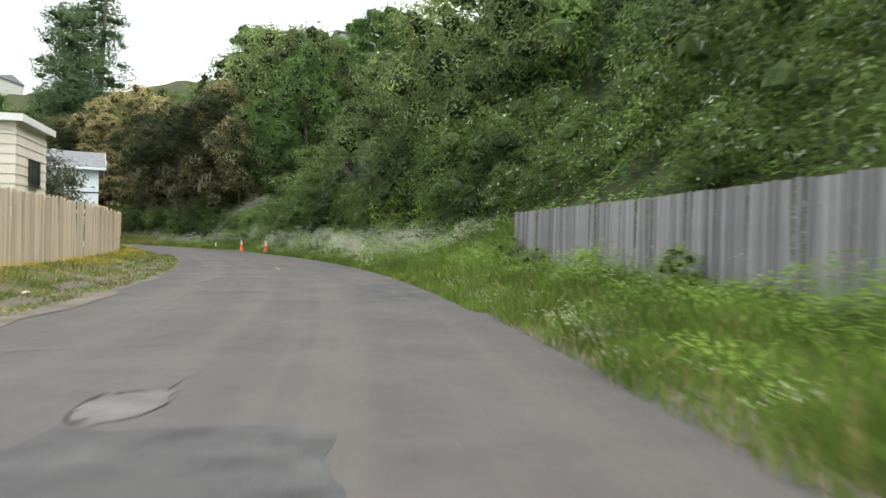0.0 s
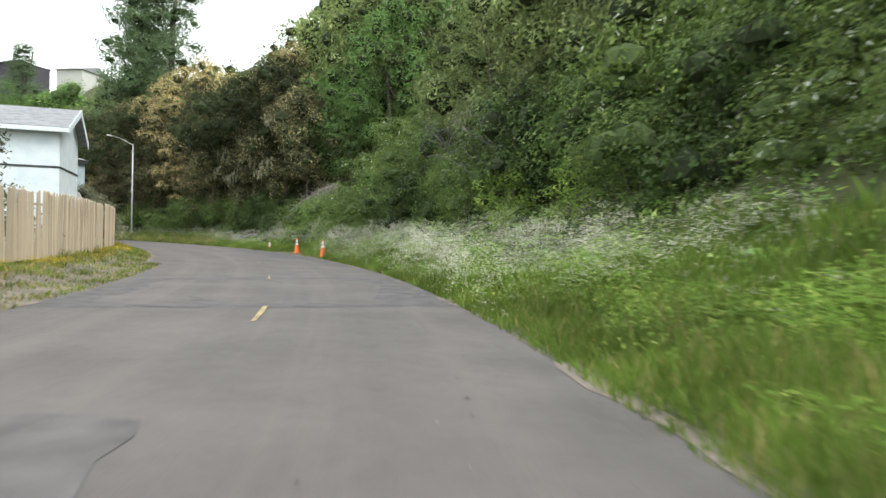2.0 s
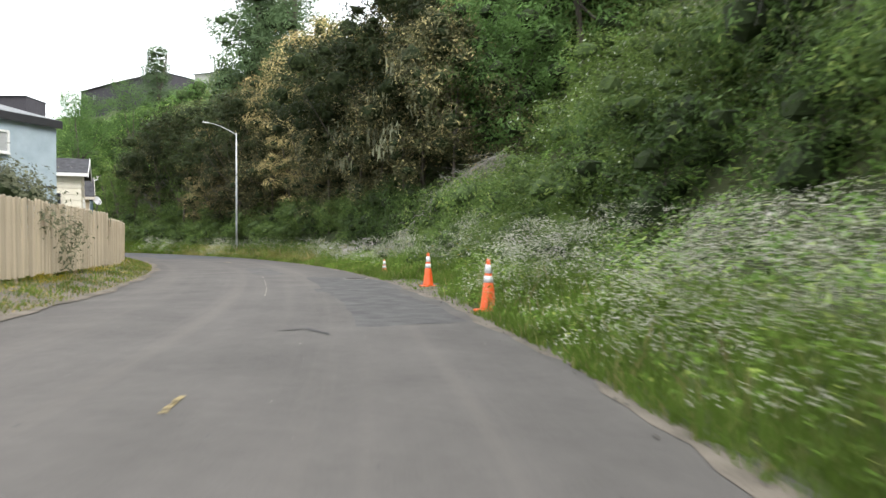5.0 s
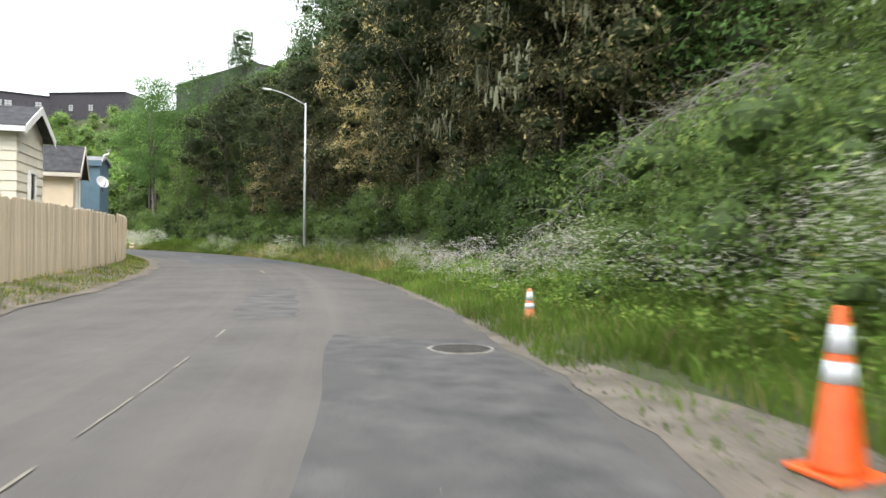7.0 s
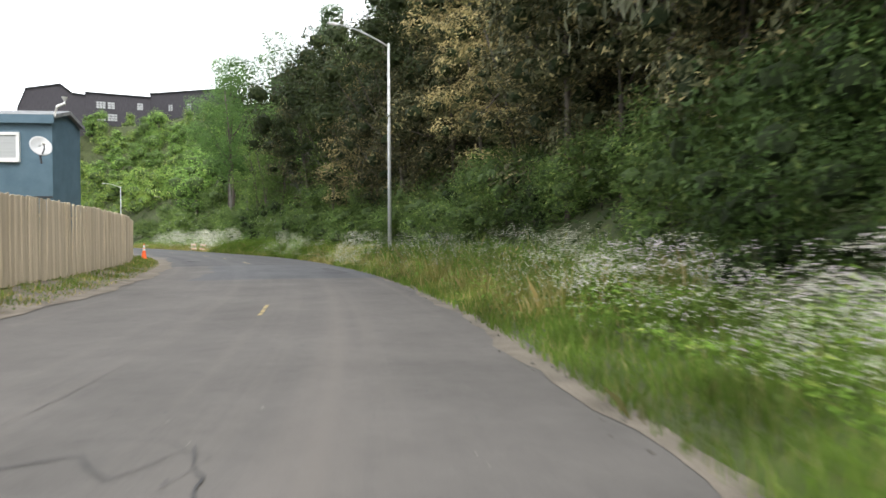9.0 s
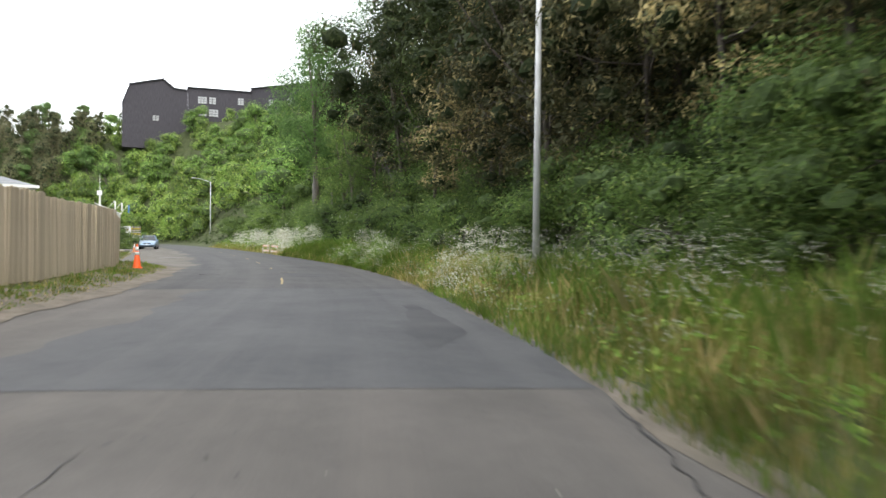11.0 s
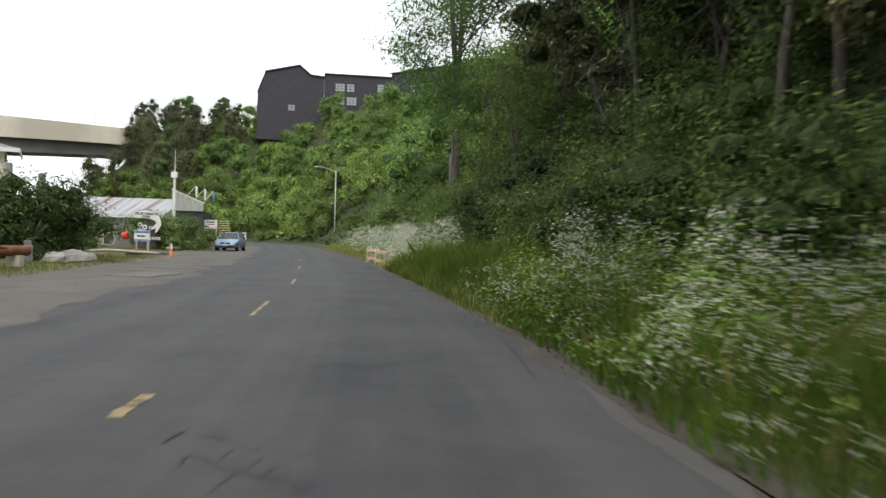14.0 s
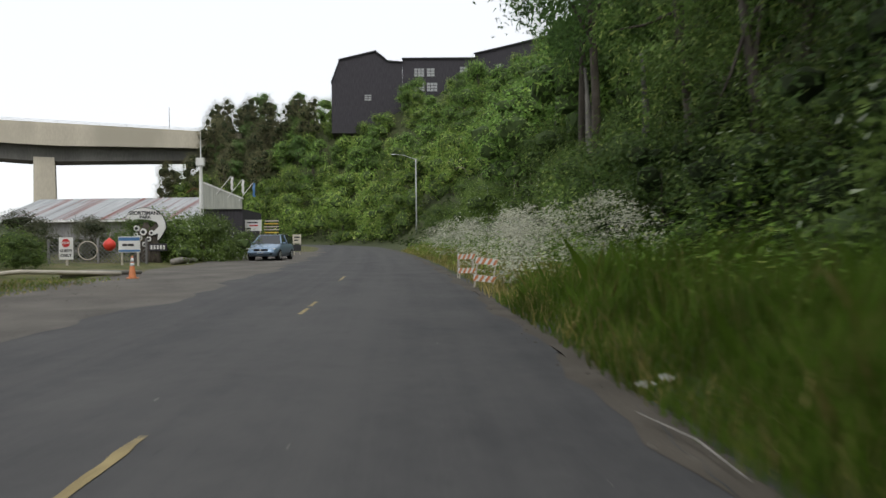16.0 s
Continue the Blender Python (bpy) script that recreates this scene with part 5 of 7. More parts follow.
for x in (-2.75, -0.5, 1.72):
    part("post", MB().box(x - 0.045, -0.045, -0.15, x + 0.045, 0.045, 1.25), FENCE_GREY, lat)
wheel_ring = thing("wagon_hoop", M(161.6, -13.9, 0.75), "thin pale metal hoop leaning on the lattice", "hoop")
part("hoop", MB().tube([(0.42 * math.cos(a), -0.06, 0.42 * math.sin(a)) for a in np.linspace(0, 2 * math.pi, 25)], 0.025, 6, False), PALE_WOOD, wheel_ring)

# ---------------------------------------------------------------- clutter by the pullout
hyd = thing("fire_hydrant", M(130.4, -9.6, 0.1), "yellow fire hydrant between two yellow posts", "fire hydrant")
part("barrel", MB().lathe([(0.16, 0), (0.16, 0.05), (0.11, 0.08), (0.11, 0.5), (0.15, 0.53), (0.15, 0.57), (0.12, 0.62), (0.08, 0.72), (0.03, 0.78)], 18), YELLOW_PAINT, hyd, smooth=True)
for sg in (-1, 1):
    c = part("outlet_cap", MB().tube([(sg * 0.1, 0, 0.42), (sg * 0.24, 0, 0.42)], 0.065, 12), YELLOW_PAINT, hyd)
part("front_cap", MB().tube([(0, -0.1, 0.36), (0, -0.26, 0.36)], 0.085, 12), YELLOW_PAINT, hyd)
for x in (-0.65, 0.55):
    bo = thing("bollard", M(130.4, -9.6 + x, 0.1), "chunky yellow painted post", "bollard", "yellow bollards")
    part("post", MB().lathe([(0.11, -0.2), (0.11, 0.88), (0.08, 0.93)], 16), YELLOW_PAINT, bo, smooth=True)
winch = thing("winch", M(132.2, -9.9, 0.12, 20), "old rusty winch with yellow frame", "winch")
part("frame", MB().box(-0.5, -0.3, 0, -0.4, 0.3, 1.1).box(0.4, -0.3, 0, 0.5, 0.3, 1.1).box(-0.4, -0.05, 0.95, 0.4, 0.05, 1.05), YELLOW_PAINT, winch, bevel=0.02)
part("drum", MB().tube([(-0.39, 0, 0.6), (0.39, 0, 0.6)], 0.24, 18), RUST, winch)
part("flywheel", MB().tube([(-0.62, 0, 0.55), (-0.52, 0, 0.55)], 0.5, 22), RUST, winch)
part("shaft", MB().tube([(-0.75, 0, 0.6), (0.7, 0, 0.6)], 0.04, 8), RUST, winch)
pipe = thing("rusty_pipe", M(135, -10.6, 0.55, 70), "length of rusty pipe on wooden blocks", "pipe")
part("pipe_body", MB().tube([(-1.3, 0, 0), (1.3, 0, 0)], 0.17, 14, False), RUST, pipe)
part("block", MB().box(-0.9, -0.25, -0.5, -0.7, 0.25, -0.14).box(0.7, -0.25, -0.5, 0.9, 0.25, -0.14), PALE_WOOD, pipe)
tank = thing("boiler_wheel", M(134.5, -12.2, 0.7, 60), "large round rusty boiler end standing upright", "machine part")
part("rim", MB().tube([(0, -0.25, 0), (0, 0.25, 0)], 0.75, 24), RUST, tank)
part("hub", MB().tube([(0, -0.4, 0), (0, 0.4, 0)], 0.15, 12), DARK_METAL, tank)
for k, (s, u, r) in enumerate(((139.6, -10.4, 0.42), (140.8, -10.1, 0.5), (142.0, -10.0, 0.36), (141.4, -10.7, 0.4), (143.4, -10.6, 0.3))):
    rg = random.Random(k)
    c = MB()
    c.lathe([(r * 0.8, -r * 0.3), (r * 1.1, 0), (r * 1.0, r * 0.45), (r * 0.7, r * 0.75), (r * 0.25, r * 0.85)], 9)
    c.v[0] = c.v[0] * np.array([[rg.uniform(0.82, 1.15), rg.uniform(0.75, 1.05), rg.uniform(0.85, 1.1)] for _ in c.v[0]])
    ob = thing("boulder", M(s, u, 0.08, 40 * k), "flat grey boulder on the grass", "rock", "boulders")
    part("stone", c, BOULDER, ob)
for s, u, h in ((138.5, -10.9, 0.6), (139.2, -11.2, 0.75), (149.0, -12.6, 0.55)):
    ob = thing("timber_post", M(s, u, 0.05), "short weathered timber post", "post", "timber posts")
    part("post", MB().lathe([(0.13, -0.2), (0.125, h), (0.1, h + 0.03)], 12), FENCE_GREY, ob)
wp = thing("white_pipe", M(149.2, -10.3, 0.12), "long white pipe lying along the edge of the gravel", "pipe")
part("pipe_body", MB().tube([(-5.5, -4, 0.0), (-2.5, -0.8, 0.05), (-1.0, 0.6, 0.18), (0.6, 2.0, 0.06), (1.2, 2.6, 0)], 0.07, 8), PALE_WOOD, wp, smooth=True)
dl = thing("driftwood_log", M(151.6, -9.6, 0.12, 30), "grey driftwood log lying on the ground", "log")
part("trunk", MB().tube([(-1.2, -0.3, 0.02), (-0.2, 0, 0.05), (1.3, 0.5, 0)], [0.13, 0.11, 0.06], 8), DEADWOOD, dl, smooth=True)
dl = thing("driftwood_log", M(163.8, -10.2, 0.12, 75), "dark driftwood log below the hedge", "log")
part("trunk", MB().tube([(-1.6, -0.3, 0.05), (-0.2, 0, 0.08), (1.5, 0.2, 0.03)], [0.14, 0.16, 0.1], 8), DEADWOOD, dl, smooth=True)
for s, u, z in ((143.5, -13.5, 3.9), (144.6, -12.6, 3.6)):
    ob = thing("pile", M(s, u, 0), "tall weathered timber pile above the shrubs", "post", "timber piles")
    part("pile", MB().lathe([(0.17, -0.2), (0.15, z), (0.12, z + 0.05)], 12), FENCE_GREY, ob)
ag = thing("agave", M(140.5, -11.5, 0.1), "pale green agave with sword leaves", "plant")
for k in range(16):
    a, t = k * 2.4, 0.35 + 0.04 * k
    d = Vector((math.cos(a), math.sin(a), 0))
    part("leaf", MB().tube([d * 0.05 + Vector((0, 0, 0.9)), d * 0.35 * t * 1.6 + Vector((0, 0, 1.25)), d * 0.55 * t * 1.4 + Vector((0, 0, 1.55 - 0.02 * k))], [0.05, 0.05, 0.008], 4), L_GREY, ag)
part("stem", MB().tube([(0, 0, -0.1), (0, 0, 0.95)], 0.09, 8), BARK, ag)

# shrubs on the harbour side
r2 = np.random.RandomState(21)
for kinds, s, u, z in ((IVY, 143, -12.0, 1.0), (IVY, 141.5, -12.9, 0.95), (GREEN, 145, -11.8, 0.8), (IVY, 147.2, -13.6, 0.95), (IVY, 149.8, -14.6, 0.9), (GREEN, 152, -14.0, 0.55), (GREEN, 154, -13.2, 0.5), (GREEN, 156.2, -14.6, 0.55),
                       (BRAMBLE, 166.0, -11.2, 1.25), (BRAMBLE, 167.8, -10.2, 1.3), (BRAMBLE, 169.8, -10.0, 1.35), (GREEN, 164.6, -12.6, 0.9), (BRAMBLE, 167.2, -9.2, 0.6), (GREEN, 165.5, -12.2, 0.8), (BRAMBLE, 172, -9.9, 0.8), (GREEN, 171, -11.2, 0.9), (GREYBUSH, 154, -17, 0.8), (GREYBUSH, 158, -18, 1.0),
                       (GREYBUSH, 162, -17, 0.9), (GREYBUSH, 171, -17, 0.9), (GREYBUSH, 166, -15.5, 0.8), (GREYBUSH, 176, -22, 1.0), (GREYBUSH, 136, -12.5, 0.8), (GREEN, 131, -13.0, 0.8), (GREYBUSH, 134, -14.5, 1.1)):
    plant(kinds[r2.randint(2)], s, u, z, r2.uniform(0, 360))
# bushes hiding the feet of the ridge buildings
for k, (s, u, z) in enumerate(((272.8, 18.1, 1.1), (269.0, 24.2, 0.95), (265.5, 30.4, 0.75), (262.5, 36.8, 0.7), (258.8, 43.2, 0.7), (275.8, 12.8, 1.2))):
    plant((WILLOW_FAR + ALDER_FAR)[k % 3], s, u, z, 60 * k)
plant(IVY[0], 142.6, -11.2, 1.15, 30)
plant(IVY[1], 140.6, -12.4, 1.1, 90)
# garden trees between the houses
plant(GREYBUSH[0], 36, -11.2, 1.75, 40)
plant(GREYBUSH[1], 40.5, -10.6, 1.6, 110)
plant(GREYBUSH[1], 60.6, -9.1, 1.3, 20)
plant(GREYBUSH[0], 62.2, -8.9, 1.2, 120)

# ---------------------------------------------------------------- buildings on the ridge
def ridge_block(a, b, z0, z1, depth, label, outline=None, windows=()):
    """A dark building whose front runs from a to b (x, y)."""
    a, b = Vector((*a, 0)), Vector((*b, 0))
    L = (b - a).length
    ang = math.degrees(math.atan2(b.y - a.y, b.x - a.x))
    root = thing("ridge_building", pose(a.x, a.y, z0, 0, 0, ang), label, "building", "ridge buildings")
    h = z1 - z0
    out = outline or [(0, h), (L, h)]
    part("wall", MB().prism([(0, -6), (L, -6)] + [(x, z) for x, z in reversed(out)], 0, depth), DARK_WOOD, root)
    for (x0, q0), (x1, q1) in zip(out[:-1], out[1:]):
        part("roof", MB().add([(x0 - 0.1, -0.4, q0 + 0.02), (x1 + 0.1, -0.4, q1 + 0.02), (x1 + 0.1, depth + 0.4, q1 + 0.02), (x0 - 0.1, depth + 0.4, q0 + 0.02),
                               (x0 - 0.1, -0.4, q0 + 0.3), (x1 + 0.1, -0.4, q1 + 0.3), (x1 + 0.1, depth + 0.4, q1 + 0.3), (x0 - 0.1, depth + 0.4, q0 + 0.3)],
                              [(3, 2, 1, 0), (4, 5, 6, 7), (0, 1, 5, 4), (1, 2, 6, 5), (2, 3, 7, 6), (3, 0, 4, 7)]), ROOF_DARK, root)
    for x, z, w, hh in windows:
        win = part("window", MB().box(x, -0.05, z, x + w, 0.0, z + hh), BLINDS, root, "bright window with pale blinds")
        fr = MB()
        n = max(2, round(w / 0.9))
        for k in range(n + 1):
            fr.box(x + w * k / n - 0.05, -0.12, z, x + w * k / n + 0.05, -0.051, z + hh)
        for k in range(4):
            fr.box(x, -0.12, z + hh * k / 3 - 0.05, x + w, -0.052, z + hh * k / 3 + 0.05)
        part("frame", fr, DARK_WOOD, win)
    return root


ridge_block((-221.5, 147.6), (-215.7, 162.2), 30.4, 42, 14, "dark weathered board house on the ridge", [(0, 5.0), (1.7, 10.0), (9.8, 12.1), (12.4, 9.9), (15.7, 9.7)], ((7.2, 1.2, 1.6, 1.4),))
ridge_block((-215.72, 162.22), (-208.4, 176.8), 30.4, 40.9, 12, "dark flat-roofed board building with white windows on the ridge", None,
            ((2.6, 6.6, 2.3, 1.9), (5.4, 6.6, 1.8, 1.9), (2.6, 3.3, 2.3, 2.0), (5.4, 3.3, 2.4, 2.0), (12.8, 6.9, 1.6, 1.9)))
ridge_block((-208.5, 176.75), (-187, 185), 30.4, 41.9, 10, "long dark building with a low roof on the ridge", None, ((6, 6.5, 1.4, 1.8), (12, 6.5, 1.4, 1.8)))
ridge_block((-163, 181.5), (-131, 176), 31, 41.8, 10, "long dark building with a flat roof on the ridge", [(0, 9.6), (12, 10.3), (32.4, 11.0)], ((5, 7, 1.2, 1.4),))
hw = thing("ridge_house", M(89.5, 40.6, 27.5, 65), "small white house with a brown chimney on the ridge", "house")
part("wall", MB().box(-2.2, 0, -2, 2.2, 5, 4.2), WHITE_PAINT, hw)
part("roof", MB().prism([(-2.7, 4.2), (2.7, 4.2), (0, 5.2)], -0.4, 5.4), ROOF_GREY, hw)
part("chimney", MB().box(0.4, 1.5, 4.4, 1.1, 2.2, 6.1), RUST, hw)
window(hw, Matrix.Translation((-1.1, -0.03, 2.9)), 0.8, 1.6)
hw2 = thing("ridge_house", M(176, 47, 31, 20), "grey house half hidden in trees on the ridge", "house")
part("wall", MB().box(-5, 0, -2, 5, 6, 4.0), GREY_BOARD, hw2)
part("roof", MB().prism([(-5.5, 4.0), (5.5, 4.0), (0, 5.6)], -0.4, 6.4), ROOF_GREY, hw2)

# ---------------------------------------------------------------- parked car
CAR_BLUE = surface("blue_grey_car_paint", (0.22, 0.31, 0.43), (0.26, 0.36, 0.48), 1, 30, 0.3, 0.35, 0.0)


def car():
    root = thing("car", M(169.3, -6.7, 0.0, 173), "blue-grey estate car parked on the gravel facing the bend", "car")
    secs = [(-2.3, 0.62, 0.38, 0.62), (-2.2, 0.78, 0.3, 0.82), (-1.5, 0.86, 0.24, 0.92), (-0.6, 0.87, 0.2, 0.94), (0.6, 0.87, 0.2, 0.92), (1.3, 0.86, 0.22, 0.9), (1.95, 0.8, 0.26, 0.76), (2.2, 0.72, 0.3, 0.66), (2.32, 0.55, 0.36, 0.55)]
    v, f = [], []
    for y, hw_, z0, z1 in secs:
        zm = (z0 + z1) / 2
        v += [(-hw_ * 0.9, y, z0), (-hw_, y, zm), (-hw_ * 0.97, y, z1 - 0.06), (-hw_ * 0.86, y, z1), (0, y, z1 + 0.03), (hw_ * 0.86, y, z1), (hw_ * 0.97, y, z1 - 0.06), (hw_, y, zm), (hw_ * 0.9, y, z0)]
    for i in range(len(secs) - 1):
        f += [(i * 9 + k, i * 9 + k + 1, i * 9 + 10 + k, i * 9 + 9 + k) for k in range(8)] + [(i * 9 + 8, i * 9, i * 9 + 9, i * 9 + 17)]
    f += [tuple(range(9))[::-1], tuple(range((len(secs) - 1) * 9, len(secs) * 9))]
    body = part("body", MB().add(v, f), CAR_BLUE, root, smooth=True)
    cab = [(-2.1, 0.62, 0.9), (-1.75, 0.6, 1.36), (-0.6, 0.6, 1.45), (0.25, 0.58, 1.42), (1.05, 0.66, 0.9)]
    v = []
    for y, hw_, z in cab:
        v += [(-hw_ - (0.16 if z < 1 else 0), y, z), (hw_ + (0.16 if z < 1 else 0), y, z)]
    v += [(-0.8, -1.2, 0.9), (0.8, -1.2, 0.9), (-0.8, 0.3, 0.9), (0.8, 0.3, 0.9)]
    part("roof_panel", MB().add([v[2], v[3], v[5], v[4], v[6], v[7]], [(0, 1, 2, 3), (3, 2, 5, 4)]), CAR_BLUE, root)
    part("windscreen", MB().add([v[6], v[7], v[9], v[8]], [(0, 1, 2, 3)]), GLASS_DARK, root)
    part("rear_window", MB().add([v[0], v[1], v[3], v[2]], [(0, 1, 2, 3)]), GLASS_DARK, root)
    for a in (0, 1):
        part("side_glass", MB().add([v[0 + a], v[2 + a], v[4 + a], v[6 + a], v[8 + a]], [(0, 1, 2, 3, 4)]), GLASS_DARK, root)
        sx = -1 if a == 0 else 1
        part("pillar", MB().tube([v[6 + a], v[8 + a]], 0.035, 6), CAR_BLUE, root)
        part("pillar", MB().tube([(sx * 0.6, -0.5, 1.44), (sx * 0.8, -0.45, 0.92)], 0.035, 6), CAR_BLUE, root)
        part("roof_rail", MB().tube([(sx * 0.56, -1.7, 1.42), (sx * 0.56, -0.6, 1.5), (sx * 0.54, 0.2, 1.46)], 0.018, 6), DARK_METAL, root)
        part("mirror", MB().box(sx * 0.9 - 0.08, 0.62, 0.9, sx * 0.9 + 0.08, 0.74, 1.03), CAR_BLUE, root, bevel=0.03)
        part("headlight", MB().add([(sx * 0.42, 2.22, 0.56), (sx * 0.7, 2.12, 0.58), (sx * 0.76, 2.06, 0.7), (sx * 0.44, 2.17, 0.68), (sx * 0.42, 2.26, 0.56), (sx * 0.7, 2.17, 0.58), (sx * 0.76, 2.1, 0.7), (sx * 0.44, 2.22, 0.68)],
                                   [(0, 1, 2, 3), (4, 5, 6, 7), (0, 1, 5, 4), (1, 2, 6, 5), (2, 3, 7, 6), (3, 0, 4, 7)]), REFLECT, root)
        for y in (1.42, -1.35):
            wh = part("wheel", MB().tube([(sx * 0.62, y, 0.31), (sx * 0.86, y, 0.31)], 0.31, 24), BLACK, root)
            part("rim", MB().tube([(sx * 0.865, y, 0.31), (sx * 0.875, y, 0.31)], 0.2, 18), GALV, wh)
    part("grille", MB().box(-0.38, 2.24, 0.55, 0.38, 2.33, 0.66), BLACK, root)
    part("badge", MB().tube([(0, 2.33, 0.61), (0, 2.345, 0.61)], 0.055, 14), GALV, root)
    part("lower_intake", MB().box(-0.6, 2.22, 0.34, 0.6, 2.32, 0.42), BLACK, root)
    part("bumper", MB().box(-0.72, 2.16, 0.43, 0.72, 2.36, 0.53), CAR_BLUE, root, bevel=0.03)
    pl = part("number_plate", MB().box(-0.16, 2.362, 0.43, 0.16, 2.372, 0.52), WHITE_PAINT, root)
    part("bar", MB().box(-0.12, 2.374, 0.455, 0.12, 2.378, 0.495), SIGN_BLUE, pl)


car()

# ---------------------------------------------------------------- road surface details
def road_z(u):
    return 0.028 - 0.0025 * (u + 1.8) ** 2


def patch_mesh(name, pts, lift, material, parent=None, rough=0.06, seed=0):
    """A flat irregular patch on the road, from corners (s, u)."""
    rg = random.Random(seed)
    v = []
    n = len(pts)
    for i in range(n):
        (s0, u0), (s1, u1) = pts[i], pts[(i + 1) % n]
        for k in range(5):
            t = k / 5
            s = s0 + (s1 - s0) * t + rg.uniform(-rough, rough) * 2
            u = u0 + (u1 - u0) * t + rg.uniform(-rough, rough)
            v.append(tuple(W(s, u, road_z(u) + lift)))
    return tagged(new(name, MB().add(v, [tuple(range(len(v)))]).mesh(name, material)), "asphalt repair patch or pothole floor on the road", "road patch", kind="structure")


for k, (pts, mat_, lift) in enumerate((
        (((3.0, -2.2), (4.5, -2.0), (4.5, -0.3), (3.0, -0.2)), ASPHALT_DARK, 0.0025),
        # pale floor of the shallow pothole, laid flat
        (((4.75, -2.0), (5.1, -2.05), (5.5, -2.02), (5.62, -1.8), (5.55, -1.55), (5.2, -1.5), (4.8, -1.58), (4.6, -1.8)), ASPHALT_PALE, 0.005),
        (((14.5, 0.25), (19.0, 0.3), (19.3, 1.6), (16.8, 1.7), (14.4, 1.6)), ASPHALT_DARK, 0.0025),
        (((28.2, -5.0), (27.9, -0.9), (28.4, 0.0), (28.8, 1.9), (36.5, 1.8), (36.2, 0.1), (35.6, -1.9), (35.4, -4.6)), ASPHALT_DARK, 0.0025),
        (((18.4, -3.6), (21.2, -3.2), (21.0, -1.4), (18.6, -1.2)), ASPHALT_WORN, 0.003),
        (((50.0, -0.1), (54.7, -0.1), (57.1, -0.3), (57.2, -0.55), (58.1, -0.6), (58.5, -0.3), (64.3, -0.3), (64.0, 1.6), (61.3, 1.75), (56.9, 1.5), (50.5, 1.7)), ASPHALT_DARK, 0.0025),
        (((66.3, -1.7), (67.5, -1.93), (69.0, -1.9), (71.0, -1.85), (73.4, -1.73), (73.0, -0.8), (70.5, -0.84), (67.5, -0.82), (66.3, -0.85)), ASPHALT_WORN, 0.0025),
        (((94.8, 0.7), (96.2, 0.5), (98.0, 0.75), (100.0, 0.85), (100.3, 1.1), (98.2, 1.25), (96.0, 1.35)), ASPHALT_FRESH, 0.007),
        (((110.0, -1.2), (112.4, -1.5), (112.3, -0.1), (110.0, -0.1)), ASPHALT_FRESH, 0.0045),
)):
    patch_mesh("road_patch", pts, lift, mat_, seed=k)

RELAID = asphalt("relaid_bluish_asphalt", (0.052, 0.054, 0.058), (0.118, 0.118, 0.12), (0.105, 0.104, 0.104), 0.5)
strip("road_relaid", RELAID, 92.6, 104.6, 0.4, np.array([-3.6, -2.5, -1.0, 0.5, 1.9]), lambda s, u: 0.03 - 0.0025 * (u + 1.8) ** 2, 0.0012, "bluish relaid asphalt lane", "road",
      lambda s, u: np.where(u < -3.2, 1.2 * edge_wave(s, 2.0) + 0.4 * np.clip((s - 98) / 6, 0, 1), 0) + np.where(u > 1.7, 0.3 * edge_wave(s, 5.0), 0))
NEW_ASPHALT = asphalt("newer_dark_asphalt", (0.042, 0.043, 0.046), (0.11, 0.108, 0.105), (0.085, 0.084, 0.083), 0.6)
strip("road_resurfaced", NEW_ASPHALT, 104.6, 300, 1.0, np.array([LEFT + 0.35, -3.7, -1.8, 0.2, RIGHT - 0.12]),
      lambda s, u: 0.03 - 0.0025 * (u + 1.8) ** 2, 0.0015, "newer dark asphalt surface with worn edges", "road",
      lambda s, u: np.where(u < LEFT + 0.5, edge_wave(s, 2.0) * 1.5, 0) + np.where(u > RIGHT - 0.3, edge_wave(s, 5.0) * 0.7, 0))


def crack(pts, w, seed, lift=0.006, material=ASPHALT_TAR):
    rg = random.Random(seed)
    fine = []
    for (s0, u0), (s1, u1) in zip(pts[:-1], pts[1:]):
        n = max(2, int(math.hypot(s1 - s0, u1 - u0) / 0.18))
        for k in range(n):
            t = k / n
            fine.append((s0 + (s1 - s0) * t + rg.gauss(0, 0.03), u0 + (u1 - u0) * t + rg.gauss(0, 0.02)))
    fine.append(pts[-1])
    v, f = [], []
    for i, (s, u) in enumerate(fine):
        q = 0.6 * w * rg.uniform(0.3, 1.4) * (0.3 if i in (0, len(fine) - 1) else 1)
        d = (fine[min(i + 1, len(fine) - 1)][0] - fine[max(i - 1, 0)][0], fine[min(i + 1, len(fine) - 1)][1] - fine[max(i - 1, 0)][1])
        L = math.hypot(*d) or 1
        ns, nu = -d[1] / L, d[0] / L
        v += [tuple(W(s + ns * q, u + nu * q, road_z(u) + lift)), tuple(W(s - ns * q, u - nu * q, road_z(u) + lift))]
    f = [(2 * i, 2 * i + 1, 2 * i + 3, 2 * i + 2) for i in range(len(fine) - 1)]
    return tagged(new("road_crack", MB().add(v, f).mesh("road_crack", material)), "dark crack in the worn asphalt, also drawn as pothole rim shadow", "crack", kind="structure")


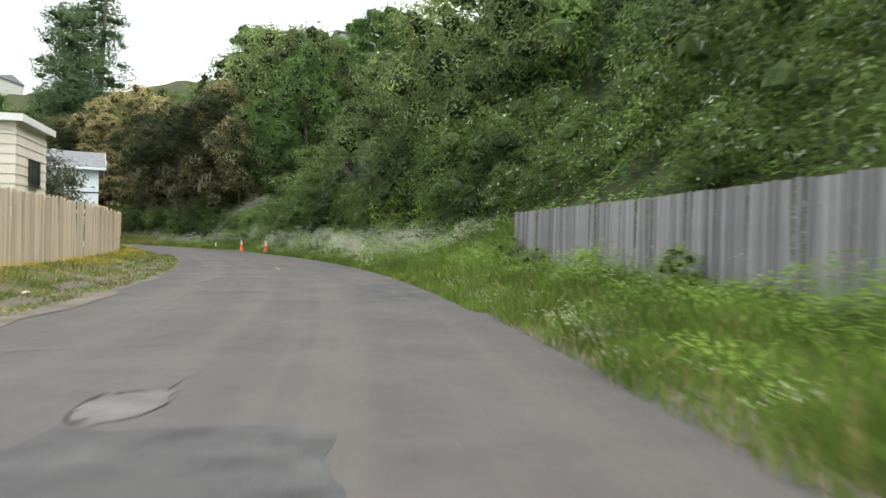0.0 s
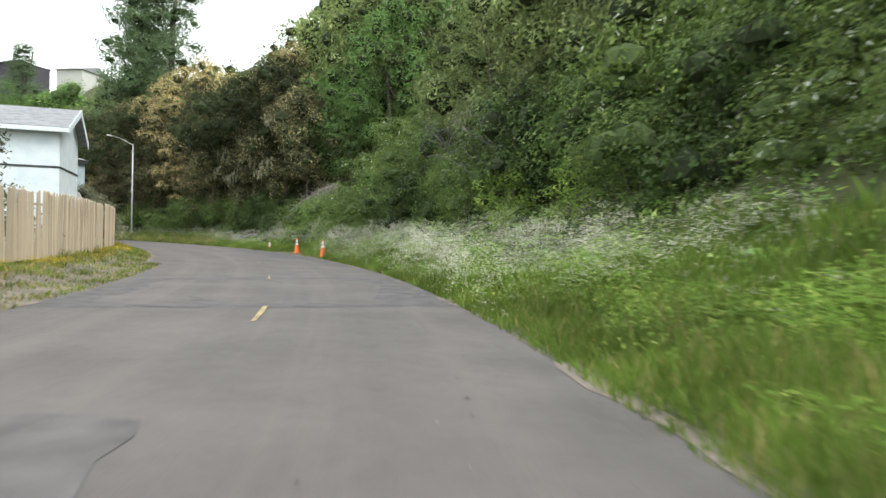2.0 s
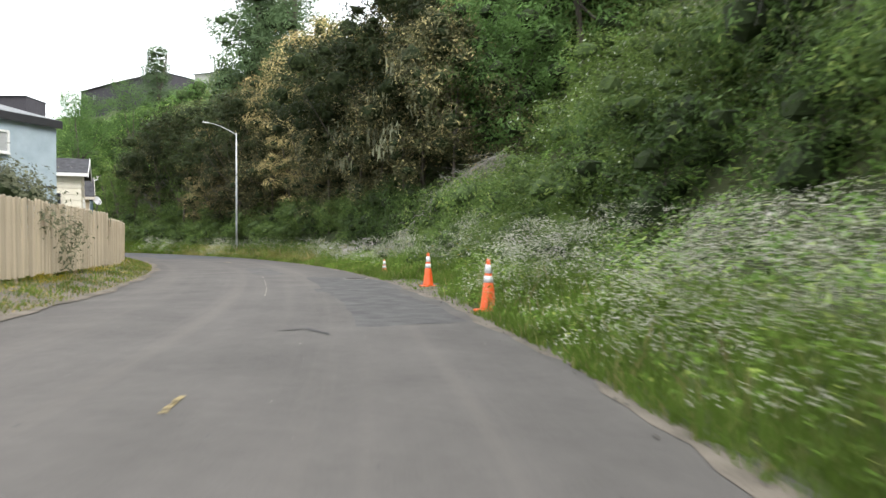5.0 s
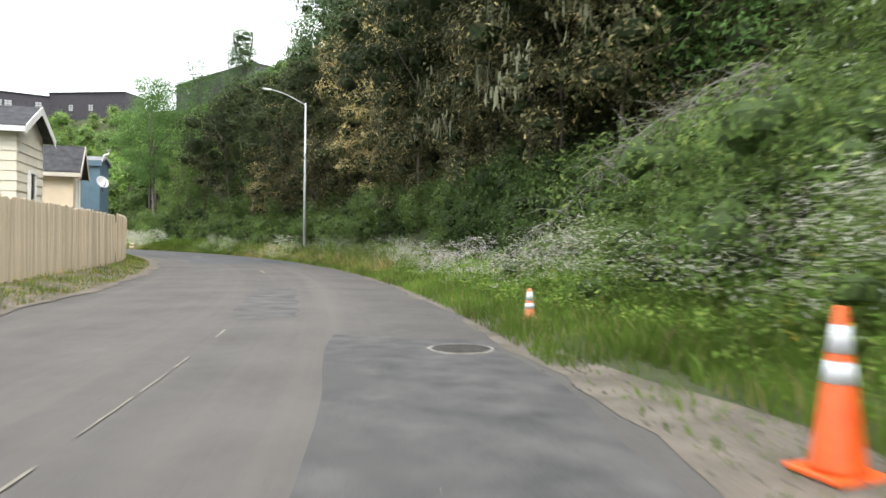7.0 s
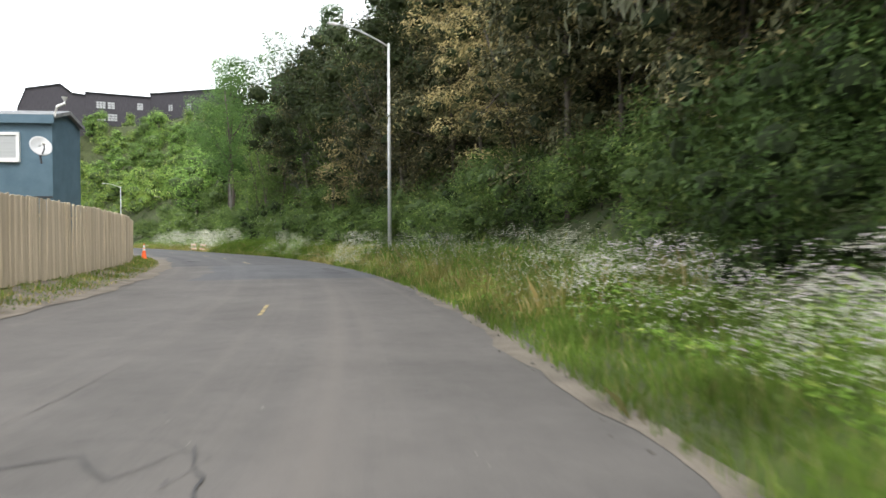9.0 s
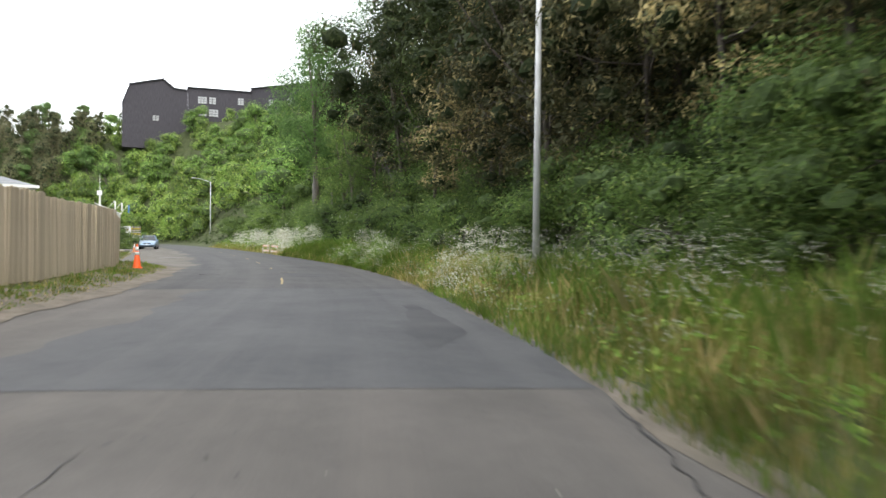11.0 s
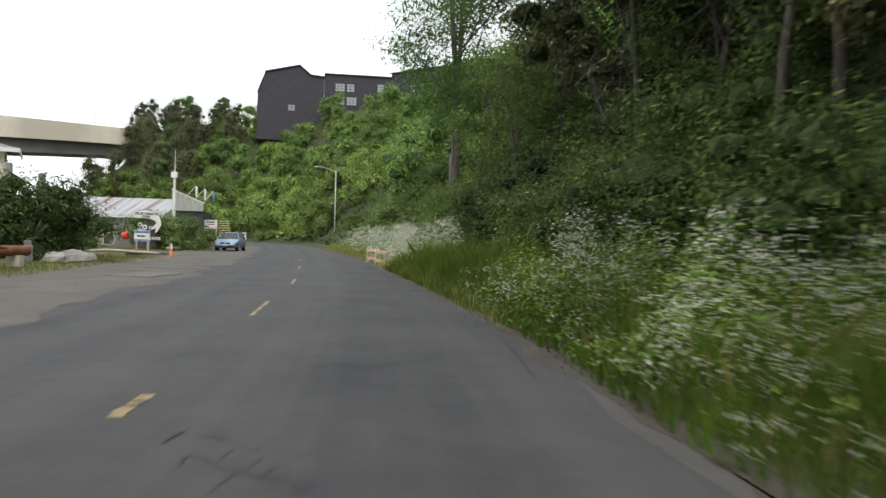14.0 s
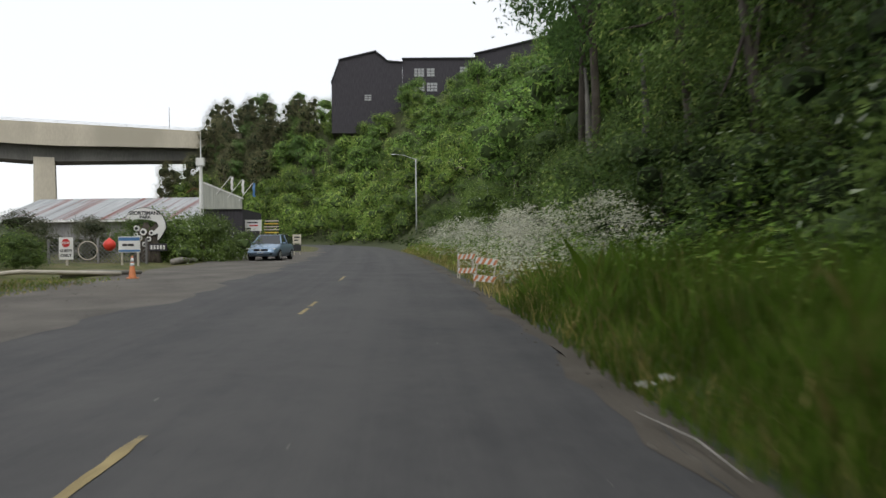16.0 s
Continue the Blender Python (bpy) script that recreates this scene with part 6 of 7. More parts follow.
for k, (pts, w) in enumerate((
        # first line: wide dark left rim painted as the pothole's inner shadow
        (((5.62, -1.75), (5.52, -2.04), (5.1, -2.07), (4.72, -2.02), (4.58, -1.8)), 0.026), (((5.5, -1.6), (5.9, -1.6), (6.5, -1.5)), 0.009), (((4.58, -1.8), (4.8, -1.56), (5.2, -1.48), (5.58, -1.55)), 0.01),
        (((7.3, -4.0), (8.0, -2.2), (8.2, -1.0)), 0.012),
        (((40.7, -0.6), (41.15, -0.5), (41.3, -0.3), (41.0, -0.08)), 0.07), (((38.1, -0.8), (38.3, -0.55), (38.2, -0.35)), 0.06), (((49.7, -1.1), (49.9, -0.75), (49.2, -0.45)), 0.08), (((51.4, -5.3), (51.7, -4.9)), 0.04),
        (((74.4, -2.0), (74.7, -1.5), (74.3, -1.2), (74.8, -0.9), (73.7, -0.65)), 0.015), (((73.0, 0.05), (73.1, 0.4), (72.8, 0.65), (73.0, 1.1)), 0.06), (((73.7, -0.65), (73.0, -0.9), (72.3, -0.8)), 0.006),
        (((74.2, -2.2), (75.0, -1.8), (75.0, -1.2), (74.6, -0.75), (74.1, -0.9)), 0.006),
        (((84.0, -1.75), (88.0, -1.65), (91.0, -1.7)), 0.006),
        (((85.5, 1.5), (86.5, 1.75), (88.2, 1.6)), 0.025), (((90.0, 1.6), (92.0, 1.8)), 0.02),
        (((104.7, -3.5), (105.0, -1.0), (105.2, 1.9)), 0.012), (((115.5, -0.9), (115.2, -0.4), (114.6, -0.2), (114.9, 0.2)), 0.02),
        (((118.0, 1.5), (120.5, 1.7), (123.0, 1.45)), 0.02), (((126.0, 1.6), (130.0, 1.5), (133.0, 1.7)), 0.02), (((118.2, -0.8), (118.6, -0.4), (118.3, 0.0), (118.8, 0.3)), 0.02),
        (((69.6, 0.55), (70.1, 0.6), (70.4, 0.55)), 0.009), (((70.5, -1.05), (72.2, -0.95)), 0.005), (((66.8, -2.9), (70.0, -2.5), (73.6, -2.3), (78.0, -2.2)), 0.005),
        (((28.0, -4.0), (28.2, -1.0), (28.6, 1.8)), 0.01))):
    crack(pts, w, k)


for k, (pts, w) in enumerate((
        (((116.3, -1.5), (116.25, -1.16)), 0.03), (((115.85, -1.2), (116.1, -1.12)), 0.05), (((115.95, -1.08), (116.0, -0.9), (115.8, -0.86)), 0.02),
        (((115.4, -0.98), (115.55, -1.0), (115.5, -0.8), (115.7, -0.76)), 0.03), (((115.75, -0.72), (115.75, -0.6)), 0.02), (((115.45, -0.75), (115.45, -0.63), (115.6, -0.6)), 0.03),
        (((115.0, -0.75), (115.3, -0.72), (115.35, -0.6)), 0.022), (((116.0, -0.76), (116.05, -0.64)), 0.02), (((115.2, -0.5), (115.5, -0.44)), 0.02), (((115.0, -0.4), (115.15, -0.25)), 0.025))):
    crack(pts, w * 0.45, 60 + k, 0.009)


def road_flecks(name, material, n, spans, size, seed, label):
    """Small pits or chips lying on the asphalt as thin uneven flakes."""
    rg = random.Random(seed)
    mb = MB()
    for s0, s1, share in spans:
        for _ in range(int(n * share)):
            s, u = rg.uniform(s0, s1), rg.choice((-4.6, -2.9, -1.0, 0.7)) + rg.gauss(0, 0.45)
            a = rg.uniform(0, 6.28)
            r = size * rg.uniform(0.4, 1.3)
            v = [tuple(W(s + r * rg.uniform(0.6, 1.5) * math.cos(a + k * 1.257), u + r * rg.uniform(0.3, 0.9) * math.sin(a + k * 1.257), road_z(u) + 0.0055)) for k in range(5)]
            mb.add(v, [(0, 1, 2, 3, 4)])
    return tagged(new(name, mb.mesh(name, material)), label, "road wear", kind="stuff")


SPANS = ((-6, 45, 0.35), (45, 92, 0.35), (106, 150, 0.3))
road_flecks("asphalt_pits", ASPHALT_TAR, 700, SPANS, 0.024, 71, "small dark pits worn into the asphalt")
road_flecks("asphalt_chips", COLLAR, 260, SPANS, 0.016, 72, "small pale stone chips showing in the asphalt")


def dash(s0, s1, u, w, k):
    rg = random.Random(k)
    v, f = [], []
    n = 14
    for i in range(n + 1):
        s = s0 + (s1 - s0) * i / n
        a, b = w / 2 * rg.uniform(0.55, 1.1), w / 2 * rg.uniform(0.55, 1.1)
        v += [tuple(W(s, u - a, road_z(u) + 0.0075)), tuple(W(s, u + b, road_z(u) + 0.0075))]
    f = [(2 * i, 2 * i + 1, 2 * i + 3, 2 * i + 2) for i in range(n) if rg.random() < 0.93]
    return tagged(new("lane_dash", MB().add(v, f).mesh("lane_dash", LINE_FADED if w < 0.05 else LINE)), "worn centre line dash on the asphalt", "road marking", "centre line dashes", "structure")


for k, (s0, s1, u, w) in enumerate(((26.2, 28.2, -1.36, 0.09), (35.1, 36.6, -1.55, 0.06), (56.0, 59.2, -1.7, 0.03), (59.6, 62.6, -1.72, 0.025), (64.1, 64.9, -1.7, 0.04), (45.0, 45.6, -1.5, 0.07), (82.1, 84.0, -1.38, 0.08), (106.2, 109.3, -1.57, 0.08), (116.4, 117.1, -1.68, 0.13),
                                    (122.6, 125.1, -1.78, 0.09), (130.0, 132.3, -1.6, 0.09), (139.2, 141.4, -1.65, 0.09), (148, 150, -1.7, 0.09))):
    dash(s0, s1, u, w, k)


def manhole(s, u, turn, r, paved):
    z = road_z(u)
    root = thing("manhole_cover", M(s, u, z, turn), "dark iron manhole cover in a pale concrete collar" if not paved else "manhole cover half paved over with a pale ring", "manhole cover", "manhole covers")
    n = 40
    v, f = [], []
    for k in range(n):
        a = 2 * math.pi * k / n
        ro = r * 1.13 * (1 + 0.03 * math.sin(5 * a) + 0.02 * math.sin(11 * a))
        v += [(r * math.cos(a), r * math.sin(a), 0.012), (ro * math.cos(a), ro * math.sin(a), 0.009), (ro * 1.01 * math.cos(a), ro * 1.01 * math.sin(a), -0.01)]
    for k in range(n):
        a, b = 3 * k, 3 * ((k + 1) % n)
        f += [(a, a + 1, b + 1, b), (a + 1, a + 2, b + 2, b + 1)]
    part("collar", MB().add(v, f), ASPHALT_PALE if paved else COLLAR, root)
    lid = part("lid", MB().lathe([(r * 0.98, -0.01), (r * 0.98, 0.008), (r * 0.93, 0.012)], 36), ASPHALT_DARK if paved else CAST_IRON, root)
    if not paved:
        for k in range(-8, 9):
            x = k * r / 9.2
            h = math.sqrt(max(0, (r * 0.88) ** 2 - x * x))
            part("rib", MB().box(x - 0.011, -h, 0.012, x + 0.011, h, 0.018), CAST_IRON, lid)


manhole(63.1, 1.2, 0, 0.345, False)
manhole(113.35, -1.22, 0, 0.29, True)
pl = thing("steel_plate", M(133.4, -5.9, 0.012, -14), "flat grey utility plate set in the gravel", "plate")
part("plate", MB().box(-0.65, -1.1, -0.02, 0.65, 1.1, 0.02), ASPHALT_PALE, pl, bevel=0.01)
vc = thing("valve_cover", M(111.9, -3.85, road_z(-3.85), 20), "sunken dark valve cover in the road", "valve cover")
part("lid", MB().lathe([(0.36, -0.01), (0.36, 0.01), (0.31, 0.014)], 20), ASPHALT_TAR, vc)
for s, u, z in ((14.0, -5.95, 0.05), (133.5, 1.95, 0.03), (133.7, 2.2, 0.06)):
    ob = thing("litter", M(s, u, float(ZT(s, u)) + 0.03, 30 * s), "crumpled scrap of white paper on the verge", "litter", "litter")
    part("paper", MB().add([(-0.08, -0.04, 0), (0.06, -0.06, 0.02), (0.09, 0.04, 0), (0.01, 0.06, 0.03), (-0.08, 0.05, 0.01), (0.0, 0.0, 0.045)],
                           [(0, 1, 5), (1, 2, 5), (2, 3, 5), (3, 4, 5), (4, 0, 5)]), WHITE_PAINT, ob)
ob = thing("stick", M(131.9, 1.7, 0.03, 8), "thin pale broken stick lying at the road edge", "stick")
part("stem", MB().tube([(-0.08, -0.6, 0.01), (0.0, 0.0, 0.03), (-0.03, 0.7, 0.02)], [0.006, 0.008, 0.004], 5), DEADWOOD, ob)

# dirt along the edges
strip("dirt_shoulder_right", DIRT, -40, 100, 0.5, np.array([-0.12, 0.0, 0.1, 0.2]), lambda s, u: np.where(u < right_edge(s) + 0.05, road_z(u), np.maximum(ZT(s, np.maximum(u, 2.12)) - 0.016, road_z(u))), 0.005, "pale dirt along the road edge", "shoulder",
      lambda s, u: right_edge(s) + np.where(u > 0.05, 0.3 * edge_wave(s, 7.0) + 0.85 * np.exp(-((s - 58.5) / 3.4) ** 2) * u / 0.2 + 0.25 * np.clip((14 - s) / 8, 0, 1) - 0.22 * np.exp(-((s - 34) / 14) ** 2) * u / 0.2, 0) + np.where(u < -0.1, 0.5 * edge_wave(s * 1.3, 3.0), 0))
DIRT_DARK = surface("damp_dirt", (0.06, 0.053, 0.043), (0.125, 0.11, 0.09), 1.2, 45, 0.95, 0, 0.7, c=(0.085, 0.075, 0.06), depth=0.02)
strip("dirt_shoulder_far", DIRT_DARK, 99.5, 200, 0.5, np.array([-0.1, 0.0, 0.1, 0.2]), lambda s, u: np.where(u < right_edge(s) + 0.05, road_z(u), np.maximum(ZT(s, np.maximum(u, 2.12)) - 0.016, road_z(u))), 0.006, "dark dirt along the road edge", "shoulder",
      lambda s, u: right_edge(s) + np.where(u > 0.05, 0.3 * edge_wave(s, 7.0), 0) + np.where(u < -0.05, 0.6 * edge_wave(s * 1.3, 3.0), 0))
strip("dirt_shoulder_left", DIRT, -40, 118, 0.5, np.array([-1.0, -0.5, 0.0, 0.3]), lambda s, u: np.maximum(ZT(s, u), road_z(u)), 0.008, "pale dirt along the road edge", "shoulder",
      lambda s, u: left_edge(s) + np.where(u > 0.2, 0.6 * edge_wave(s * 1.2, 9.0), 0) + np.where(u < -0.9, 1.3 * edge_wave(s * 1.4, 6.0), 0))
strip("gravel_pullout", GRAVEL, 118.6, 192, 0.5, np.array([-9.6, -8.5, -7.5, -6.5, -5.6, -4.9]), lambda s, u: np.maximum(ZT(s, u), road_z(u)), 0.005, "packed grey-brown gravel pullout beside the road", "pullout",
      lambda s, u: np.where(u > -5.2, 1.6 * edge_wave(s * 0.8, 9.0) + 0.2 * np.clip((s - 125) / 10, 0, 1), 0) + np.where(u < -7, (np.clip((122 - s) / 10, 0, 1)) * (-5.9 - u) * 0.8 + 1.0 * edge_wave(s, 1.0), 0))


def stones(name, n, place, size, material, label, seed):
    """Loose small stones: place(rng, n) gives s and u."""
    rg = np.random.RandomState(seed)
    s, u = place(rg, n)
    c = W(s, u, np.maximum(ZT(s, np.where(u > 0, np.maximum(u, 2.12), u)), road_z(u)) + 0.006)
    r = size * rg.uniform(0.35, 1.0, n) ** 2
    base = np.array([(1, 0, 0), (0, 1, 0), (-1, 0, 0), (0, -1, 0), (0, 0, 0.7), (0, 0, -0.5)])
    v = c[:, None, :] + base[None] * (r[:, None, None] * rg.uniform(0.6, 1.3, (n, 6, 3)))
    tri = np.array([(0, 1, 4), (1, 2, 4), (2, 3, 4), (3, 0, 4), (1, 0, 5), (2, 1, 5), (3, 2, 5), (0, 3, 5)])
    f = (np.arange(n)[:, None, None] * 6 + tri[None]).reshape(-1, 3)
    return tagged(new(name, raw_mesh(name, v, f, material)), label, "stones", kind="stuff")


def along_right(rg, n):
    s = rg.uniform(0, 140, n)
    return s, right_edge(s) + rg.normal(0.08, 0.16, n)


def along_left(rg, n):
    s = rg.uniform(0, 118, n)
    return s, left_edge(s) + rg.normal(-0.1, 0.18, n)


def by_cone(rg, n):
    return rg.normal(58.5, 3.4, n), rg.uniform(1.95, 3.0, n)


def on_pullout(rg, n):
    return rg.uniform(119, 175, n), rg.uniform(-9.2, -5.0, n)


stones("roadside_stones", 1500, along_right, 0.026, GRAVEL, "small loose stones along the road edge", 31)
stones("verge_stones", 900, along_left, 0.024, GRAVEL, "small loose stones along the road edge", 32)
stones("shoulder_stones", 420, by_cone, 0.022, GRAVEL, "small loose stones on the dirt shoulder", 33)
stones("pullout_gravel", 1200, on_pullout, 0.028, GRAVEL, "loose gravel on the pullout", 34)

# ---------------------------------------------------------------- grass and wild flowers
def blades(n, s0, s1, u0, u1, h0, h1, w, rng_, profile=None):
    s, u = rng_.uniform(s0, s1, n), rng_.uniform(u0, u1, n)
    clump = 0.5 + 0.5 * np.sin(s * 2.1 + 3 * np.sin(u * 1.7)) * np.sin(u * 2.9 + s * 0.7)
    keep = rng_.uniform(0, 1, n) < 0.35 + 0.65 * clump
    s, u, clump = s[keep], u[keep], clump[keep]
    n = len(s)
    h = rng_.uniform(h0, h1, n) * (0.6 + 0.5 * clump)
    if profile is not None:
        h = h * profile(s, u)
    p = W(s, u, ZT(s, u) - 0.02)
    a = rng_.uniform(0, 2 * math.pi, n)
    side = np.stack([np.cos(a), np.sin(a), np.zeros(n)], -1) * (w * rng_.uniform(0.6, 1.4, n))[:, None]
    lean = np.stack([rng_.normal(0, 0.28, n), rng_.normal(0, 0.28, n), np.ones(n)], -1) * h[:, None]
    mid = p + lean * np.array((0.35, 0.35, 0.6))
    v = np.stack([p - side, p + side, mid + side * 0.75, p + lean, mid - side * 0.75], 1).reshape(-1, 3)
    return v, n


def grass(name, material, specs, seed, label):
    rg = np.random.RandomState(seed)
    vs, k = [], 0
    for sp in specs:
        v, n = blades(*sp[:8], rg, sp[8] if len(sp) > 8 else None)
        vs.append(v)
        k += n
    f = np.arange(k)[:, None] * 5 + np.array([0, 1, 2, 3, 4])
    return tagged(new(name, raw_mesh(name, np.concatenate(vs), f, material)), label, "grass", kind="stuff")


def low_edge(s, u):
    return np.clip(0.3 + (u - 1.95) * 0.7, 0.3, 1)


def low_edge_wide(s, u):
    return np.clip(0.16 + (u - 2.1) * 0.5, 0.16, 1)


def steep_edge(s, u):
    return np.clip(0.3 + (u - 1.85) * 0.85, 0.3, 1)


grass("grass_verge", GRASS_FRESH, [
    (34000, 0, 30, 2.15, 5.6, 0.3, 0.62, 0.008, low_edge), (6000, 0, 30, 2.55, 3.3, 0.08, 0.26, 0.009), (9000, 28, 50, 2.0, 2.7, 0.1, 0.35, 0.007), (9000, 12, 52, 1.98, 2.45, 0.06, 0.22, 0.01), (4000, 14, 30, 2.3, 2.9, 0.1, 0.3, 0.01), (1500, 50, 65, 2.0, 2.95, 0.04, 0.13, 0.01), (14000, 30, 56, 2.2, 4.5, 0.35, 0.8, 0.008, low_edge), (12000, 52, 65, 2.85, 5.2, 0.15, 0.5, 0.012), (9000, 63, 80, 2.4, 5.0, 0.2, 0.5, 0.012, low_edge_wide),
    (16000, 62, 104, 1.9, 2.9, 0.12, 0.32, 0.007), (9000, 20, 30, 5.0, 7.5, 0.4, 0.9, 0.014), (6000, 80, 104, 3.0, 6.0, 0.5, 1.0, 0.013), (5000, 104, 114, 2.1, 5.5, 0.3, 0.8, 0.006, low_edge)],
      3, "fresh green grass growing thick along the road")
grass("grass_deep", GRASS_DEEP, [(14000, 124, 133, 1.8, 5.4, 0.6, 1.15, 0.007, low_edge), (14000, 131, 141.5, 1.75, 5.4, 0.6, 1.2, 0.007, low_edge), (14000, 110, 124, 2.0, 6.0, 0.4, 0.95, 0.011, low_edge)], 7, "tall deep green grass along the road")
grass("grass_ripe", GRASS_DRY, [
    (3000, 0, 30, 2.1, 4.0, 0.25, 0.55, 0.005, low_edge), (17000, 80, 106, 2.0, 5.2, 0.35, 0.8, 0.006, low_edge), (9000, 104, 113, 2.0, 5.0, 0.4, 0.9, 0.006, low_edge), (1200, 113, 122, 2.3, 5.0, 0.4, 0.9, 0.005, low_edge), (3500, 0, 30, 2.4, 3.2, 0.06, 0.2, 0.008),
    (500, 122, 140, 1.95, 4.4, 0.6, 1.0, 0.004, low_edge), (1400, 122, 147, 1.75, 2.4, 0.2, 0.5, 0.005), (7000, 140, 190, 2.0, 4.0, 0.3, 0.8, 0.01, low_edge)],
      4, "ripe tan and yellow-green grass along the road")
grass("grass_left", GRASS_FRESH, [(8000, 0, 44, -6.3, -5.05, 0.04, 0.15, 0.011), (10000, 44, 118, -6.6, -5.7, 0.04, 0.15, 0.011), (11000, 0, 118, -8.1, -5.95, 0.06, 0.2, 0.012), (6000, 40, 118, -8.6, -7.4, 0.12, 0.4, 0.011), (5000, 116, 150, -11, -8.6, 0.06, 0.18, 0.011)], 5, "short green grass at the foot of the fence")
grass("grass_left_dry", GRASS_DRY, [(7000, 0, 44, -6.2, -5.0, 0.04, 0.12, 0.01), (8000, 44, 118, -6.5, -5.65, 0.04, 0.12, 0.01), (11000, 0, 118, -8.0, -5.7, 0.05, 0.16, 0.009), (5000, 116, 150, -11, -8.4, 0.05, 0.14, 0.01)], 6, "dry short grass at the foot of the fence")


def leafy(name, material, specs, seed, label):
    """Leaves filling the room under the flowers: (n, s0, s1, u0, u1, top, size, profile)."""
    rg = np.random.RandomState(seed)
    ps, ns, sz = [], [], []
    for n, s0, s1, u0, u1, top, size, prof in specs:
        s, u = rg.uniform(s0, s1, n), rg.uniform(u0, u1, n)
        clump = 0.55 + 0.45 * np.sin(s * 1.3 + 2 * np.sin(u * 1.1)) * np.sin(u * 1.9 + s * 0.5)
        h = top * clump * (prof(s, u) if prof is not None else 1) * rg.uniform(0.05, 1, n) ** 0.7
        ps.append(W(s, u, ZT(s, u) + h))
        ns.append(np.tile(np.array((-0.3, -0.3, 1.0)), (n, 1)))
        sz.append(np.full(n, size))
    v, f = leaf_quads(np.concatenate(ps), np.concatenate(ns), np.concatenate(sz), rg, 0.5)
    return tagged(new(name, raw_mesh(name, v, f, material)), label, "plants", kind="stuff")


L_WILD = foliage("wild_plant_leaves", (0.07, 0.13, 0.018), (0.165, 0.275, 0.042), (0.27, 0.34, 0.075), 0.15)
leafy("wild_greens", L_WILD, [
    (15000, 3, 24, 3.9, 5.3, 1.05, 0.04, None), (7000, 2, 26, 2.6, 4.4, 0.5, 0.036, low_edge), (9000, 22, 34, 3.0, 7.2, 0.9, 0.042, low_edge), (24000, 27, 56, 2.1, 7.2, 1.2, 0.034, steep_edge), (14000, 54, 72, 3.1, 6.4, 1.0, 0.042, low_edge_wide), (9000, 66, 82, 2.9, 5.0, 0.8, 0.04, low_edge_wide),
    (13000, 80, 108, 2.2, 5.8, 0.85, 0.042, steep_edge), (8000, 106, 126, 2.5, 5.6, 0.8, 0.05, low_edge), (12000, 142, 186, 2.2, 6.5, 1.4, 0.07, steep_edge), (11000, 117, 127, 2.0, 5.6, 1.5, 0.045, steep_edge), (4000, 133, 147, 3.2, 6.0, 1.7, 0.06, None)], 8, "leafy green wild plants beside the road")
leafy("bank_cover", L_MID, [(16000, -10, 60, 5.5, 12, 0.7, 0.12, None), (7000, 56, 78, 5.5, 12, 0.7, 0.12, None), (12000, 126, 200, 4.8, 12, 0.8, 0.13, None), ],
      9, "ivy and low leaves covering the bank")
# last two entries: dark leaf colour stands for shade between the crowns
leafy("bank_ivy", L_IVY, [(9000, 76, 128, 5.3, 12, 0.7, 0.1, None), (14000, -10, 120, 6, 16, 0.7, 0.13, None), (10000, 118, 200, 5, 16, 0.8, 0.14, None), (20000, -20, 200, 11, 32, 0.8, 0.22, None), (14000, 195, 322, 4, 34, 0.8, 0.28, None)], 10, "dark ivy on the bank, with shade-dark cover between the crowns")


def umbels(name, material, specs, seed, label):
    """Flower heads of small petals: (plants, s0, s1, u0, u1, low, high, petals, spread, petal, profile)."""
    rg = np.random.RandomState(seed)
    ps, sz = [], []
    for n, s0, s1, u0, u1, h0, h1, pet, spread, size, prof in specs:
        s, u = rg.uniform(s0, s1, n), rg.uniform(u0, u1, n)
        clump = np.sin(s * 1.1 + 2.2 * np.sin(u * 0.9 + s * 0.21)) * np.sin(u * 1.6 + s * 0.43)
        keep = rg.uniform(0, 1, n) < 0.14 + 0.95 * np.maximum(clump, 0) ** 0.7
        s, u, cl = s[keep], u[keep], clump[keep]
        n = len(s)
        pet, spread, size = int(pet * 1.9), spread * 1.35, size * 0.7
        h = rg.uniform(h0, h1, n) * (0.8 + 0.25 * cl) * (prof(s, u) if prof is not None else 1)
        c = W(s, u, ZT(s, u) + h)
        d = rg.normal(0, 1, (n, pet, 3)) * np.array((spread, spread, spread * 0.45))
        ps.append((c[:, None, :] + d).reshape(-1, 3))
        sz.append(np.full(n * pet, size))
    p = np.concatenate(ps)
    v, f = leaf_quads(p, np.tile(np.array((0.0, -0.35, 1.0)), (len(p), 1)), np.concatenate(sz), rg, 0.8)
    return tagged(new(name, raw_mesh(name, v, f, material)), label, "flowers", kind="stuff")


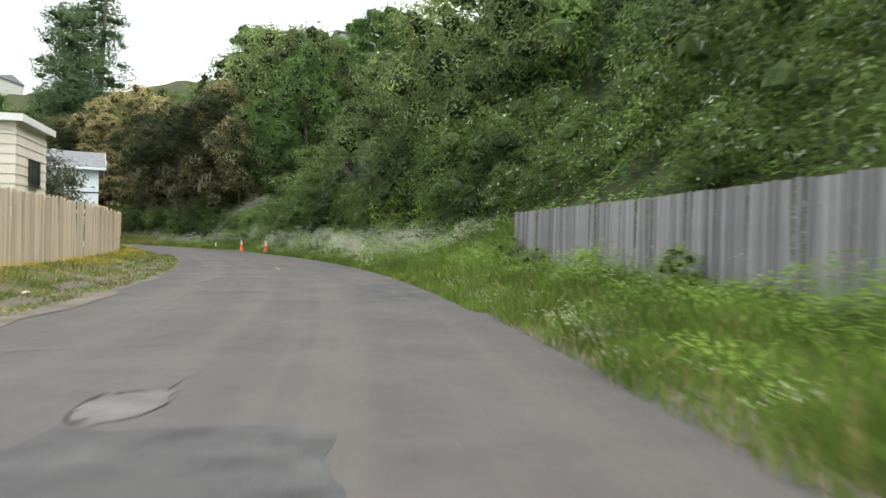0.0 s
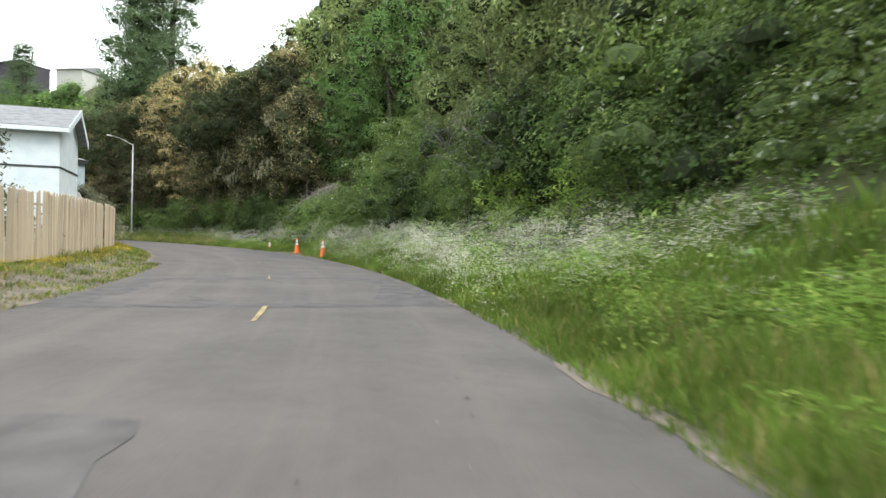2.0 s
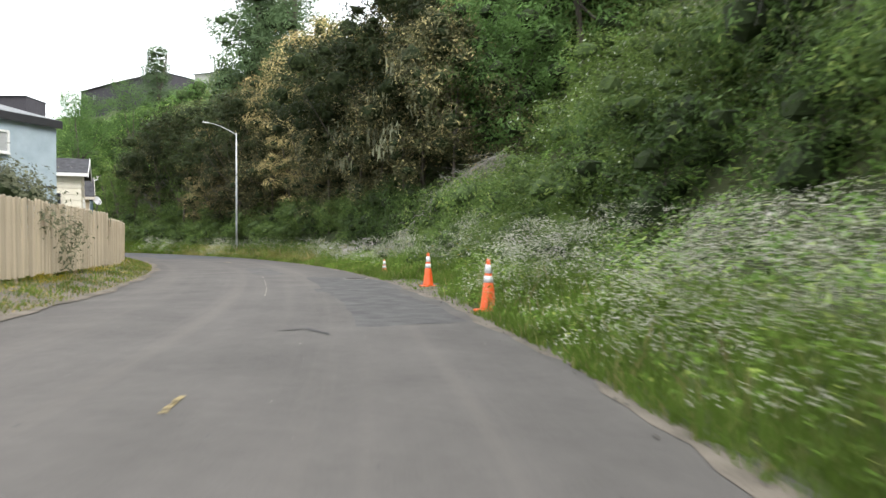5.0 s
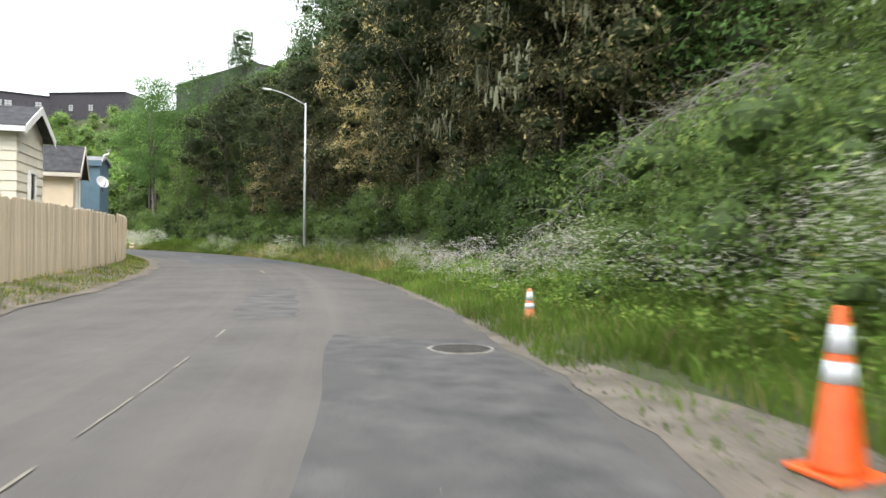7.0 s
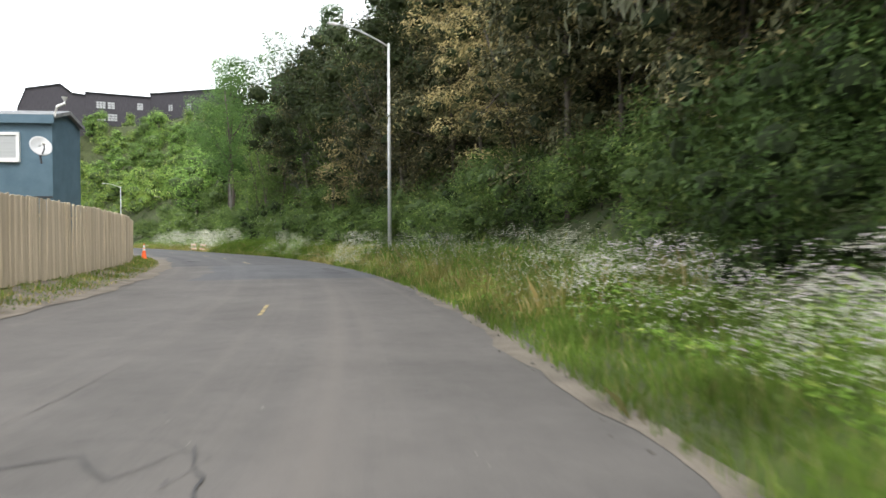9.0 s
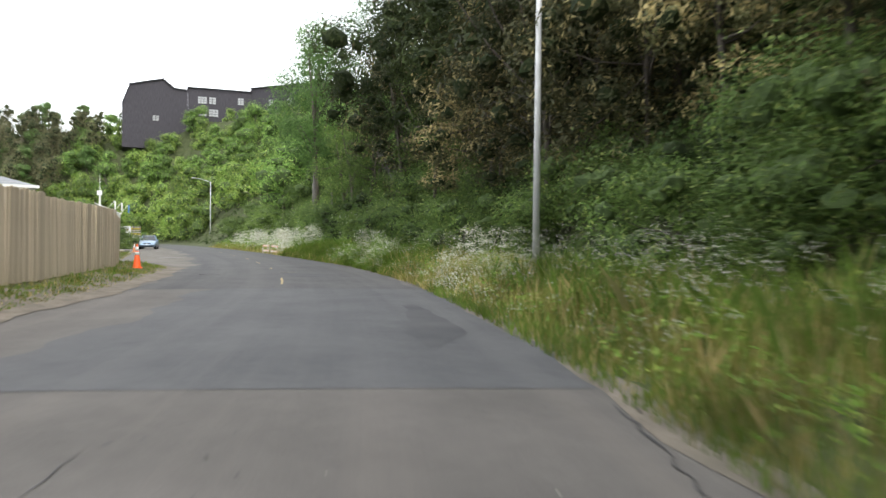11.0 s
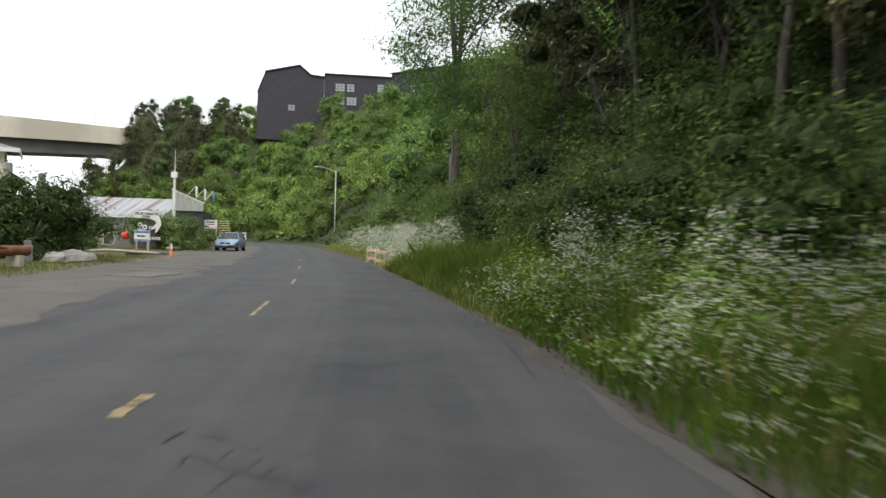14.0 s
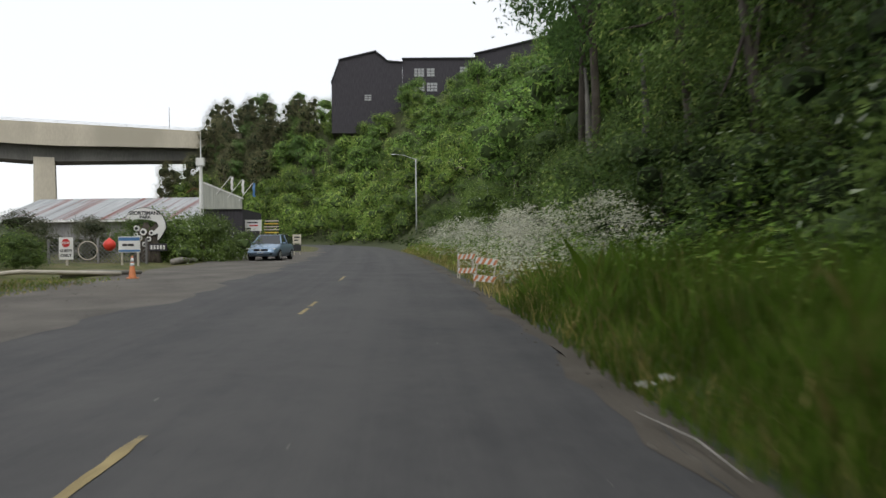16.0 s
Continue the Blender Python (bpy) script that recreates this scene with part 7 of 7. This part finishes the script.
umbels("white_wildflowers", FLOWER_WHITE, [
    (120, 4, 20, 2.25, 3.4, 0.12, 0.4, 6, 0.05, 0.02, None), (60, 12.5, 16.5, 2.3, 3.0, 0.1, 0.35, 8, 0.06, 0.022, None), (70, 5, 9, 2.3, 3.0, 0.1, 0.3, 8, 0.06, 0.02, None), (90, 8, 22, 3.0, 5.2, 0.5, 0.9, 5, 0.05, 0.02, None),
    (160, 20, 30, 3.0, 7.0, 0.7, 1.2, 6, 0.06, 0.022, None), (4400, 25, 56, 2.2, 6.8, 0.9, 1.5, 9, 0.08, 0.022, steep_edge), (2200, 26, 54, 2.0, 4.4, 0.5, 1.3, 8, 0.07, 0.02, steep_edge), (1100, 60, 66.5, 3.3, 5.4, 0.9, 1.9, 9, 0.08, 0.024, low_edge_wide), (500, 66, 72, 3.0, 5.2, 0.8, 1.4, 8, 0.07, 0.022, low_edge_wide),
    (550, 70, 86, 2.9, 4.8, 0.7, 1.25, 8, 0.06, 0.022, low_edge_wide), (900, 84, 103, 2.6, 5.4, 0.7, 1.4, 6, 0.05, 0.02, low_edge), (650, 100.5, 106.5, 2.05, 4.2, 0.35, 1.5, 10, 0.06, 0.026, steep_edge),
    (420, 107, 122, 2.4, 5.4, 0.7, 1.4, 7, 0.055, 0.022, low_edge), (420, 93, 118, 2.05, 3.0, 0.08, 0.5, 8, 0.06, 0.024, None), (900, 71, 85, 2.5, 4.4, 0.3, 1.0, 7, 0.05, 0.019, None), (280, 115, 125, 2.2, 3.4, 0.4, 1.2, 8, 0.05, 0.02, None), (120, 121, 130, 3.4, 5.4, 1.0, 1.6, 6, 0.05, 0.02, None), (750, 116.5, 126, 2.0, 4.6, 0.4, 1.7, 9, 0.07, 0.03, steep_edge), (1000, 30, 56, 2.3, 4.2, 0.25, 0.8, 7, 0.05, 0.02, None), (2600, 141.5, 152, 2.2, 6.0, 0.5, 2.0, 7, 0.07, 0.045, steep_edge), (3000, 148, 178, 2.3, 6.6, 0.7, 2.0, 8, 0.09, 0.055, steep_edge)],
       12, "mass of white wild radish flowers")
umbels("pink_wildflowers", FLOWER_PINK, [
    (500, 30, 54, 2.8, 6.0, 0.9, 1.45, 7, 0.07, 0.022, low_edge), (700, 68, 80, 2.9, 4.6, 0.7, 1.2, 9, 0.06, 0.022, low_edge_wide), (500, 84, 104, 2.6, 5.2, 0.6, 1.3, 6, 0.05, 0.02, low_edge), (140, 106, 126, 2.5, 5.2, 0.6, 1.3, 5, 0.05, 0.02, low_edge)],
       13, "pale pink and cream wild flowers among the white ones")
umbels("yellow_wildflowers", FLOWER_YELLOW, [
    (5200, 2, 60, -8.1, -6.5, 0.06, 0.2, 5, 0.04, 0.018, None), (1500, 60, 78, -8.0, -6.5, 0.06, 0.18, 5, 0.04, 0.018, None), (200, 56, 72, 3.0, 7, 0.5, 1.2, 5, 0.04, 0.02, None)], 14, "yellow flowers carpeting the grass below the fence")


# ---------------------------------------------------------------- lichen, dead branches, creepers
def lichen(specs, seed):
    rg = np.random.RandomState(seed)
    v, f = [], []
    for s0, u0, z0, n, spread, length in specs:
        for _ in range(n):
            s, u, z = s0 + rg.normal(0, spread), u0 + rg.normal(0, spread * 0.5), z0 + rg.normal(0, spread * 0.35)
            L, w = 0.6 * length * rg.uniform(0.2, 1.2) ** 1.4, rg.uniform(0.02, 0.06)
            a = rg.uniform(0, 3.14)
            d = np.array((math.cos(a), math.sin(a), 0)) * w
            p = W(s, u, z)
            o = len(v)
            v += [p - d, p + d, p + d * 0.7 + np.array((rg.normal(0, 0.05), 0, -L * 0.6)), p + np.array((rg.normal(0, 0.08), 0, -L)), p - d * 0.7 + np.array((0, rg.normal(0, 0.05), -L * 0.6))]
            f.append((o, o + 1, o + 2, o + 3, o + 4))
    return tagged(new("hanging_lichen", MB().add(v, f).mesh("hanging_lichen", MOSS)), "pale grey-green lichen hanging from the branches", "lichen", kind="stuff")


lichen([(80.0, 6.3, 7.8, 24, 0.45, 1.5), (77.6, 6.2, 6.6, 30, 0.6, 1.2), (76.2, 6.2, 7.4, 18, 0.5, 1.2), (79.0, 6.3, 9.6, 16, 0.6, 1.6), (82.0, 6.2, 7.6, 22, 0.6, 1.6), (84.0, 6.0, 6.4, 30, 0.5, 1.2), (85.5, 6.2, 8.6, 18, 0.7, 1.4), (88, 6.4, 7.2, 24, 0.7, 1.0), (77, 6.6, 11.0, 24, 0.8, 1.5), (91, 6.6, 8.4, 22, 0.8, 1.3), (94, 6.8, 9, 18, 0.9, 1.2),
        (74.0, 7.0, 8.4, 18, 0.8, 1.3)], 4)


GREY_BARK = surface("grey_bark", (0.1, 0.095, 0.085), (0.2, 0.19, 0.17), 3, 30, 0.9, 0, 0.5)


def dead_branches(name, s, u, z, limbs, label, seed, twigs=14, thick=0.03, wood=DEADWOOD):
    """Bare limbs as (ds, du, dz) paths from a foot on the bank, with twigs."""
    rg = random.Random(seed)
    o = Vector(W(s, u, z))
    root = thing(name, Matrix.Translation(o), label, "dead tree")
    for path in limbs:
        pts = [Vector(W(s + a, u + b, z + c)) - o for a, b, c in path]
        n = len(pts)
        br = part("limb", MB().tube(pts, [thick * (1 - 0.8 * i / (n - 1)) for i in range(n)], 6), wood, root, smooth=True)
        tw = MB()
        for _ in range(twigs):
            i = rg.randrange(1, n)
            p = pts[i - 1].lerp(pts[i], rg.random())
            d = Vector((rg.gauss(0, 1), rg.gauss(0, 1), rg.gauss(-0.5, 0.6))).normalized() * rg.uniform(0.4, 1.3)
            tw.tube([p, p + d * 0.5 + Vector((0, 0, 0.05)), p + d + Vector((0, 0, -0.12))], [0.01, 0.007, 0.003], 4, False)
        tagged(part("twig_spray", tw, wood, br), kind="stuff")
    return root


dead_branches("fallen_tree", 67.6, 9.3, 3.9, [[(0.0, 0.0, -0.68), (0.25, -0.18, 0.68), (0.76, -0.63, 1.15), (1.51, -1.35, 0.85), (2.52, -2.34, -0.17), (3.86, -3.24, -1.36), (5.04, -3.96, -2.38)], [(0.76, -0.63, 1.15), (1.68, -1.08, 0.85), (2.86, -1.98, 0.17), (4.2, -2.88, -0.85)], [(0.25, -0.18, 0.59), (1.51, -0.72, 0.77), (2.52, -1.44, 0.17), (3.53, -2.52, -0.77)]],
              "arched grey fallen tree with fine dead twigs", 2, 150)
for k, (s, u, z) in enumerate(((46.5, 8.6, 4.0), (43, 8.4, 4.4), (50, 8.8, 4.8), (112, 8.5, 5.2), (119, 8.2, 6.0), (126, 8.8, 6.5), (133, 8.5, 5.0))):
    rg = random.Random(100 + k)
    limbs = []
    for _ in range(4):
        a, b = rg.uniform(-3.0, 3.5), rg.uniform(-2.6, -0.8)
        limbs.append([(0, 0, -0.6), (a * 0.3, b * 0.4, rg.uniform(0.4, 1.2)), (a * 0.7, b * 0.8, rg.uniform(0.8, 2.2)), (a, b, rg.uniform(0.2, 2.6))])
    dead_branches("bare_branches", s, u, z, limbs, "bare grey branches reaching out of the bank", k, 16, 0.04, GREY_BARK)
for k, (s, u, z, L) in enumerate(((153.5, 8.0, 6.0, 3), (155.5, 8.4, 7.5, 3.5), (151, 8.2, 8.5, 3.2), (185, 14, 9.5, 4))):
    ob = thing("leaning_trunk", M(s, u, float(ZT(s, u)) - 0.3, 50 * k), "pale leaning tree trunk on the slope", "tree trunk", "leaning trunks")
    part("trunk", MB().tube([(0, 0, 0), (-0.5, 0.2, L * 0.6), (-0.8, 0.3, L * 1.1), (-0.8, 0.5, L * 1.7)], [0.16, 0.14, 0.11, 0.06], 8), GREY_BARK, ob, smooth=True)
rg = random.Random(77)
for k in range(9):
    s, u = rg.uniform(176, 208), rg.uniform(10, 15)
    ob = thing("pampas_plume", M(s, u, float(ZT(s, u)), rg.uniform(0, 360)), "pale arching pampas plume on the slope", "plant", "pampas plumes")
    part("stalk", MB().tube([(0, 0, 0), (0.1, 0, 1.6), (0.4, 0, 2.6)], [0.02, 0.015, 0.01], 5), PALE_WOOD, ob)
    part("plume", MB().tube([(0.38, 0, 2.5), (0.7, 0, 2.95), (1.3, 0, 3.0), (1.7, 0, 2.7)], [0.04, 0.1, 0.08, 0.02], 6), MOSS, ob)
